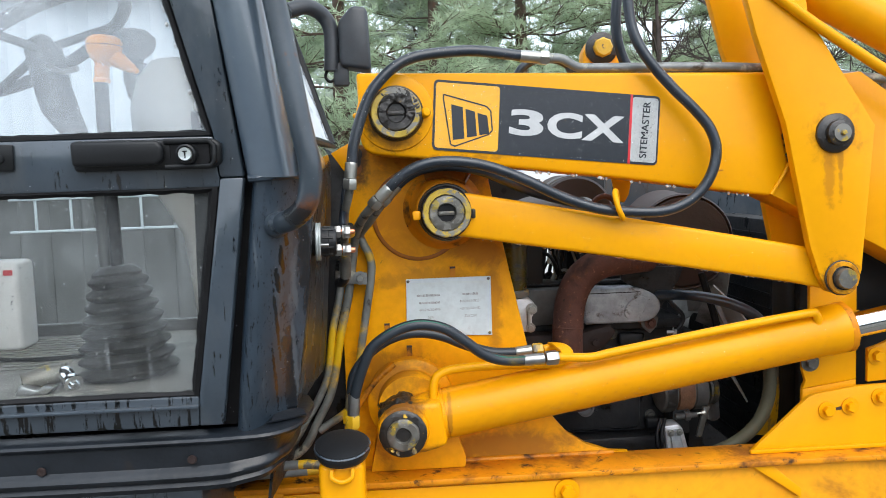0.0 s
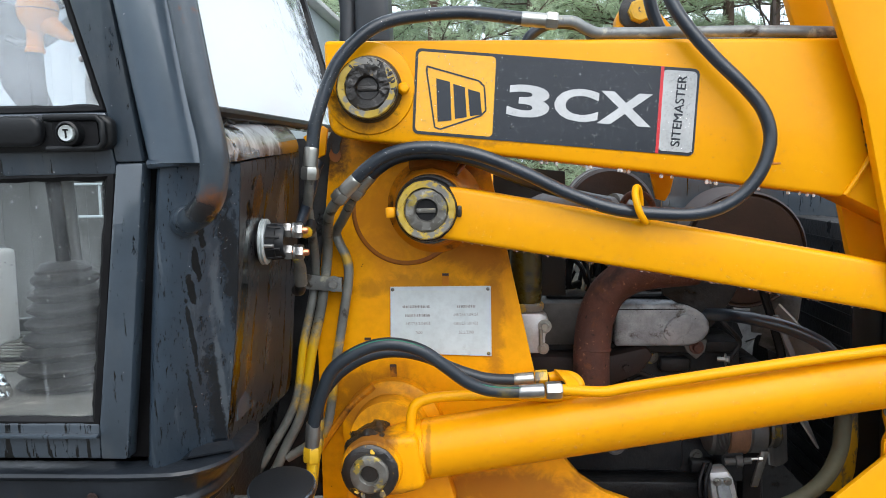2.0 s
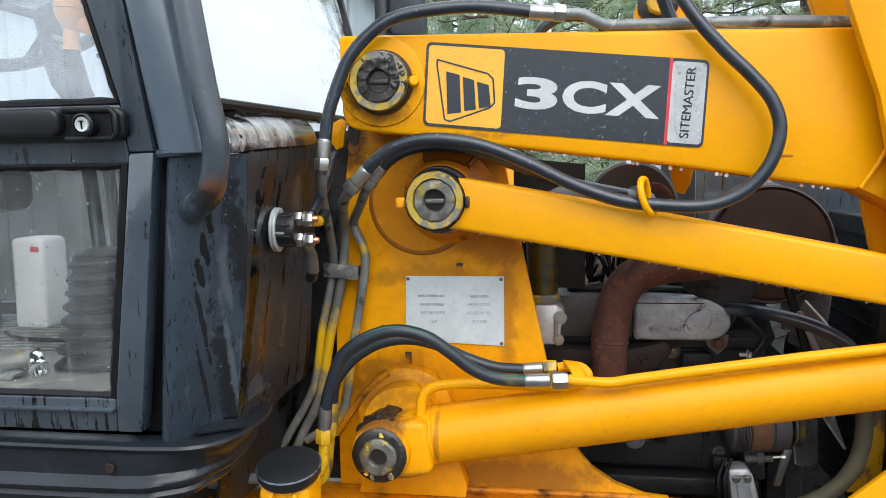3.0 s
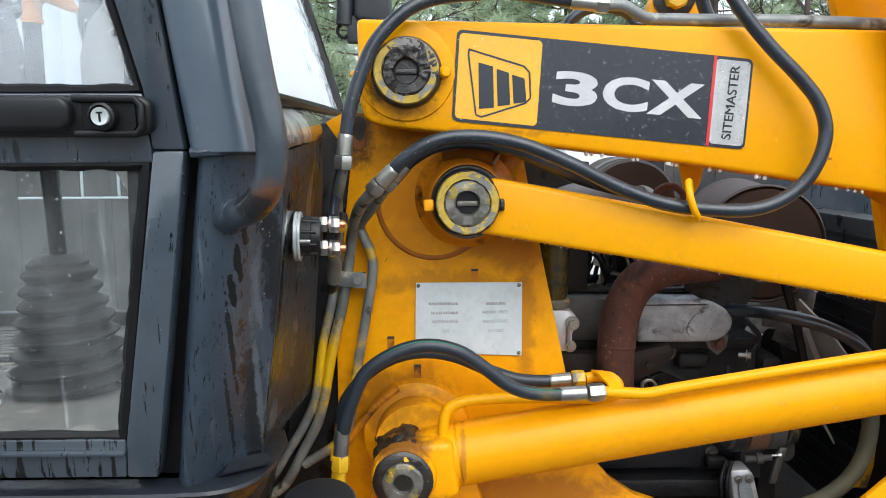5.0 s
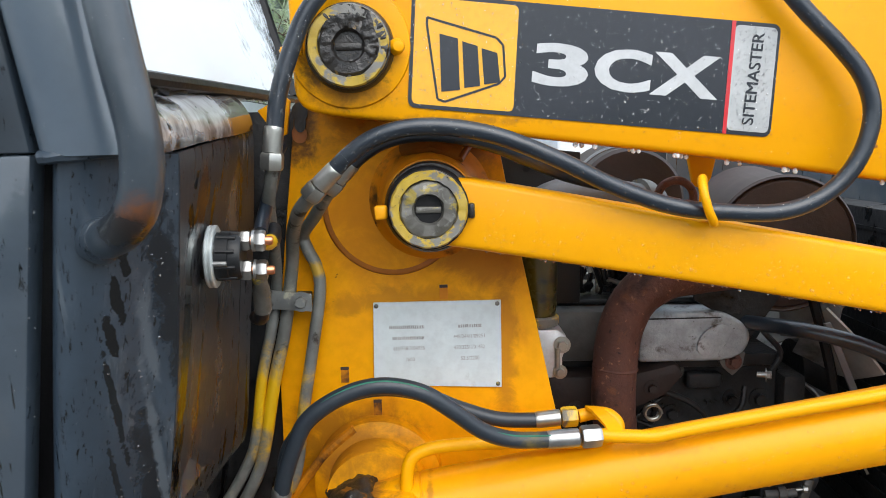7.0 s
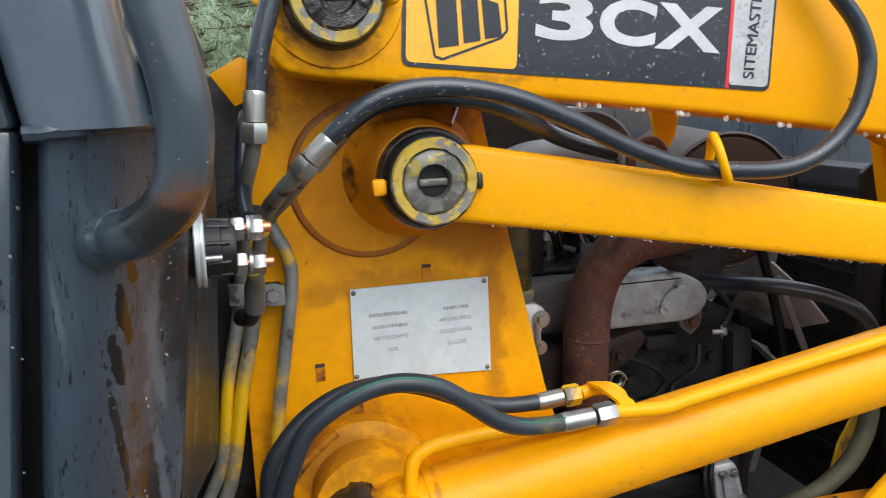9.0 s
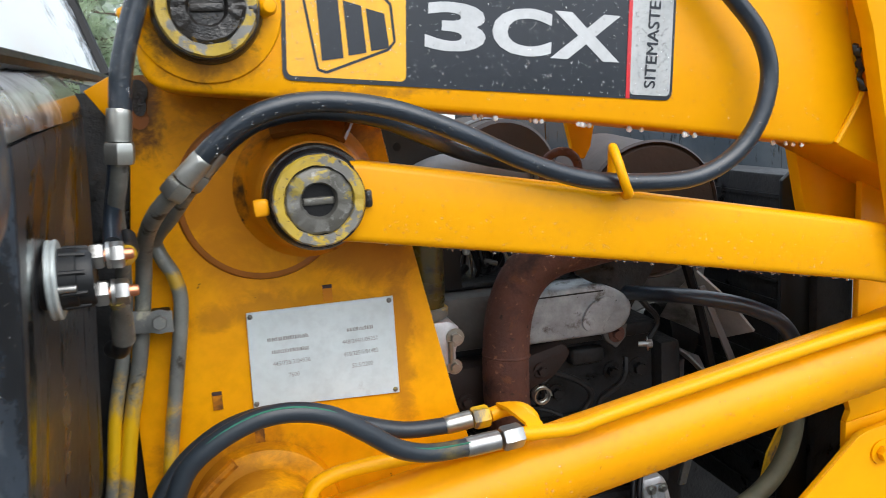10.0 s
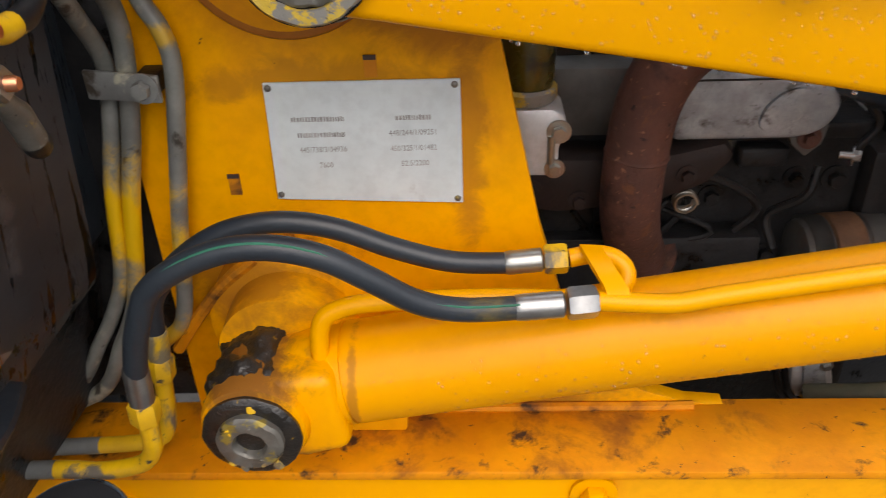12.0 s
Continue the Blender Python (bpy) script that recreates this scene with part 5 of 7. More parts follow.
rnd = random.Random(31)
for k in range(26):
    x, z = rnd.uniform(0.12, 0.56), rnd.uniform(0.94, 1.17)
    q = rnd.random()
    if q < 0.45:
        bolt("flange_bolt", (x, 1.8596, z), (0, -1, 0), rnd.uniform(0.012, 0.02), engine, pin_steel if k % 5 == 0 else engine_black)
    elif q < 0.75:
        w, h = rnd.uniform(0.015, 0.04), rnd.uniform(0.010, 0.03)
        part("cast_boss", lump(block(x - w, x + w, 1.835, 1.8597, z - h, z + h, 0.006), 0.003, 60), engine_black, engine)
    else:
        p = [(x + rnd.gauss(0, 0.03) * j, 1.825 + rnd.uniform(-0.012, 0.012), z + 0.035 * j) for j in range(4)]
        part("oil_line", tube(spline(p, 5), rnd.uniform(0.003, 0.006), 8), engine_black, engine)
ex = thing("exhaust_pipe", (0.28, 1.745, 1.1), "rusty brown exhaust downpipe with a welded joint", "exhaust pipe")
el = spline([(0.305, 1.80, 1.045), (0.290, 1.775, 1.085), (0.280, 1.755, 1.13), (0.277, 1.747, 1.17), (0.279, 1.745, 1.222), (0.287, 1.745, 1.272), (0.311, 1.747, 1.318), (0.355, 1.752, 1.345), (0.41, 1.76, 1.352), (0.47, 1.78, 1.354)], 6)
part("pipe_run", tube(el, 0.0335, 28), exhaust_rust, ex)
part("joint_ring", lathe((0.2785, 1.7455, 1.208), (0.08, 0, 1), [(0.0337, 0), (0.0352, 0.002), (0.0337, 0.005)], 28), exhaust_rust, ex)
part("manifold_flange", lump(lathe((0.312, 1.82, 1.030), (-0.2, -0.5, 0.8), [(0.045, 0), (0.045, 0.012), (0.03, 0.013)], 20), 0.002, 60), exhaust_rust, ex)

# silencer and air cleaner drums, the grey intake elbow
sil = thing("silencer", (0.6, 1.9, 1.3), "dark rusted silencer drum with a pressed end", "silencer")
part("drum", lathe((0.585, 1.862, 1.375), (0.12, 1, 0.05), [(0.0, -0.004), (0.07, -0.002), (0.104, 0.004), (0.111, 0.014), (0.107, 0.022), (0.107, 0.26), (0.09, 0.28), (0, 0.28)], 48), drum_rust, sil)
part("end_bead", lathe((0.585, 1.866, 1.375), (0.12, 1, 0.05), [(0.112, 0), (0.1155, 0.006), (0.112, 0.013), (0.106, 0.006)], 48, closed=True), drum_rust, sil)
part("heat_shield", sheet([[(0.66, 1.90, 1.45), (0.66, 2.05, 1.46)], [(0.695, 1.90, 1.425), (0.695, 2.05, 1.435)], [(0.715, 1.90, 1.385), (0.715, 2.05, 1.395)], [(0.722, 1.90, 1.345), (0.722, 2.05, 1.355)]], 0.004), grey_sheet, sil, "thin bent grey shield")
part("mounting_strap", block(0.50, 0.53, 1.90, 2.10, 1.20, 1.30, 0.004), engine_black, sil)
cleaner = thing("air_cleaner", (0.33, 1.95, 1.3), "dark round air cleaner drum", "air cleaner")
part("drum", lathe((0.325, 1.845, 1.452), (0.05, 1, 0.03), [(0, 0), (0.06, 0.001), (0.082, 0.004), (0.087, 0.012), (0.084, 0.02), (0.084, 0.22), (0, 0.23)], 44), drum_rust, cleaner)
part("band", lathe((0.329, 1.92, 1.454), (0.05, 1, 0.03), [(0.086, 0), (0.088, 0.003), (0.088, 0.02), (0.086, 0.023)], 44), grey_sheet, cleaner)
part("bracket", block(0.30, 0.35, 1.93, 2.0, 1.296, 1.375, 0.004), engine_black, cleaner)
elb = thing("intake_elbow", (0.25, 1.8, 1.45), "grey intake elbow over the engine", "intake pipe")
part("elbow", tube(spline([(0.155, 1.86, 1.40), (0.172, 1.80, 1.436), (0.205, 1.77, 1.458), (0.25, 1.765, 1.463), (0.30, 1.775, 1.455), (0.345, 1.80, 1.445)], 6), [0.038 + 0.003 * math.sin(k * 0.2) for k in range(31)], 28), grey_sheet, elb)
part("clamp_band", lathe((0.315, 1.782, 1.452), (0.9, 0.35, -0.2), [(0.042, 0), (0.043, 0.004), (0.043, 0.014), (0.042, 0.018)], 28), pin_steel, elb)
spr = thing("hose_guard", (0.355, 1.70, 1.46), "rusty bent wire guard round a hose", "guard")
part("loop", tube(spline([(0.327, 1.70, 1.440), (0.328, 1.70, 1.478), (0.342, 1.69, 1.494), (0.362, 1.69, 1.492), (0.378, 1.70, 1.474), (0.380, 1.71, 1.435)], 5), 0.006, 10), exhaust_rust, spr)
yb = thing("arm_stay", (0.40, 1.75, 1.5), "yellow bracket under the arm", "bracket")
part("plate", prism([(0.375, 1.56), (0.432, 1.56), (0.418, 1.495), (0.408, 1.478), (0.392, 1.483)], 1.742, 1.754, 0.002), yellow, yb)
part("hanger", block(0.378, 0.43, 1.60, 1.754, 1.552, 1.566, 0.002), yellow, yb)

# fuel filter beside the tower
ff = thing("fuel_filter", (0.165, 1.72, 1.22), "fuel filter with a stained amber bowl on a bright aluminium head", "fuel filter")
filter_head = part("head", prism([(0.135, 1.285), (0.183, 1.285), (0.196, 1.275), (0.198, 1.255), (0.190, 1.245), (0.190, 1.225), (0.182, 1.212), (0.150, 1.212), (0.138, 1.225)], 1.690, 1.75, 0.005, 2), alu_bright, ff, "bright aluminium head")
bolt("head_bolt", (0.189, 1.6895, 1.262), (0, -1, 0), 0.013, filter_head, zinc)
bolt("head_bolt", (0.186, 1.6895, 1.222), (0, -1, 0), 0.011, filter_head, zinc)
part("bleed_screw", lathe((0.182, 1.6885, 1.228), (0, 0, 1), [(0.004, 0), (0.004, 0.03)], 10), zinc, ff)
part("clear_ring", lathe((0.158, 1.72, 1.286), (0, 0, 1), [(0.029, 0), (0.031, 0.004), (0.031, 0.012), (0.028, 0.015)], 32), ring_yellow, ff, "dull seal ring")
part("bowl", lathe((0.158, 1.72, 1.301), (0, 0, 1), [(0.026, 0), (0.028, 0.01), (0.029, 0.06), (0.030, 0.15), (0.01, 0.152)], 32), bowl_amber, ff, "dark amber bowl")

# fan, alternator, coolant hoses, radiator
fan = thing("cooling_fan", (0.70, 1.98, 1.12), "pale plastic cooling fan behind the radiator hose", "fan")
part("hub", lathe((0.655, 1.98, 1.13), (1, 0, 0), [(0.055, 0), (0.055, 0.05), (0.03, 0.055)], 28), engine_black, fan)
for k in range(7):
    a = radians(100 + 360 * k / 7)
    rows = []
    for q in (0.06, 0.12, 0.18, 0.215):
        row = []
        for s in (-1, -0.3, 0.4, 1):
            w = (0.035 + 0.16 * q) * s
            c = Vector((0.675 + 0.035 * s, 0, 0))
            ang = a + w / max(q, 0.1) * 0.8
            row.append((c.x, 1.98 + q * math.cos(ang), 1.13 + q * math.sin(ang)))
        rows.append(row)
    part("blade", sheet(rows, 0.004), fan_white, fan)
alt = thing("alternator", (0.57, 1.80, 1.0), "grimy alternator with a rusted body", "alternator")
part("body", lathe((0.505, 1.825, 1.030), (1, 0.1, 0), [(0.020, -0.004), (0.040, 0), (0.046, 0.012), (0.046, 0.03), (0.043, 0.032), (0.043, 0.075), (0.046, 0.077), (0.046, 0.105), (0.03, 0.112)], 36), alu_dark, alt)
part("stator", lathe((0.537, 1.828, 1.030), (1, 0.1, 0), [(0.0445, 0), (0.0475, 0.002), (0.0475, 0.038), (0.0445, 0.040)], 36), stator_rust, alt, "rusted stator ring")
part("pulley", lathe((0.620, 1.836, 1.030), (1, 0.1, 0), [(0.036, 0), (0.038, 0.004), (0.028, 0.010), (0.038, 0.016), (0.036, 0.02)], 32), pin_steel, alt)
part("adjuster_arm", prism([(0.60, 1.0), (0.615, 1.0), (0.595, 0.93), (0.582, 0.93)], 1.79, 1.798, 0.001), pin_steel, alt)
part("adjuster_stud", lathe((0.548, 1.785, 0.985), (1, 0, 0.06), [(0.0028, 0), (0.0028, 0.045), (0.006, 0.045), (0.006, 0.052)], 8), zinc, alt)
for k in range(9):
    part("cooling_fin", lathe((0.511 + 0.0025 * k, 1.8255, 1.030), (1, 0.1, 0), [(0.044, 0), (0.0478, 0.0003), (0.0478, 0.0010), (0.044, 0.0013)], 30), alu_dark, alt)
part("foot", block(0.53, 0.57, 1.80, 1.8595, 0.936, 1.0, 0.004), engine_black, alt)
ab = thing("fuel_pump", (0.52, 1.76, 0.9), "bolted aluminium pump body with black hoses by the engine mount", "pump")
pump_body = part("body", prism([(0.494, 0.972), (0.528, 0.975), (0.538, 0.962), (0.562, 0.868), (0.550, 0.852), (0.516, 0.852), (0.506, 0.866)], 1.752, 1.799, 0.006, 2), alu_bright, ab)
part("face_plate", prism([(0.504, 0.962), (0.526, 0.964), (0.552, 0.866), (0.522, 0.862)], 1.746, 1.7515, 0.002), alu_cast, pump_body, "dull face plate")
for x, z in ((0.507, 0.957), (0.526, 0.958), (0.541, 0.912), (0.551, 0.872), (0.522, 0.868)):
    bolt("cap_screw", (x, 1.7458, z), (0, -1, 0), 0.0085, pump_body, zinc)
part("shaft", lathe((0.528, 1.775, 0.985), (1, -0.15, 0.10), [(0.007, 0), (0.007, 0.020), (0.011, 0.021), (0.011, 0.032), (0.006, 0.034), (0.006, 0.048)], 14), alu_dark, ab)
for dx in (0.0, 0.011):
    part("hose_loop", tube(spline([(0.500 - dx, 1.765, 0.985), (0.487 - dx, 1.750, 0.955), (0.489 - dx, 1.745, 0.915), (0.500 - dx, 1.748, 0.875), (0.518 - dx, 1.760, 0.845)], 6), 0.0042, 10), rubber, ab)

hose("coolant_hose", [(0.50, 1.80, 1.262), (0.525, 1.70, 1.276), (0.570, 1.655, 1.272), (0.617, 1.643, 1.256), (0.656, 1.64, 1.232), (0.680, 1.64, 1.195), (0.690, 1.642, 1.14)], 0.0115, "black coolant hose curving to the radiator", hose_black)
hose("coolant_hose", [(0.690, 1.650, 1.135), (0.688, 1.652, 1.06), (0.668, 1.655, 1.005), (0.630, 1.66, 0.965), (0.575, 1.67, 0.935), (0.50, 1.70, 0.905)], 0.0138, "dusty olive coolant hose under the ram", hose_olive)
rad = thing("radiator", (0.80, 1.95, 0.9), "black radiator with its shroud behind the fan", "radiator")
part("core", block(0.80, 0.87, 1.74, 2.30, 0.80, 1.42, 0.006), engine_black, rad)
part("shroud", prism([(0.745, 0.82), (0.7995, 0.82), (0.7995, 1.46), (0.745, 1.42)], 1.755, 1.765, 0.003), plastic, rad)
for k in range(16):
    part("fin", block(0.796, 0.7995, 1.78, 2.26, 0.84 + 0.036 * k, 0.846 + 0.036 * k), engine_black, rad)
part("stay_bar", prism([(0.612, 1.262), (0.622, 1.264), (0.700, 1.085), (0.688, 1.083)], 1.775, 1.781, 0.001), grey_sheet, rad, "flat grey stay bar")
part("side_guard", sheet([[(0.735, 1.73, 1.13), (0.752, 1.75, 1.13)], [(0.728, 1.73, 1.04), (0.756, 1.75, 1.04)], [(0.700, 1.73, 0.99), (0.752, 1.75, 0.98)], [(0.690, 1.73, 0.95), (0.742, 1.75, 0.94)]], 0.004), pipe_yellow, rad, "dull yellow guard plate")
dark_panel = part("dark_panel", block(0.50, 1.30, 2.25, 2.262, 1.20, 1.62, 0.004), cab_black, rad, "black shroud panel")
part("panel_slot", block(0.955, 1.015, 2.2485, 2.2496, 1.322, 1.327), rubber, dark_panel)
part("panel_hole", lathe((1.0, 2.2496, 1.295), (0, -1, 0), [(0.008, 0), (0.008, 0.001), (0, 0.0012)], 16), rubber, dark_panel)
bolt("panel_bolt", (1.07, 2.2495, 1.29), (0, -1, 0), 0.03, dark_panel, pin_steel)
part("panel_foot", block(0.60, 0.66, 2.205, 2.25, 0.80, 1.21, 0.004), plastic, rad)

# front bracket and post on the rail
fb = thing("front_bracket", (0.8, 1.58, 0.97), "yellow bolted bracket plate on the chassis rail", "bracket")
front_plate = part("plate", prism([(0.613, 0.9635), (0.635, 0.985), (0.735, 1.074), (0.752, 1.080), (0.84, 1.092), (1.25, 1.10), (1.25, 0.9635)], 1.575, 1.587, 0.002), yellow, fb)
part("foot_flange", block(0.61, 1.25, 1.566, 1.5745, 0.9635, 0.972, 0.002), yellow, fb)
part("slot", prism([(0.785, 1.043), (0.825, 1.047), (0.825, 1.053), (0.785, 1.049)], 1.5738, 1.5748), drum_rust, front_plate, "dark adjusting slot")
for x, z in ((0.773, 1.045), (0.822, 1.051), (0.885, 1.068)):
    bolt("bolt", (x, 1.5745, z), (0, -1, 0), 0.019, front_plate, yellow)
part("folded_post", prism([(0.735, 1.085), (0.742, 1.10), (0.735, 1.125), (0.735, 1.145), (0.75, 1.16), (0.75, 1.43), (0.85, 1.46), (0.85, 1.10)], 1.600, 1.612, 0.002), yellow, fb, "folded yellow post")
part("post_head", prism([(0.704, 1.47), (0.738, 1.372), (0.748, 1.345), (0.86, 1.345), (0.86, 1.47)], 1.660, 1.672, 0.002), rail_yellow, fb, "orange folded head of the post")
part("post_web", block(0.752, 0.85, 1.6125, 1.6595, 1.350, 1.358, 0.001), rail_yellow, fb)
part("post_lower", prism([(0.735, 0.9635), (0.85, 0.9635), (0.85, 1.0995), (0.735, 1.0845)], 1.600, 1.612, 0.002), yellow, fb)
bolt("bolt", (0.750, 1.5995, 1.140), (0, -1, 0), 0.020, fb, pin_steel)
bolt("bolt", (0.805, 1.5995, 1.178), (0, -1, 0), 0.020, fb, pin_steel)
part("hook_plate", prism([(0.868, 1.095), (0.95, 1.10), (0.95, 1.20), (0.90, 1.175), (0.868, 1.165)], 1.59, 1.60, 0.002), yellow, fb)
bolt("bolt", (0.886, 1.5895, 1.150), (0, -1, 0), 0.020, fb, yellow)

hose("nose_hose", [(0.868, 1.66, 1.205), (0.857, 1.655, 1.175), (0.850, 1.65, 1.14), (0.852, 1.65, 1.10), (0.868, 1.65, 1.07)], 0.011, "black hose beside the nose of the bonnet", hose_black)

# far side of the machine, seen in slivers past the engine
fs = thing("far_tower", (0.0, 2.75, 0.7), "yellow tower plate on the far side of the machine", "loader tower")
part("side_plate", prism([(-0.2, 0.70), (0.35, 0.70), (0.15, 1.20), (0.09, 1.56), (-0.17, 1.56)], 2.72, 2.74, 0.002), old_yellow, fs)
part("cross_member", block(-0.14, 0.10, 1.72, 2.72, 1.02, 1.10, 0.004), engine_black, fs)
part("leg", block(-0.15, 0.15, 2.70, 2.80, 0.0, 0.70, 0.01), old_yellow, fs)
fa = thing("far_link_bar", (0.3, 2.68, 1.3), "yellow link bar on the far side of the machine", "link bar")
part("bar", prism([(0.0, 1.48), (0.05, 1.50), (0.80, 1.36), (0.80, 1.29), (0.0, 1.40)], 2.62, 2.70, 0.006), yellow, fa)
fv = thing("far_pivot", (0.40, 1.80, 1.7), "yellow pivot lug with a bolt behind the arm", "pivot")
part("lug", prism([(0.315, 1.70), (0.318, 1.800), (0.330, 1.822), (0.350, 1.832), (0.372, 1.828), (0.392, 1.808), (0.420, 1.775), (0.44, 1.70)], 1.72, 1.76, 0.004), yellow, fv)
part("bush", lump(lathe((0.356, 1.7195, 1.806), (0, -1, 0), [(0.034, 0), (0.034, 0.008), (0.026, 0.012)], 36), 0.0015, 90), grease, fv, "black greasy ring")
part("bolt", lathe((0.356, 1.7085, 1.806), (0, -1, 0), [(0.0205, 0), (0.0205, 0.012), (0.017, 0.016), (0.014, 0.016)], 8), pipe_yellow, fv, "chipped yellow bolt head")
part("stem", block(0.33, 0.42, 1.6125, 1.76, 1.66, 1.702, 0.004), yellow, fv)

# wiring between filter and exhaust
wi = thing("wiring_loom", (0.25, 1.95, 1.3), "tangle of black wires over the engine", "wiring")
rnd = random.Random(5)
for k in range(11):
    x, z = 0.17 + 0.014 * k, 1.30 + rnd.uniform(0, 0.03)
    pts = [(x + rnd.uniform(-.02, .02) + 0.02 * j, 1.88 + rnd.uniform(-.03, .05), z + rnd.uniform(-.02, .05) + (0.05 if j == 2 else 0)) for j in range(5)]
    pts[0] = (x, 1.90, 1.288)
    part("wire", tube(spline(pts, 5), rnd.choice((0.003, 0.0045, 0.007)), 7), rubber if k % 4 else zinc, wi)
part("connector", lump(block(0.20, 0.225, 1.87, 1.90, 1.31, 1.37, 0.004), 0.004, 60), rubber, wi)
for x, z, a, m in ((0.205, 1.345, 0.2, white_plastic), (0.232, 1.322, -0.3, zinc), (0.188, 1.318, 0.5, zinc), (0.262, 1.338, 0.1, white_plastic)):
    part("cable_end", lathe((x, 1.862, z), (math.sin(a), -0.2, math.cos(a)), [(0.004, 0), (0.006, 0.004), (0.006, 0.018), (0.003, 0.022), (0.003, 0.030)], 10), m, wi, "pale cable end")
bh = thing("bulkhead_panel", (0.1, 2.3, 1.4), "black sheet panel with a round hole behind the tower", "panel")
part("sheet_metal", prism([(0.10, 1.30), (0.235, 1.30), (0.235, 1.535), (0.10, 1.55)], 1.80, 1.806, 0.001), plastic, bh)
part("hole", lathe((0.152, 1.7998, 1.512), (0, -1, 0), [(0.006, 0), (0.006, 0.0006), (0, 0.0007)], 16), rubber, bh)
part("stand", block(0.10, 0.13, 1.8065, 1.86, 1.19, 1.32, 0.002), engine_black, bh)

# bright edge of the bonnet side beyond the engine
bo = thing("bonnet_panel", (0.5, 2.55, 1.0), "black bonnet side panel beyond the engine", "bonnet")
part("panel", prism([(-0.25, 0.15), (1.3, 0.15), (1.3, 1.70), (0.46, 1.70), (0.42, 1.20), (-0.25, 1.20)], 2.50, 2.512, 0.003), engine_black, bo)
part("stand", block(0.7, 0.8, 2.40, 2.4995, 0.0, 0.80, 0.004), engine_black, bo)
# added dark sheet that hides the bright ground between ram and bracket
part("nose_gap_sheet", block(0.875, 1.60, 1.715, 1.727, 0.70, 1.62, 0.003), plastic, bo, "black sheet added to darken the gap at the nose")

# ---- cab ----
def lean(z):
    """How far the cab side leans: it comes nearer towards the roof."""
    return 1.204 - 0.10 * (z - 1.57)


def leaning(bm):
    for v in bm.verts:
        v.co.y += lean(v.co.z)
    return bm


cab = thing("cab", (-0.8, 1.7, 1.1), "black painted operator's cab with rain-streaked corners and painted-in reflections", "cab")


def column(name, rows, material, thick=0.006, label=""):
    return part(name, sheet([spline(r, 5) for r in rows], thick), material, cab, label)


# lower corner post, from its foot up to the weld at the waist
rows = []
for z, pts in ((1.100, [(-0.366, 1.330), (-0.372, 1.290), (-0.348, 1.276), (-0.325, 1.300), (-0.300, 1.330), (-0.283, 1.350)]),
               (1.160, [(-0.350, 1.310), (-0.353, 1.268), (-0.334, 1.252), (-0.310, 1.276), (-0.287, 1.305), (-0.268, 1.325)]),
               (1.340, [(-0.328, 1.290), (-0.330, 1.246), (-0.310, 1.230), (-0.286, 1.252), (-0.262, 1.285), (-0.241, 1.308)]),
               (1.460, [(-0.311, 1.275), (-0.313, 1.232), (-0.296, 1.216), (-0.271, 1.234), (-0.246, 1.266), (-0.226, 1.290)]),
               (1.553, [(-0.298, 1.265), (-0.300, 1.222), (-0.284, 1.206), (-0.261, 1.218), (-0.236, 1.250), (-0.215, 1.274)])):
    rows.append([(x, y, z) for x, y in pts])
rows_post = rows
column("corner_post", rows, cab_streak, 0.006, "streaked black corner post")
part("waist_weld", lump(tube(spline([(-0.303, 1.204, 1.553), (-0.284, 1.203, 1.554), (-0.262, 1.213, 1.556), (-0.240, 1.236, 1.556), (-0.232, 1.250, 1.556)], 5), 0.0058, 8), 0.0016, 90), cab_streak, cab)
# upper post: a fat rounded column
up = []
for z, pts in ((1.554, [(-0.305, 1.255), (-0.306, 1.214), (-0.290, 1.199), (-0.258, 1.202), (-0.238, 1.222), (-0.234, 1.262)]),
               (1.800, [(-0.334, 1.220), (-0.335, 1.180), (-0.319, 1.165), (-0.288, 1.170), (-0.268, 1.192), (-0.264, 1.235)]),
               (2.450, [(-0.421, 1.155), (-0.421, 1.116), (-0.402, 1.100), (-0.375, 1.106), (-0.352, 1.130), (-0.348, 1.175)])):
    up.append([(x, y, z) for x, y in pts])
column("upper_post", up, cab_grey, 0.005, "smooth rounded upper post")
# bulkhead that faces forward, with worn paint and painted-in reflections
bl = []


def bl_z(z):
    return z + (0.02 if z > 1.5 else (0.060 if z < 1.15 else 0))


for z, x0, y0, x1 in ((1.112, -0.279, 1.342, -0.250), (1.20, -0.262, 1.322, -0.238), (1.34, -0.240, 1.309, -0.226), (1.46, -0.225, 1.291, -0.216), (1.535, -0.2155, 1.277, -0.211), (1.554, -0.2150, 1.276, -0.211)):
    far = 1.56
    bl.append([(x0 + (x1 - x0) * f - 0.012 * math.sin(math.pi * f) * (1 if z < 1.5 else 0.3), y0 + (far - y0) * f, z + (0.02 * f if z > 1.5 else (0.060 * f if z < 1.15 else 0))) for f in (0, 0.3, 0.6, 0.85, 1)] + [(x1 - 0.006, far + 0.006, bl_z(z)), (x1 - 0.05, far + 0.05, bl_z(z))])
part("bulkhead", sheet([spline(c, 4) for c in zip(*bl)], 0.005), cab_reflection, cab, "worn black bulkhead with reflections put into its colour")
roll = []
for x, z in ((-0.2150, 1.5545), (-0.2155, 1.566), (-0.2205, 1.580), (-0.230, 1.592), (-0.243, 1.600), (-0.262, 1.605), (-0.290, 1.608)):
    row = [(x + 0.004 * f, 1.238 + 0.322 * f, z + 0.02 * f + 0.003 * noise.noise(Vector((x * 60, f * 18, 1)))) for f in (0, 0.15, 0.3, 0.45, 0.6, 0.75, 0.9, 1)]
    roll.append(row + [(x - 0.006, 1.570, z + 0.02), (x - 0.05, 1.61, z + 0.015)])
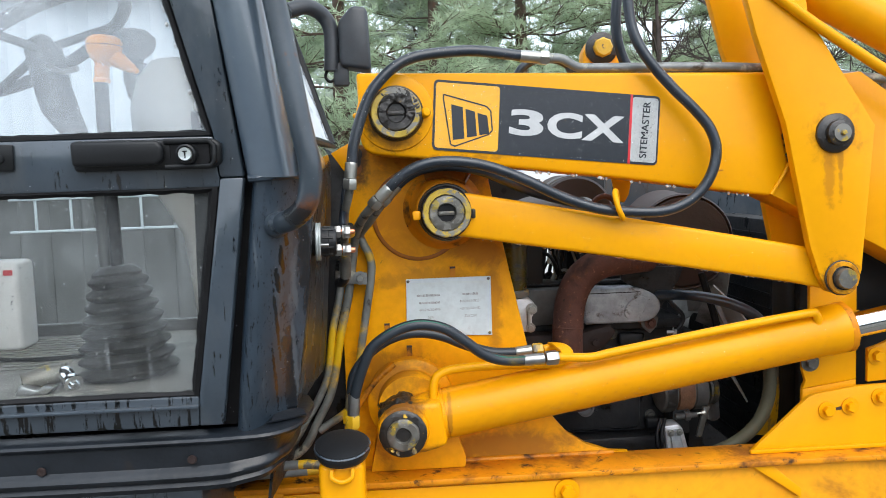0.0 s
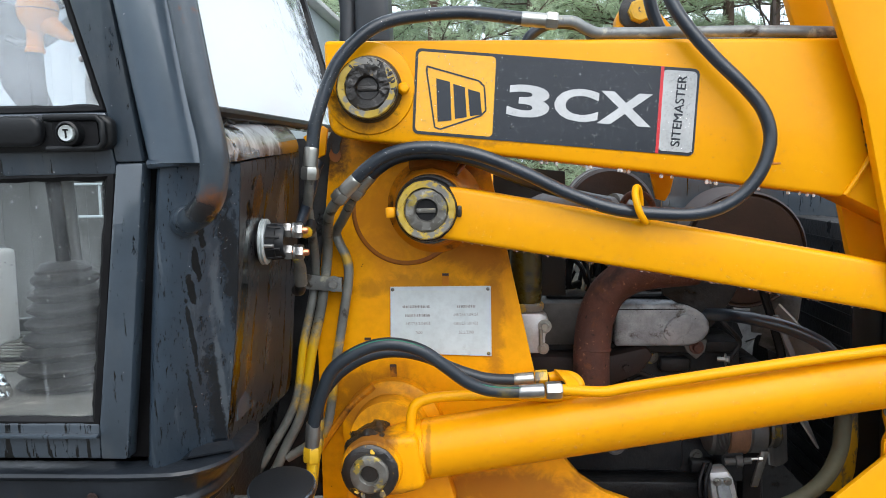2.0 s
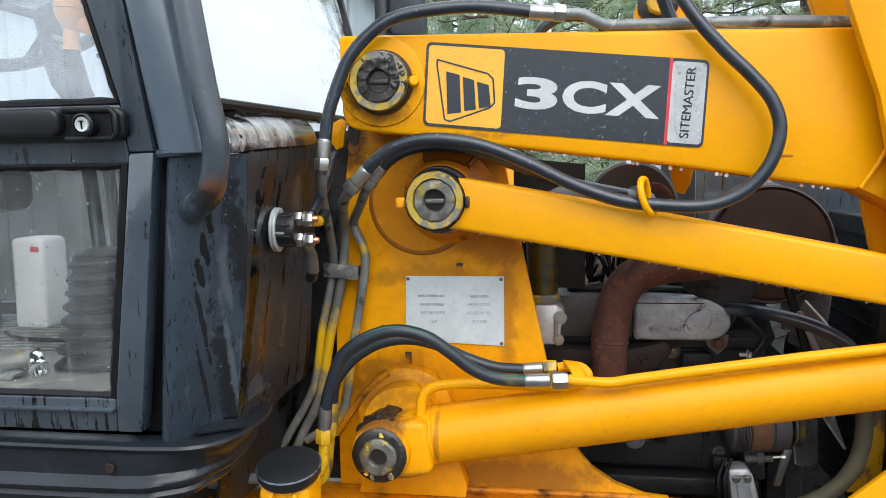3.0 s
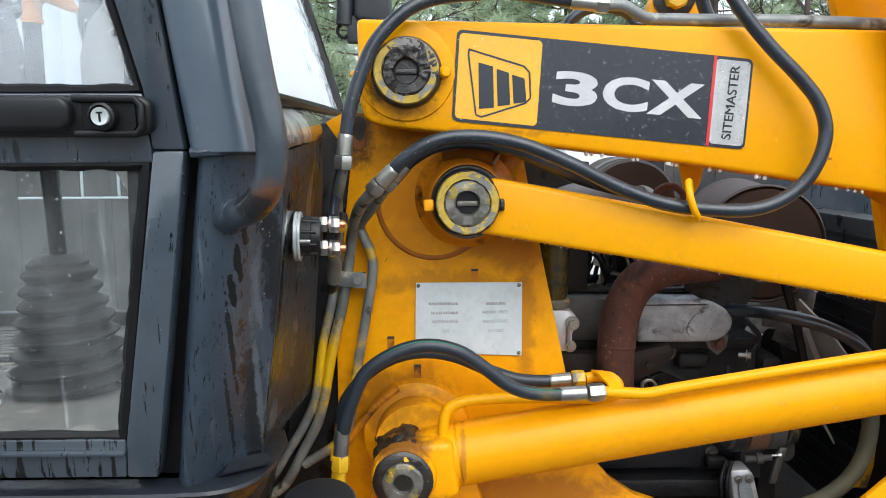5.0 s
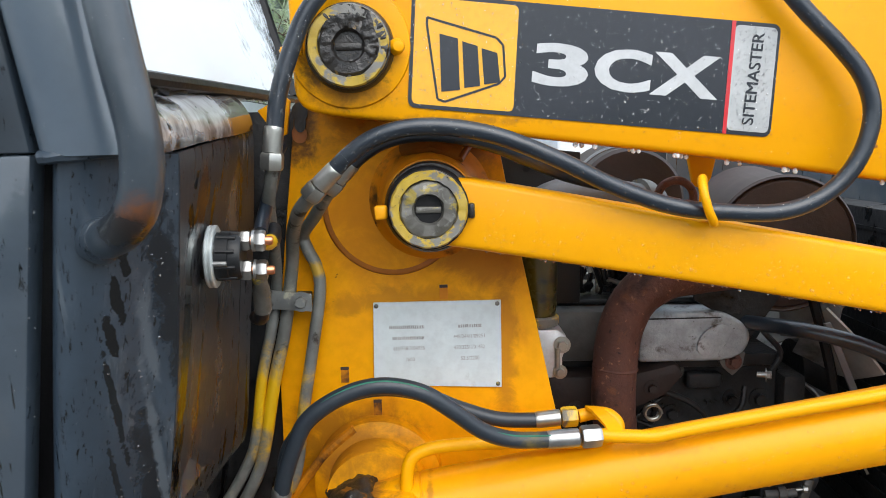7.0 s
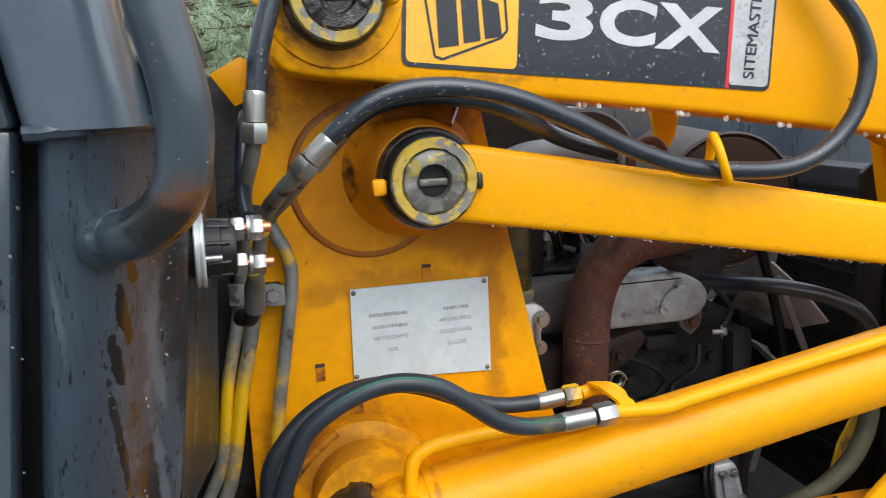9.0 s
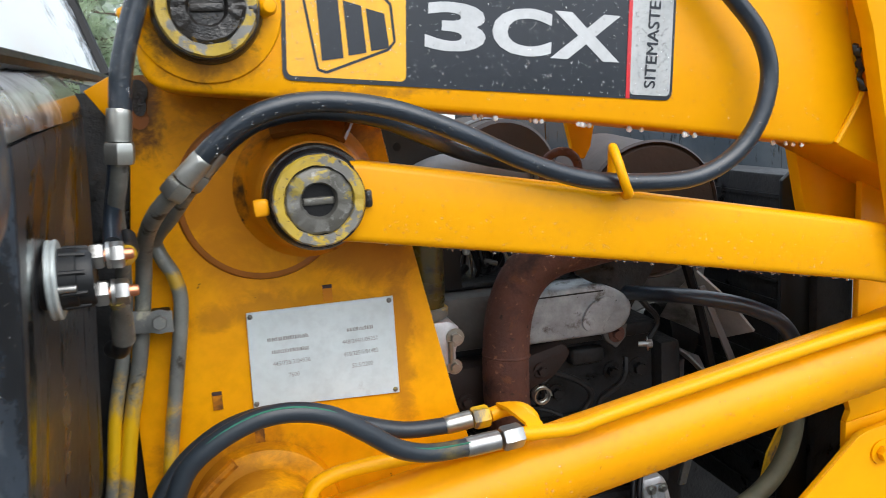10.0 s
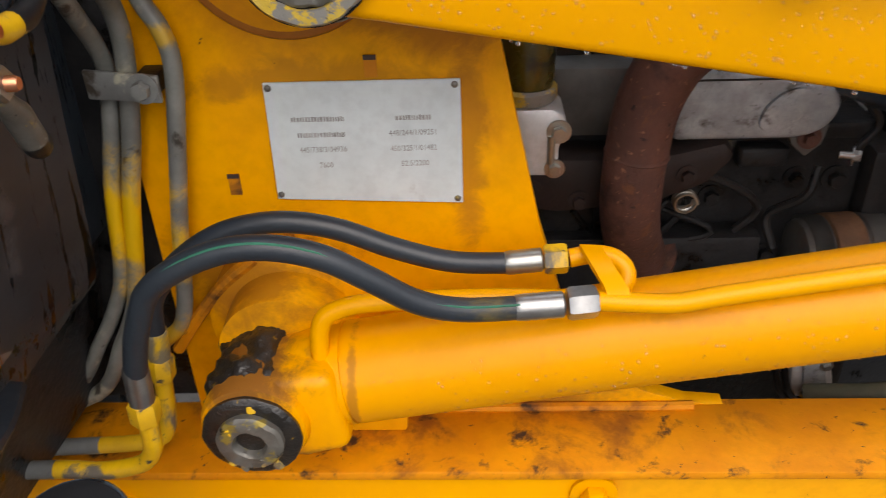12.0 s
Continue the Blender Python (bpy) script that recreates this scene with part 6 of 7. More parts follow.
part("cowl_roll", sheet([spline(c, 4) for c in zip(*roll)], 0.005), cowl_gloss, cab, "wet worn cowl roll with sky sheen in its colour")
part("torn_edge", lump(tube([(-0.245 + 0.0003 * k, 1.28 + 0.018 * k, 1.605 + 0.0014 * k) for k in range(15)], 0.0032, 7), 0.008, 60), rubber, cab, "black torn edge of the sealing strip")
part("cowl_strip", sheet([[(-0.248, 1.25, 1.604), (-0.236, 1.68, 1.616), (-0.232, 2.05, 1.616)], [(-0.252, 1.25, 1.621), (-0.240, 1.68, 1.634), (-0.236, 2.05, 1.634)]], 0.004), cowl_worn, cab)
for y in (1.395, 1.52):
    part("cowl_screw", lathe((-0.2275, y, 1.594), (0.6, 0, 0.8), [(0.009, 0), (0.008, 0.003), (0, 0.004)], 14), pin_steel, cab)
# windscreen, leaning back, with its rubber and the far post
ws = []
for z in (1.622, 1.80, 2.0, 2.2, 2.42):
    dx = -0.35 * (z - 1.60)
    ws.append([(-0.232 + dx - 0.018 * abs(f - 0.62) ** 1.5, 1.245 - 0.1 * (z - 1.6) + (0.80 + 0.5 * (z - 1.6)) * f + 0.05 * (z - 1.6), z + 0.016 * f) for f in [k / 10 for k in range(11)]])
w1 = part("windscreen", sheet(ws, 0.004), screen_glass, cab, "rain-streaked windscreen whitened by a painted sky reflection")
w1.visible_shadow = False
part("screen_rubber", tube([Vector(p) + Vector((0.004, 0, -0.004)) for p in ws[0]], 0.008, 8), rubber, cab, "black windscreen rubber")
part("far_rubber", tube([Vector(r[-1]) for r in ws], 0.012, 8), rubber, cab)
part("far_post", sheet([[Vector(r[-1]) + Vector((-0.045, 0.06, 0)), Vector(r[-1]) + Vector((-0.004, 0.012, 0)), Vector(r[-1]) + Vector((0.006, 0.04, 0)), Vector(r[-1]) + Vector((-0.02, 0.10, 0))] for r in [[(-0.24, 2.04, 1.10)]] + ws], 0.006), cab_black, cab, "black far post")
# floor, far side, rear and roof
part("cab_floor", block(-1.6, -0.315, 1.300, 2.05, 1.165, 1.188, 0.002), cab_floor_mat, cab, "scuffed grey cab floor")
part("far_sill", block(-1.6, -0.26, 2.055, 2.075, 1.10, 1.215, 0.004), cab_trim, cab)
part("far_waist", block(-1.6, -0.26, 2.055, 2.075, 1.560, 1.60, 0.004), cab_trim, cab)
part("far_stile", block(-0.36, -0.26, 2.055, 2.075, 1.2155, 1.5595, 0.004), cab_trim, cab)
fp = part("far_window", block(-1.55, -0.362, 2.062, 2.066, 1.217, 1.559), door_glass, cab, "dusty far side pane")
fp.visible_shadow = False
part("rear_side", block(-1.62, -1.605, 1.26, 2.05, 1.10, 1.56, 0.004), cab_trim, cab)
part("front_inner", prism([(-0.29, 1.19), (-0.262, 1.19), (-0.245, 1.60), (-0.262, 1.60)], 1.36, 2.05, 0.002), cab_black, cab)
part("roof", block(-1.65, -0.34, 1.06, 2.30, 2.46, 2.52, 0.015), cab_black, cab)
part("rear_post", block(-1.62, -1.55, 2.06, 2.12, 1.56, 2.46, 0.006), cab_black, cab)
part("near_rear_post", prism([(-1.62, 1.1), (-1.21, 1.1), (-1.21, 2.46), (-1.62, 2.46)], 1.20, 1.25, 0.006), cab_black, cab)
part("roof_rail", block(-1.2, -0.42, 1.095, 1.125, 2.40, 2.46, 0.006), cab_black, cab)
# sill moulding below the door, rolled edges and rusty screws
bend = spline([(-1.6, 1.243, 0), (-0.90, 1.243, 0), (-0.45, 1.243, 0), (-0.345, 1.243, 0.004), (-0.303, 1.247, 0.007), (-0.277, 1.264, 0.009), (-0.260, 1.293, 0.010), (-0.252, 1.33, 0.012), (-0.250, 1.39, 0.016), (-0.262, 1.44, 0.018)], 8)


def moulding(name, shape, material, label=""):
    """A sill section (outwards, height, how far it draws in round the corner) swept along the bend."""
    rows = []
    for k, p in enumerate(bend):
        d = (bend[min(k + 1, len(bend) - 1)] - bend[max(k - 1, 0)]).normalized()
        out = Vector((d.y, -d.x, 0)).normalized()
        turn = min(1.0, max(0.0, (p.x + 0.36) / 0.09))
        rows.append([Vector((p.x, p.y, 0)) + out * (o - tuck * turn) + Vector((0, 0, h + p.z * (1.6 if h < 1.12 else 0.7) - 0.3 * p.z)) for o, h, tuck in shape])
    return part(name, sheet([list(r) for r in zip(*rows)], 0.004), material, cab, label)


moulding("sill", [(-0.030, 1.163, 0), (-0.004, 1.160, 0), (0.003, 1.157, 0), (0.005, 1.153, 0), (0.002, 1.148, 0), (-0.004, 1.145, 0.002), (-0.005, 1.112, 0.018),
                  (-0.001, 1.107, 0.022), (0.004, 1.103, 0.024), (0.006, 1.098, 0.026), (0.004, 1.092, 0.028), (-0.002, 1.088, 0.03), (0.002, 1.082, 0.032), (-0.002, 1.074, 0.035), (-0.03, 1.068, 0.04)],
         sill_paint, "wet black rolled sill that turns the corner")
part("foot_flap", lump(sheet([[(-0.318, 1.276, 1.163), (-0.300, 1.268, 1.172), (-0.272, 1.288, 1.171), (-0.250, 1.306, 1.170)], [(-0.312, 1.300, 1.167), (-0.298, 1.292, 1.179), (-0.272, 1.312, 1.178), (-0.258, 1.325, 1.174)]], 0.003), 0.002, 70), sill_paint, cab, "lifted torn edge of the post's foot")
part("door_jamb", prism([(-0.285, 1.66), (-0.400, 1.66), (-0.410, 1.165), (-0.330, 1.165)], 1.285, 1.30, 0.001), rubber, cab, "dark jamb behind the door gap")
part("upper_jamb", leaning(prism([(-0.285, 1.601), (-0.350, 1.601), (-0.50, 2.40), (-0.39, 2.40)], 0.055, 0.07, 0.001)), rubber, cab)
for x, z in ((-0.420, 1.124), (-0.648, 1.117), (-0.90, 1.112)):
    part("screw", leaning(lathe((x, -0.004, z), (0, -1, 0), [(0.0075, 0), (0.0068, 0.002), (0.003, 0.0022), (0, 0.001)], 16)), manifold_rust, cab, "rusty screw")
part("inner_skirt", prism([(-0.60, 0.955), (-0.206, 0.9645), (-0.206, 1.30), (-0.172, 1.60), (-0.250, 1.60), (-0.285, 1.19), (-0.60, 1.16)], 1.645, 1.655, 0.001), engine_black, cab, "oily black inner panel")
part("lower_bulkhead", sheet([[(-0.33, 1.37, 1.00), (-0.315, 1.64, 1.00)], [(-0.315, 1.365, 1.10), (-0.290, 1.64, 1.12)], [(-0.300, 1.355, 1.172), (-0.270, 1.64, 1.225)]], 0.005), engine_black, cab, "oily black lower bulkhead")
part("body_skirt", block(-1.6, -0.42, 1.30, 2.0, 0.55, 1.0795, 0.01), cab_black, cab)
part("cab_mount", block(-1.2, -0.7, 1.45, 1.85, 0.0, 0.55, 0.01), engine_black, cab)

# grab rail
gr = thing("grab_rail", (-0.22, 1.165, 1.5), "black tubular grab rail welded to the cab post", "grab rail")
gline = spline([(-0.345, 1.13, 2.36), (-0.300, 1.145, 2.10), (-0.262, 1.158, 1.88), (-0.241, 1.163, 1.76), (-0.2215, 1.165, 1.635), (-0.2105, 1.166, 1.575), (-0.210, 1.168, 1.545), (-0.2165, 1.172, 1.517), (-0.231, 1.183, 1.499), (-0.250, 1.201, 1.489), (-0.268, 1.225, 1.484)], 6)
part("rail_tube", tube(gline, 0.0165, 22), rail_paint, gr)
part("foot_weld", lump(lathe((-0.258, 1.211, 1.487), (-0.55, 0.72, -0.15), [(0.0168, 0), (0.0185, 0.010), (0.0200, 0.017), (0.019, 0.022)], 22), 0.0014, 90), cab_black, gr)

# ---- door ----
door = thing("cab_door", (-0.75, 1.22, 1.17), "closed black cab door with two dusty windows", "door")


def door_part(name, pts, y0, y1, material, label="", bevel=0.004, parent=None):
    return part(name, leaning(prism(pts, y0, y1, bevel, 2)), material, parent or door, label)


door_part("front_stile_upper", [(-0.3105, 1.556), (-0.345, 1.556), (-0.350, 1.617), (-0.3945, 1.80), (-0.545, 2.40), (-0.420, 2.40), (-0.3375, 1.80)], 0, 0.028, cab_black)
door_part("front_stile_lower", [(-0.3105, 1.5555), (-0.345, 1.5555), (-0.402, 1.226), (-0.405, 1.176), (-0.369, 1.176)], 0, 0.028, cab_black)
door_part("waist_rail", [(-1.18, 1.542), (-0.3455, 1.542), (-0.3455, 1.555), (-0.3505, 1.616), (-1.18, 1.620)], 0.001, 0.027, cab_black)
door_part("bottom_rail", [(-1.18, 1.176), (-0.4055, 1.176), (-0.4025, 1.225), (-1.18, 1.225)], 0.001, 0.027, drip_paint, "streaked bottom rail")
door_part("rear_stile", [(-1.205, 1.176), (-1.181, 1.176), (-1.181, 2.40), (-1.205, 2.40)], 0, 0.028, cab_black)
door_part("head_rail", [(-1.18, 2.36), (-0.536, 2.36), (-0.545, 2.40), (-1.18, 2.40)], 0.001, 0.027, cab_black)
door_part("rain_ledge", [(-1.18, 1.207), (-0.403, 1.207), (-0.401, 1.212), (-1.18, 1.212)], -0.010, 0.0005, cab_black, "thin drip ledge", 0.0015)
g1 = door_part("upper_window", [(-1.178, 1.612), (-0.352, 1.612), (-0.397, 1.80), (-0.538, 2.37), (-1.178, 2.37)], 0.016, 0.020, fogged_glass, "fogged upper pane with raindrops", 0)
g2 = door_part("lower_window", [(-1.178, 1.546), (-0.346, 1.546), (-0.402, 1.222), (-1.178, 1.222)], 0.016, 0.020, door_glass, "dusty lower pane with raindrops", 0)
g1.visible_shadow = g2.visible_shadow = False


def gasket(pts, r, name="gasket"):
    line = [Vector(p) for p in pts]
    fine = []
    for a, b in zip(line, line[1:]):
        k = max(2, int((b - a).length / 0.012))
        fine += [a.lerp(b, j / k) for j in range(k)]
    fine.append(line[-1])
    rnd = random.Random(len(fine))
    return part(name, leaning(tube(fine, [r * rnd.uniform(0.85, 1.15) for _ in fine], 7)), rubber, door, "rough black sealant")


gasket([(-1.178, 0.010, 1.620), (-0.356, 0.010, 1.620), (-0.400, 0.010, 1.80), (-0.545, 0.010, 2.37)], 0.006)
gasket([(-1.178, 0.011, 1.5425), (-0.354, 0.011, 1.5425), (-0.4075, 0.011, 1.224), (-1.178, 0.011, 1.224)], 0.0085)
gb = bmesh.new()
rnd = random.Random(12)
for k in range(34):
    f = (k + rnd.uniform(-.3, .3)) / 34
    p = Vector((-0.3705 - 0.183 * f + rnd.uniform(-.002, .002), 0.0150, 1.64 + 0.75 * f))
    d = Vector((-0.237, 0, 0.971)) * rnd.uniform(0.002, 0.010)
    w = rnd.uniform(0.0012, 0.0030)
    tube([p - d, p - d * 0.4 + Vector((rnd.uniform(-.0008, .0008), 0, 0)), p + d * 0.5, p + d], [w * 0.4, w, w * rnd.uniform(.6, 1.1), w * 0.3], 7, gb)
part("old_sealant", leaning(gb), decal_white, door, "white blobs of old sealant")

# handle with its lock
hd = leaning(prism([(-0.545, 1.570), (-0.348, 1.570), (-0.338, 1.577), (-0.336, 1.604), (-0.346, 1.612), (-0.540, 1.614), (-0.548, 1.606)], -0.016, 0.0005, 0.006, 3))
grip_base = part("door_handle", hd, plastic, door, "black moulded door handle")
part("grip", leaning(prism([(-0.541, 1.577), (-0.425, 1.576), (-0.416, 1.583), (-0.414, 1.602), (-0.422, 1.611), (-0.541, 1.612)], -0.034, -0.0165, 0.007, 3)), plastic, grip_base)
part("lock_recess", leaning(prism([(-0.408, 1.577), (-0.356, 1.576), (-0.352, 1.580), (-0.352, 1.603), (-0.357, 1.606), (-0.408, 1.607)], -0.0185, -0.0165, 0.0008, 1)), rubber, grip_base, "dark recess")
part("handle_rim", leaning(tube([(-0.415, -0.020, 1.609), (-0.352, -0.020, 1.608), (-0.346, -0.020, 1.602), (-0.346, -0.020, 1.580), (-0.352, -0.020, 1.573), (-0.415, -0.020, 1.573)], 0.0042, 10)), plastic, grip_base)
part("lock_collar", leaning(lathe((-0.383, -0.018, 1.590), (0, -1, 0), [(0.0145, 0), (0.014, 0.014), (0.0115, 0.016), (0.011, 0.010)], 28)), plastic, grip_base)
part("lock_barrel", leaning(lathe((-0.384, -0.026, 1.590), (0, -1, 0), [(0.0096, 0), (0.0096, 0.006), (0.0086, 0.0074), (0.0060, 0.0066), (0, 0.0066)], 28)), ring_zinc, grip_base, "chrome lock barrel")
part("keyhole", leaning(prism([(-0.3850, 1.5845), (-0.3830, 1.5845), (-0.3830, 1.5930), (-0.3808, 1.5930), (-0.3808, 1.5948), (-0.3872, 1.5948), (-0.3872, 1.5930), (-0.3850, 1.5930)], -0.0336, -0.0322, 0.0002, 1)), rubber, grip_base)
hg = door_part("hinge_plate", [(-0.70, 1.575), (-0.632, 1.575), (-0.630, 1.612), (-0.70, 1.614)], -0.006, 0.0008, plastic, "black plate with a screw", 0.002)
part("screw", leaning(lathe((-0.648, -0.0062, 1.592), (0, -1, 0), [(0.006, 0), (0.005, 0.003), (0, 0.0035)], 14)), plastic, hg)

# ---- inside the cab ----
lv = thing("gear_lever", (-0.63, 1.58, 1.19), "orange-headed gear lever in a grey rubber bellows boot", "gear lever")
prof = []
for k in range(8):
    w, z = 0.094 - 0.0056 * k, 0.0245 * k
    prof += [(w * 0.80, z), (w * 0.965, z + 0.0085), (w, z + 0.0115), (w, z + 0.0150), (w * 0.96, z + 0.0175), (w * 0.80, z + 0.0225)]
prof += [(0.045, 0.200), (0.03, 0.212), (0.0, 0.214)]
part("bellows", lump(lump(lathe((-0.615, 1.58, 1.188), (-0.06, 0, 1), prof, 44), 0.006, 9), 0.0022, 40), boot_rubber, lv, "ribbed rubber boot")
part("head", lathe((-0.593, 1.486, 1.762), (0.06, 0, 1), [(0.011, 0), (0.015, 0.005), (0.024, 0.014), (0.029, 0.025), (0.0305, 0.040), (0.028, 0.047), (0.019, 0.052), (0.0, 0.054)], 32), orange_plastic, lv, "orange moulded head")
part("head_seam", lathe((-0.591, 1.486, 1.796), (0.06, 0, 1), [(0.0298, 0), (0.0308, 0.0008), (0.0298, 0.0016)], 32), rubber, lv)
part("neck", lathe((-0.599, 1.486, 1.733), (0.06, 0, 1), [(0.0145, 0), (0.0145, 0.006), (0.0125, 0.008), (0.0125, 0.036)], 20), orange_plastic, lv)
part("spout", tube([(-0.590, 1.486, 1.786), (-0.566, 1.484, 1.770), (-0.546, 1.482, 1.757), (-0.534, 1.481, 1.749)], [0.018, 0.014, 0.009, 0.004], 14), orange_plastic, lv)
part("stem", tube(spline([(-0.624, 1.575, 1.39), (-0.618, 1.548, 1.52), (-0.609, 1.510, 1.64), (-0.600, 1.486, 1.736)], 5), 0.0120, 16), rubber, lv)
sw = thing("steering_wheel", (-0.80, 1.72, 1.72), "black steering wheel on its grey column", "steering wheel")
part("rim", tube([(-0.80 + 0.19 * math.cos(a) * 0.85, 1.74 + 0.19 * math.sin(a), 1.85 + 0.19 * math.cos(a) * 0.5) for a in [k * math.pi / 18 for k in range(37)]], 0.014, 12, caps=False), cab_trim, sw)
for a in (0.9, 2.6, 4.6):
    part("spoke", tube([(-0.80, 1.74, 1.835), (-0.80 + 0.185 * math.cos(a) * 0.85, 1.74 + 0.185 * math.sin(a), 1.85 + 0.185 * math.cos(a) * 0.5)], 0.009, 8), cab_trim, sw)
part("column", tube(spline([(-0.80, 1.74, 1.84), (-0.775, 1.74, 1.72), (-0.728, 1.77, 1.60), (-0.723, 1.79, 1.40), (-0.72, 1.80, 1.189)], 4), [0.036] * 5 + [0.030, 0.024, 0.018] + [0.012] * 9, 16), cab_trim, sw)
part("hub", lathe((-0.80, 1.74, 1.83), (-0.5, 0, 0.86), [(0.03, 0), (0.03, 0.02), (0.022, 0.03), (0, 0.032)], 20), cab_trim, sw)
part("column_lever", tube(spline([(-0.775, 1.70, 1.795), (-0.745, 1.69, 1.784), (-0.711, 1.68, 1.788)], 5), 0.006, 10), bright_zinc, sw, "bright metal column lever")
co = thing("column_cowl", (-0.46, 1.75, 1.5), "beige rounded steering column cowl", "cowl")
cb = lathe((-0.518, 1.66, 1.69), (-0.10, 0, 1), [(0.020, -0.505), (0.024, -0.24), (0.070, -0.13), (0.088, -0.04), (0.084, 0.02), (0.064, 0.075), (0.034, 0.106), (0, 0.112)], 36)
part("shell", cb, beige_plastic, co)
po = thing("instrument_pod", (-0.606, 1.72, 1.75), "dark grey rounded instrument pod", "instrument pod")
part("pod", lathe((-0.606, 1.71, 1.842), (0.10, 0, 1), [(0.016, -0.050), (0.020, -0.032), (0.034, -0.022), (0.042, -0.004), (0.040, 0.012), (0.024, 0.024), (0, 0.027)], 32), cab_trim, po)
part("bowl", lathe((-0.602, 1.71, 1.775), (0.10, 0, 1), [(0.012, -0.055), (0.018, -0.045), (0.028, -0.012), (0.030, 0.006), (0.026, 0.020), (0.012, 0.026)], 28), cab_trim, po)
part("stalk", tube([(-0.603, 1.71, 1.735), (-0.585, 1.70, 1.68), (-0.560, 1.68, 1.60)], 0.011, 12), cab_trim, po)
for k in range(13):
    part("floor_rib", block(-1.5, -0.78, 1.66 + 0.028 * k, 1.672 + 0.028 * k, 1.1882, 1.192, 0.0015, 1), cab_floor_mat, cab)
st = thing("operator_seat", (-1.15, 1.75, 1.19), "dark vinyl operator's seat", "seat")
part("cushion", block(-1.42, -1.03, 1.55, 1.98, 1.45, 1.56, 0.03, 3), plastic, st)
part("backrest", prism([(-1.40, 1.55), (-1.28, 1.55), (-1.36, 2.10), (-1.46, 2.10)], 1.57, 1.96, 0.03, 3), plastic, st)
part("pedestal", block(-1.34, -1.08, 1.62, 1.90, 1.188, 1.449, 0.01), cab_trim, st)
wb2 = thing("white_container", (-0.93, 1.90, 1.19), "white plastic container with faint red print", "container")
part("bottle", block(-1.022, -0.942, 1.86, 1.95, 1.189, 1.393, 0.012, 3), white_plastic, wb2)
part("print_mark", block(-0.972, -0.952, 1.858, 1.8597, 1.362, 1.374), decal_red, wb2, "faint red mark")
cab_tool = thing("loose_tools", (-0.72, 1.50, 1.19), "loose chrome socket tools on the cab floor", "tools")
part("valve_body", lump(tube([(-0.770, 1.47, 1.207), (-0.730, 1.49, 1.212), (-0.702, 1.50, 1.216)], [0.017, 0.02, 0.016], 14), 0.004, 50), pin_steel, cab_tool)
part("socket", lathe((-0.706, 1.492, 1.218), (0.5, -0.5, -0.30), [(0.012, 0), (0.016, 0.008), (0.014, 0.03), (0.017, 0.034), (0.017, 0.044), (0.011, 0.045), (0.010, 0.03), (0, 0.03)], 24), chrome, cab_tool)
part("spanner", lump(prism([(-0.77, 1.189), (-0.715, 1.189), (-0.705, 1.200), (-0.725, 1.203), (-0.735, 1.197), (-0.76, 1.207)], 1.44, 1.47, 0.003), 0.003, 60), bright_zinc, cab_tool)
hose("floor_cable", [(-1.0, 1.80, 1.194), (-0.92, 1.74, 1.194), (-0.82, 1.72, 1.197), (-0.77, 1.76, 1.194), (-0.80, 1.82, 1.194)], 0.005, "thin cable lying on the cab floor", rubber, category="cable")

# ---- mirror on the far post ----
mi = thing("wing_mirror", (-0.25, 2.2, 1.9), "black wing mirror on a bent tube arm", "mirror")
part("arm", tube(spline([(-0.345, 2.13, 1.985), (-0.300, 2.16, 2.000), (-0.262, 2.19, 1.985), (-0.243, 2.20, 1.945), (-0.243, 2.20, 1.875), (-0.246, 2.20, 1.84)], 6), 0.020, 14), mirror_shell, mi)
part("housing", prism([(-0.222, 1.850), (-0.140, 1.835), (-0.145, 2.000), (-0.185, 2.005), (-0.222, 1.965)], 2.17, 2.26, 0.012, 3), mirror_shell, mi)
part("ball_joint", block(-0.24, -0.20, 2.19, 2.22, 1.80, 1.86, 0.005), mirror_shell, mi)
part("wire", tube(spline([(-0.248, 2.20, 1.855), (-0.262, 2.20, 1.828), (-0.250, 2.20, 1.812), (-0.232, 2.20, 1.825), (-0.23, 2.20, 1.85)], 5), 0.004, 8), rubber, mi)

# ---- battery isolator on the bulkhead ----
iso = thing("battery_isolator", (-0.22, 1.375, 1.45), "battery isolator switch with a bright ring and two cable studs", "switch")
ax = Vector((0.995, 0.06, -0.02)).normalized()
c0 = Vector((-0.226, 1.405, 1.4425))
part("base", lathe(c0 - ax * 0.022, ax, [(0.024, -0.012), (0.024, 0.020)], 32), rubber, iso)
part("clamp_ring", lathe(c0, ax, [(0.026, -0.0042), (0.0320, -0.0042), (0.0332, -0.003), (0.0332, -0.0012), (0.0320, -0.0004), (0.0320, 0.0010), (0.0332, 0.0018), (0.0332, 0.0036), (0.0320, 0.0048), (0.026, 0.0048)], 44, closed=True), ring_zinc, iso, "pale zinc clamp ring")
part("body", lathe(c0 + ax * 0.010, ax, [(0.0255, -0.006), (0.0255, 0.008), (0.0240, 0.009), (0.0240, 0.018), (0.0225, 0.021), (0.01, 0.0215)], 32), plastic, iso, "glossy black switch body")
for k in range(9):
    u = Vector((0, math.cos(0.7 * k), math.sin(0.7 * k)))
    part("body_rib", tube([c0 + ax * 0.008 + u * 0.0252, c0 + ax * 0.027 + u * 0.0240], 0.0022, 8), plastic, iso)
part("centre_screw", lathe(c0 + ax * 0.008 + Vector((0.0, -0.026, -0.004)), ax, [(0.003, -0.010), (0.003, 0.012)], 10), bright_zinc, iso)
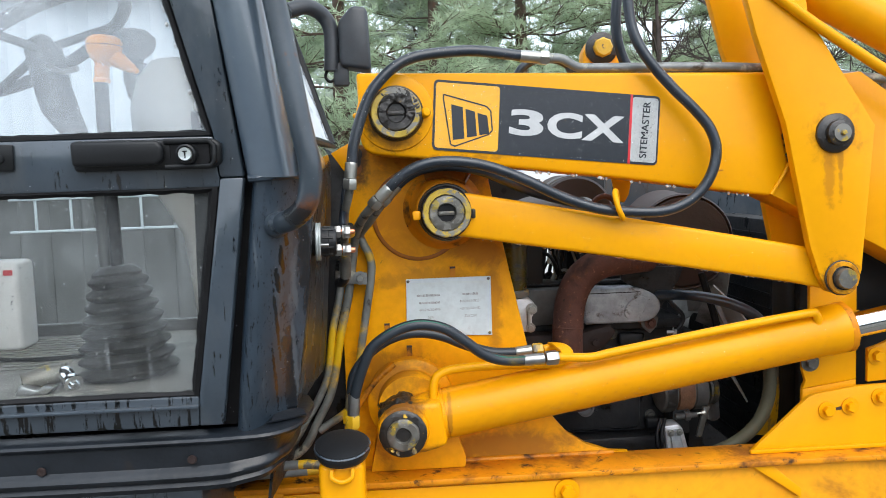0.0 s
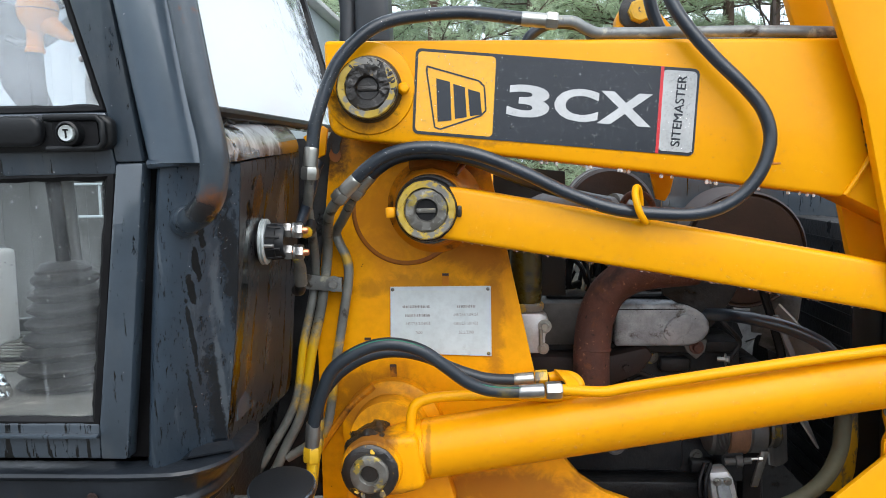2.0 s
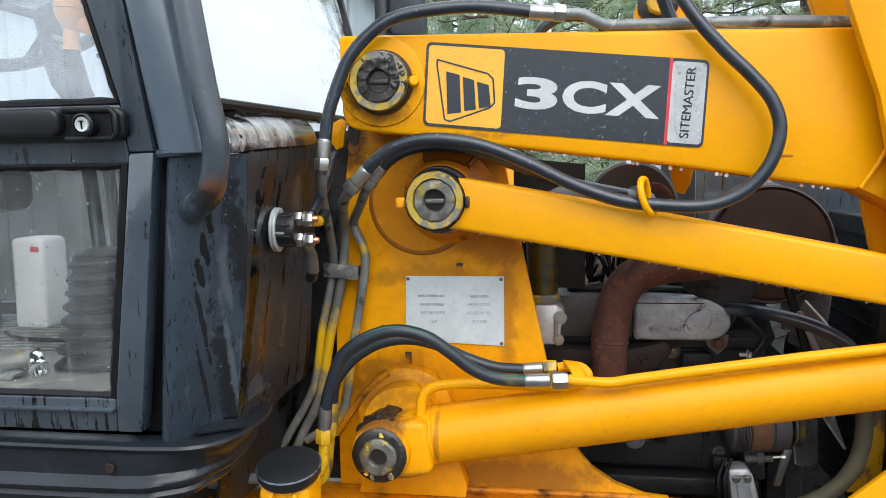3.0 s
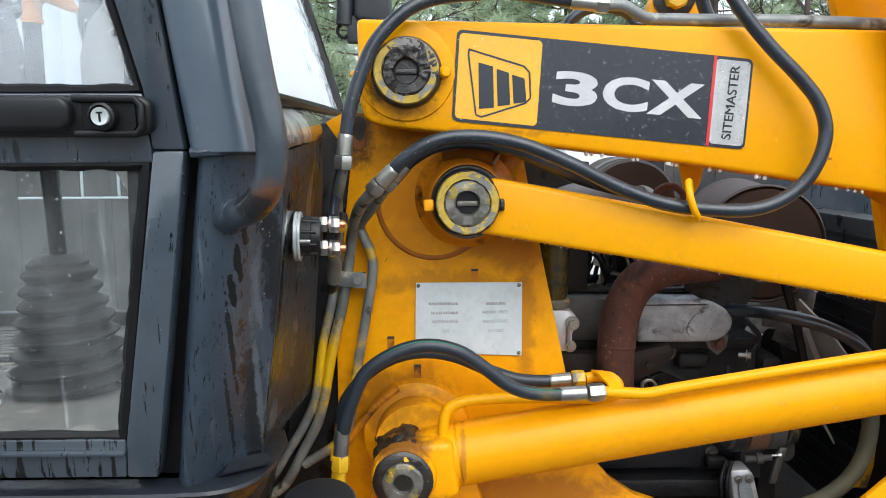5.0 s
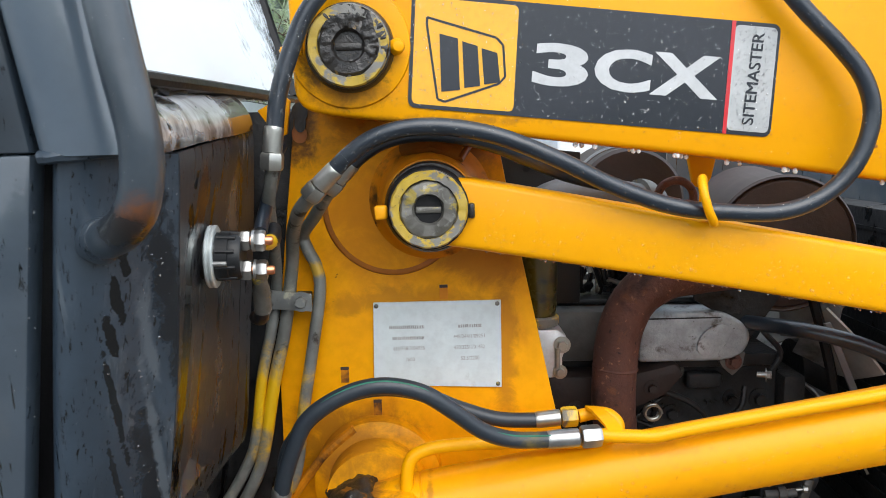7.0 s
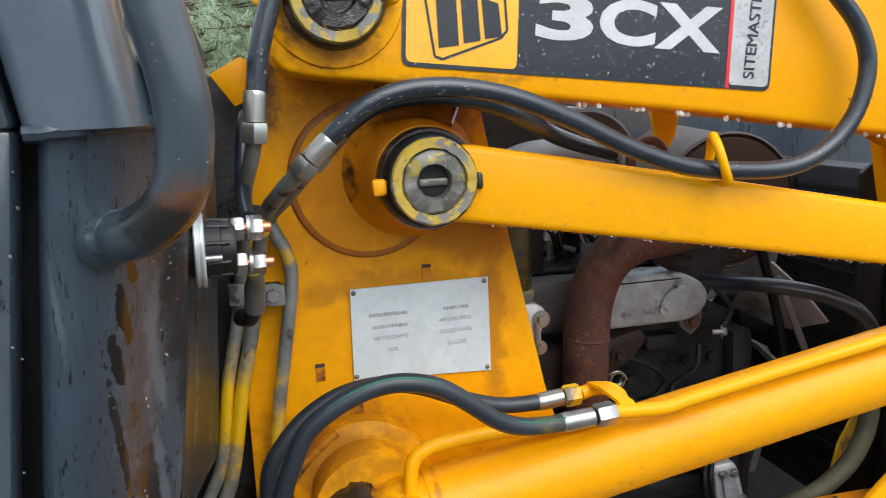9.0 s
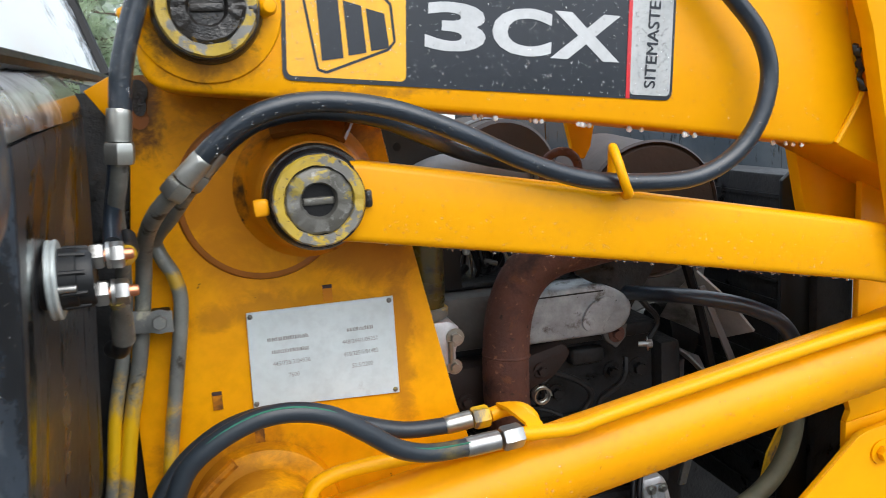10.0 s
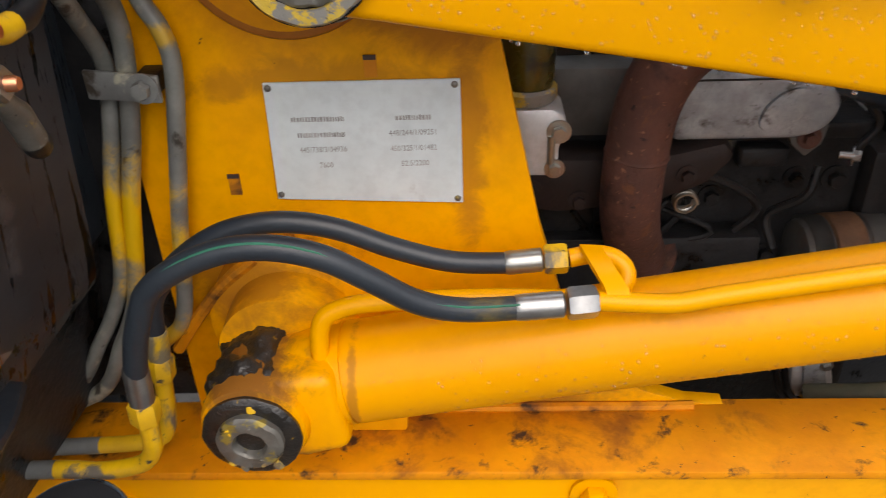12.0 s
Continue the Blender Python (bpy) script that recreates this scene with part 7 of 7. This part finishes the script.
for dz, dy in ((0.0165, 0.000), (-0.0155, 0.002)):
    s0 = c0 + ax * 0.028 + Vector((0, dy, dz))
    part("stud", lathe(s0, ax, [(0.0050, 0), (0.0050, 0.033), (0.004, 0.035), (0, 0.035)], 14), copper, iso, "copper stud")
    part("nut", hexagon(s0 + ax * 0.000, ax, 0.0200, 0.0115, spin=0.2), bright_zinc, iso)
    part("washer", lathe(s0 + ax * 0.0135, ax, [(0.0115, 0), (0.0115, 0.003)], 22), bright_zinc, iso)
    part("nut", hexagon(s0 + ax * 0.016, ax, 0.0200, 0.0115, spin=0.5), bright_zinc, iso)
s1 = c0 + ax * 0.048 + Vector((0, 0.002, -0.0155))
part("cable_lug", tube([s1 + Vector((-0.003, 0, -0.006)), s1 + Vector((-0.002, 0.008, -0.016)), s1 + Vector((-0.004, 0.018, -0.026)), s1 + Vector((-0.006, 0.030, -0.050))], [0.008, 0.0075, 0.0098, 0.0098], 14), pin_steel, iso, "crimped cable lug")
part("cable", tube(spline([s1 + Vector((-0.006, 0.029, -0.046)), s1 + Vector((-0.009, 0.036, -0.056)), s1 + Vector((-0.013, 0.046, -0.062)), s1 + Vector((-0.020, 0.060, -0.064))], 6), 0.0088, 14), plastic, iso, "black battery cable")
s2 = c0 + ax * 0.050 + Vector((0, 0.0, 0.0165))
part("cable_lug", tube([s2 + Vector((0, 0.005, -0.002)), s2 + Vector((0.004, 0.018, -0.005)), s2 + Vector((0.004, 0.034, -0.005))], 0.0085, 14), pipe_yellow, iso, "yellowed cable lug")
part("cable", tube(spline([s2 + Vector((0.004, 0.030, -0.005)), s2 + Vector((0.004, 0.05, -0.004)), s2 + Vector((0.0, 0.075, 0.004))], 6), 0.0085, 14), plastic, iso, "black battery cable")

# ---- hydraulic filler with its cap ----
fl = thing("tank_filler", (-0.196, 1.345, 0.9), "black filler cap on a yellow filler neck", "filler cap")
part("cap", lathe((-0.196, 1.343, 1.083), (0.0, -0.26, 1), [(0.030, 0), (0.043, 0.004), (0.0465, 0.012), (0.0465, 0.020), (0.0445, 0.025), (0.034, 0.0275), (0, 0.029)], 44), plastic, fl, "round black cap")
part("cap_lip", lathe((-0.196, 1.3387, 1.1015), (0.0, -0.26, 1), [(0.0465, 0), (0.0478, 0.002), (0.0465, 0.004)], 44), cab_black, fl)
part("neck", prism([(-0.236, 0.80), (-0.160, 0.80), (-0.160, 1.080), (-0.236, 1.080)], 1.315, 1.385, 0.012, 3), yellow, fl, "yellow square filler neck")
part("spout_lip", lump(tube(spline([(-0.213, 1.311, 1.072), (-0.212, 1.306, 1.058), (-0.196, 1.304, 1.052), (-0.180, 1.306, 1.058), (-0.179, 1.311, 1.072)], 5), 0.004, 8), 0.0006, 80), yellow, fl)
part("stay", block(-0.22, -0.18, 1.385, 1.546, 0.82, 0.86, 0.003), yellow, fl)

# ---- trees behind the machine ----
def needle_mesh(name, tufts, rnd, material, count=11, length=0.15, width=0.011):
    """Tufts of thin blades, each (place, direction)."""
    vs, fs = [], []
    for at, d in tufts:
        d = d.normalized()
        for _ in range(count):
            w = (d * rnd.uniform(0.2, 1.1) + Vector((rnd.gauss(0, 0.6), rnd.gauss(0, 0.6), rnd.gauss(0.1, 0.6)))).normalized()
            s = w.orthogonal().normalized()
            s = (s * math.cos(rnd.uniform(0, 6.3)) + w.cross(s) * math.sin(rnd.uniform(0, 6.3))).normalized()
            l, k = length * rnd.uniform(0.6, 1.2), len(vs)
            a = at + d * rnd.uniform(-0.06, 0.06)
            vs += [a - s * width * 0.5, a + s * width * 0.5, a + w * l * 0.6 + s * width * 0.5, a + w * l]
            fs.append((k, k + 1, k + 2, k + 3))
    me = bpy.data.meshes.new(name)
    me.from_pydata([tuple(v) for v in vs], [], fs)
    me.materials.append(material)
    return me


def pine(seed, at, height, lo, material, label):
    """A pine: tapered trunk, whorls of limbs with side twigs, and needles in tufts along them."""
    rnd = random.Random(seed)
    t = thing("pine_tree", at, label, "tree", "pines behind the machine")
    base = Vector(at)
    bend = Vector((rnd.uniform(-0.3, 0.3), rnd.uniform(-0.3, 0.3), 0))
    trunk = [base + Vector((0, 0, height * f)) + bend * f * f + Vector((0.05 * math.sin(5 * f + seed), 0, 0)) for f in [k / 10 for k in range(11)]]
    part("trunk", tube(trunk, [0.15 * (1 - 0.85 * k / 10) for k in range(11)], 10), bark, t)
    limbs, tufts = bmesh.new(), []
    z = lo
    while z < height * 0.97:
        f = z / height
        at0 = base + Vector((0, 0, z)) + bend * f * f
        for j in range(rnd.choice((4, 5, 6))):
            a = rnd.uniform(0, 6.28)
            reach = (2.0 * (1 - f) + 0.35) * rnd.uniform(0.6, 1.15)
            out = Vector((math.cos(a), math.sin(a), 0))
            pts = [at0 + out * reach * q + Vector((rnd.gauss(0, 0.05), rnd.gauss(0, 0.05), reach * (0.05 + 0.30 * q * q - 0.12 * q) + rnd.gauss(0, 0.03))) for q in (0, 0.3, 0.6, 0.85, 1)]
            tube(pts, [0.022 * (1 - 0.7 * q) * (1.2 - f) for q in (0, 0.3, 0.6, 0.85, 1)], 5, limbs)
            for q in (0.25, 0.38, 0.5, 0.62, 0.74, 0.86, 0.98):
                k = min(int(q * 4), 3)
                p = pts[k].lerp(pts[k + 1], q * 4 - k)
                for _ in range(rnd.choice((2, 3))):
                    side = (out * rnd.uniform(0.2, 1) + Vector((rnd.gauss(0, 0.6), rnd.gauss(0, 0.6), rnd.uniform(0, 0.5)))).normalized()
                    ln = rnd.uniform(0.18, 0.42)
                    tube([p, p + side * ln], [0.007, 0.004], 4, limbs, False)
                    for m in (0.45, 0.75, 1.0):
                        tufts.append((p + side * ln * m, side + Vector((0, 0, 0.3))))
        z += rnd.uniform(0.24, 0.40)
    tagged(part("branchwork", limbs, bark, t), kind="stuff")
    crown = new("crown", needle_mesh("crown", tufts, rnd, material))
    tagged(crown, kind="stuff")
    crown.parent, crown.matrix_parent_inverse = t, Matrix.Translation(-base)
    return t


p1 = pine(11, (-0.8, 11.5, 0), 7.5, 0.7, needles, "green pine with drooping needled limbs")
p2 = pine(12, (1.9, 12.5, 0), 8.5, 0.6, needles, "dense green pine behind the machine")
p3 = pine(14, (0.7, 15.5, 0), 9.0, 1.4, hazed_needles, "green pine farther back, greyed for haze")
for src, spots in ((p1, ((3.6, 13.2, 40), (0.6, 12.4, 250), (6.8, 14.5, 200), (-12.5, 14, 80))),
                   (p2, ((-1.9, 14.2, 75), (5.0, 15.2, 160), (9.5, 15.5, 30), (-14.5, 13, 220))),
                   (p3, ((-3.4, 18, 60), (7.8, 18.5, 220), (-12, 20, 260), (14, 22, 0)))):
    for x, y, a in spots:
        copy_thing(src, pose(x, y, 0, 0, 0, a))


def bare_tree(seed, at, height):
    rnd = random.Random(seed)
    t = thing("bare_tree", at, "leafless young tree with thin brown twigs", "tree", "bare trees behind the machine")
    base = Vector(at)
    part("trunk", tube([base, base + Vector((0.1, 0, height * 0.5)), base + Vector((0.15, 0.1, height))], [0.06, 0.045, 0.012], 8), twig, t)
    tw = bmesh.new()

    def grow(p, d, ln, r, depth):
        q = p + d * ln
        tube([p, p + d * ln * 0.5 + Vector((rnd.gauss(0, .03), rnd.gauss(0, .03), rnd.gauss(0, .03))) * ln * 2, q], [r, r * 0.8, r * 0.55], 4, tw, False)
        if depth:
            for _ in range(rnd.choice((3, 4))):
                nd = (d + Vector((rnd.gauss(0, .55), rnd.gauss(0, .55), rnd.gauss(0.15, .45)))).normalized()
                grow(p + d * ln * rnd.uniform(0.4, 1), nd, ln * rnd.uniform(0.5, 0.8), r * 0.6, depth - 1)

    for k in range(9):
        f = 0.25 + 0.08 * k
        a = rnd.uniform(0, 6.28)
        grow(base + Vector((0.13 * f, 0.05 * f, height * f)), Vector((math.cos(a), math.sin(a), 0.9)).normalized(), 0.75, 0.018, 3)
    tagged(part("branchwork", tw, twig, t), kind="stuff")
    return t


b1 = bare_tree(4, (4.3, 10.2, 0), 5.0)
for x, y, a in ((5.6, 11.2, 100), (6.7, 10.4, 200), (8.0, 11.8, 300), (3.9, 12.0, 50)):
    copy_thing(b1, pose(x, y, 0, 0, 0, a))

# far wood that closes the view at the horizon
rnd = random.Random(77)
ft = []
for k in range(9000):
    a = rnd.uniform(0, 6.283)
    q = rnd.uniform(34, 52)
    h = rnd.random() ** 0.8 * (5.2 + 1.6 * math.sin(a * 9) + 1.0 * math.sin(a * 23)) * (0.45 if -4.2 < math.degrees(a) - 115 < 30 or a > math.pi else 1)
    ft.append((Vector((q * math.cos(a), q * math.sin(a), 0.2 + h)), Vector((rnd.gauss(0, 1), rnd.gauss(0, 1), 1))))
tagged(new("far_wood", needle_mesh("far_wood", ft, rnd, hazed_needles, 5, 1.1, 0.35)), "far pine wood round the yard, greyed for haze", "wood", "", "stuff")

# pale shed beyond the cab
sh = thing("shed", (-4.6, 9.5, 0), "pale corrugated metal shed over grey boards", "shed")
bms = bmesh.new()
n = 110
cols = []
for k in range(n + 1):
    x = -9.2 + 7.2 * k / n
    y = 8.2 + 0.018 * math.sin(k * 2.1)
    cols.append([(x, y, 1.62), (x, y, 3.40)])
sheet(cols, 0.006, bms)
part("corrugated_wall", bms, shed_sheet, sh)
for k in range(24):
    part("board", block(-9.2 + 0.3 * k, -8.902 + 0.3 * k, 8.215, 8.24, 0.0, 1.619, 0.004, 1), board_grey, sh)
part("side_wall", block(-2.02, -1.98, 8.26, 12.0, 0.0, 3.40, 0.004), shed_sheet, sh)
part("roof", prism([(-9.4, 3.41), (-1.85, 3.41), (-1.85, 3.47), (-9.4, 3.47)], 7.95, 12.2, 0.01), white_paint, sh, "pale sheet roof")
vn = thing("white_van_body", (1.6, 6.5, 0.0), "white box trailer standing behind the machine", "trailer")
part("box_body", block(0.9, 3.2, 6.3, 7.9, 0.55, 1.72, 0.03, 3), white_paint, vn)
part("underframe", block(1.0, 3.1, 6.45, 7.75, 0.40, 0.549, 0.01), engine_black, vn)
for x in (1.5, 2.6):
    for y in (6.36, 7.7):
        part("wheel", lathe((x, y, 0.30), (0, 1, 0), [(0.14, 0), (0.28, 0.0), (0.30, 0.03), (0.30, 0.15), (0.28, 0.18), (0.14, 0.18)], 28), rubber, vn)

# ---- low railing beyond the cab, seen through its panes ----
RZ0, RZ1 = 1.352, 1.515
la = thing("railing", (-1.4, 4.2, 0.0), "low white tubular railing standing in the yard", "railing")
for z in (RZ0, RZ1):
    part("rail", block(-2.03, -0.60, 4.19, 4.21, z - 0.006, z + 0.006, 0.004), shed_sheet, la)
for k in range(-1, 7):
    part("baluster", block(-1.732 + 0.174 * k, -1.720 + 0.174 * k, 4.194, 4.206, RZ0 + 0.0062, RZ1 - 0.0062, 0.003), shed_sheet, la)
for x in (-1.60, -0.68):
    part("post", block(x - 0.012, x + 0.012, 4.192, 4.210, 0.0, RZ0 - 0.0065, 0.004), board_grey, la, "weathered grey post")
# added board fence, out of view, for the cab paint to reflect
fe = thing("reflected_fence", (0, -7.5, 0), "unseen grey board fence behind the camera, added for reflections", "fence")
for k in range(48):
    x = -9.0 + 0.38 * k
    part("board", block(x, x + 0.36, -7.60 - 0.006 * (k % 2), -7.57, 0.0, 1.35 + 0.03 * math.sin(k * 3.3), 0.004, 1), board_grey, fe)

# ---- raindrops ----
rnd = random.Random(21)


def poly_points(n, x0, x1, zf0, zf1, y, rmin, rmax, power=2.5):
    out = []
    for _ in range(n):
        x = rnd.uniform(x0, x1)
        out.append(((x, y, rnd.uniform(zf0(x), zf1(x))), (0, -1, 0), rmin + (rmax - rmin) * rnd.random() ** power))
    return out


def top_z(x):
    return 1.738 - 0.0235 * (x + 0.15)


def bot_z(x):
    return 1.594 - 0.131 * (x + 0.115) if x < 0.335 else 1.5345 - 0.152 * (x - 0.335)


tagged(part("rain_beading", drops(poly_points(2200, -0.13, 0.60, lambda x: bot_z(x) + 0.01, lambda x: top_z(x) - 0.012, 1.505, 0.0003, 0.0015, 2.2)), water, arm), kind="stuff")
dd = []
for _ in range(1150):
    u, v = rnd.random(), rnd.uniform(0.02, 0.98)
    x, z = on_decal(u, v)
    dd.append(((x, 1.5030 if 0.29 < u < 0.86 else 1.5026, z), (0, -1, 0), 0.0004 + 0.0013 * rnd.random() ** 2.2))
for _ in range(420):
    x, z = on_decal(rnd.uniform(0.882, 0.988), rnd.uniform(0.04, 0.96))
    dd.append(((x, 1.5028, z), (0, -1, 0), 0.0005 + 0.0013 * rnd.random() ** 2))
tagged(part("rain_beading", drops(dd), water, decal), kind="stuff")
tagged(part("hanging_water", drops([((x, 1.512 + rnd.uniform(0, 0.012), bot_z(x) - 0.0030), None, rnd.uniform(0.0022, 0.0034))
       for x in [c + rnd.gauss(0, 0.012) for c in (0.03, 0.10, 0.18, 0.25, 0.30, 0.36, 0.43, 0.51, 0.56) for _ in range(rnd.choice((2, 3, 4)))]], hang=True), hung_water, arm), kind="stuff")


def link_top(x):
    return 1.5145 - 0.1905 * (x - 0.05)


def link_bot(x):
    return 1.4345 - 0.172 * (x - 0.036) if x < 0.34 else 1.382 - 0.185 * (x - 0.34)


tagged(part("rain_beading", drops(poly_points(1150, 0.06, 0.74, lambda x: link_bot(x) + 0.008, lambda x: link_top(x) - 0.01, 1.485, 0.0003, 0.0015, 2.2)), water, link), kind="stuff")
tagged(part("hanging_water", drops([((x, 1.492 + rnd.uniform(0, 0.02), link_bot(x) - 0.0003), None, rnd.uniform(0.0009, 0.0018))
       for x in [0.05 + 0.68 * rnd.random() for _ in range(95)]], hang=True), water, link), kind="stuff")
rd = []
for _ in range(700):
    f, a = rnd.uniform(0.1, 0.84), radians(rnd.uniform(-100, 35))
    side, upv = Vector((0, -1, 0)), Vector((-ad.z, 0, ad.x))
    nor = side * math.cos(a) + upv * math.sin(a)
    rd.append((A0 + ad * f + nor * 0.0481, nor, 0.0005 + 0.0012 * rnd.random() ** 2))
tagged(part("rain_beading", drops(rd), water, ram), kind="stuff")
hd2 = []
for line, r in ((spline(h1, 8), HR), (spline(h2[:18], 8), HR)):
    for _ in range(600):
        k = rnd.randrange(1, len(line) - 2)
        d = (line[k + 1] - line[k]).normalized()
        s = d.cross(Vector((0, 1, 0))).normalized()
        a = radians(rnd.uniform(-70, 80))
        nor = Vector((0, -1, 0)) * math.cos(a) + s * math.sin(a) * (1 if s.z > 0 else -1)
        hd2.append((line[k].lerp(line[k + 1], rnd.random()) + nor * r, nor, 0.0004 + 0.0013 * rnd.random() ** 2))
hose_drops = solo("hose_rainwater", drops(hd2), water, "raindrops beaded on the black hoses", "raindrops", "stuff")
cd = []
for _ in range(650):
    z = 1.53 - 0.29 * rnd.random() ** 1.6
    x = rnd.uniform(-0.75, -0.41 + 0.18 * (z - 1.24))
    cd.append(((x, lean(z) + 0.016, z), (0, -1, 0), 0.0004 + 0.0015 * rnd.random() ** 3))
for _ in range(200):
    z = rnd.uniform(1.63, 1.95)
    x = rnd.uniform(-0.75, -0.37 - 0.25 * (z - 1.63))
    cd.append(((x, lean(z) + 0.016, z), (0, -1, 0), 0.0004 + 0.0018 * rnd.random() ** 3))
for _ in range(130):
    k = rnd.randrange(18, len(gline) - 2)
    d = (gline[k + 1] - gline[k]).normalized()
    s = d.cross(Vector((0, 1, 0))).normalized()
    a = radians(rnd.uniform(-80, 80))
    nor = Vector((0, -1, 0)) * math.cos(a) + s * math.sin(a)
    cd.append((gline[k] + nor * 0.0165, nor, 0.0003 + 0.0008 * rnd.random() ** 2))
tagged(part("rain_beading", drops(cd), water, door), kind="stuff")
pd = []
for _ in range(110):
    z = rnd.uniform(1.57, 1.95)
    x = rnd.uniform(-0.345, -0.316) - 0.11 * (z - 1.56)
    pd.append(((x, lean(z) - 0.0002, z), (0, -1, 0), 0.0003 + 0.0011 * rnd.random() ** 3))
for _ in range(45):
    z = rnd.uniform(1.19, 1.55)
    x = rnd.uniform(-0.372, -0.345) + 0.155 * (z - 1.24)
    pd.append(((x, lean(z) - 0.0002, z), (0, -1, 0), 0.0003 + 0.0011 * rnd.random() ** 3))
for _ in range(80):
    pd.append(((rnd.uniform(-0.75, -0.36), lean(1.549) + 0.0008, rnd.uniform(1.545, 1.553)), (0, -1, 0), 0.0003 + 0.0012 * rnd.random() ** 2))
tagged(part("rain_beading", drops(pd), water, door), kind="stuff")


def post_drops(rows, count, rmax, first=2):
    """Drops over the outer faces of a post given by its cross sections from foot to head."""
    out = []
    for _ in range(count):
        k = rnd.randrange(len(rows) - 1)
        f, j, q = rnd.random(), rnd.randrange(first, len(rows[0]) - 1), rnd.random()
        lo = Vector(rows[k][j]).lerp(Vector(rows[k][j + 1]), q)
        hi = Vector(rows[k + 1][j]).lerp(Vector(rows[k + 1][j + 1]), q)
        side = Vector(rows[k][j + 1]) - Vector(rows[k][j])
        nor = Vector((side.y, -side.x, 0)).normalized()
        out.append((lo.lerp(hi, f) + nor * 0.0004, nor, 0.0004 + (rmax - 0.0004) * rnd.random() ** 2.5))
    return out


tagged(part("rain_beading", drops(post_drops(rows_post, 240, 0.0013) + post_drops(up[:2], 160, 0.0014, 1)), water, cab), kind="stuff")
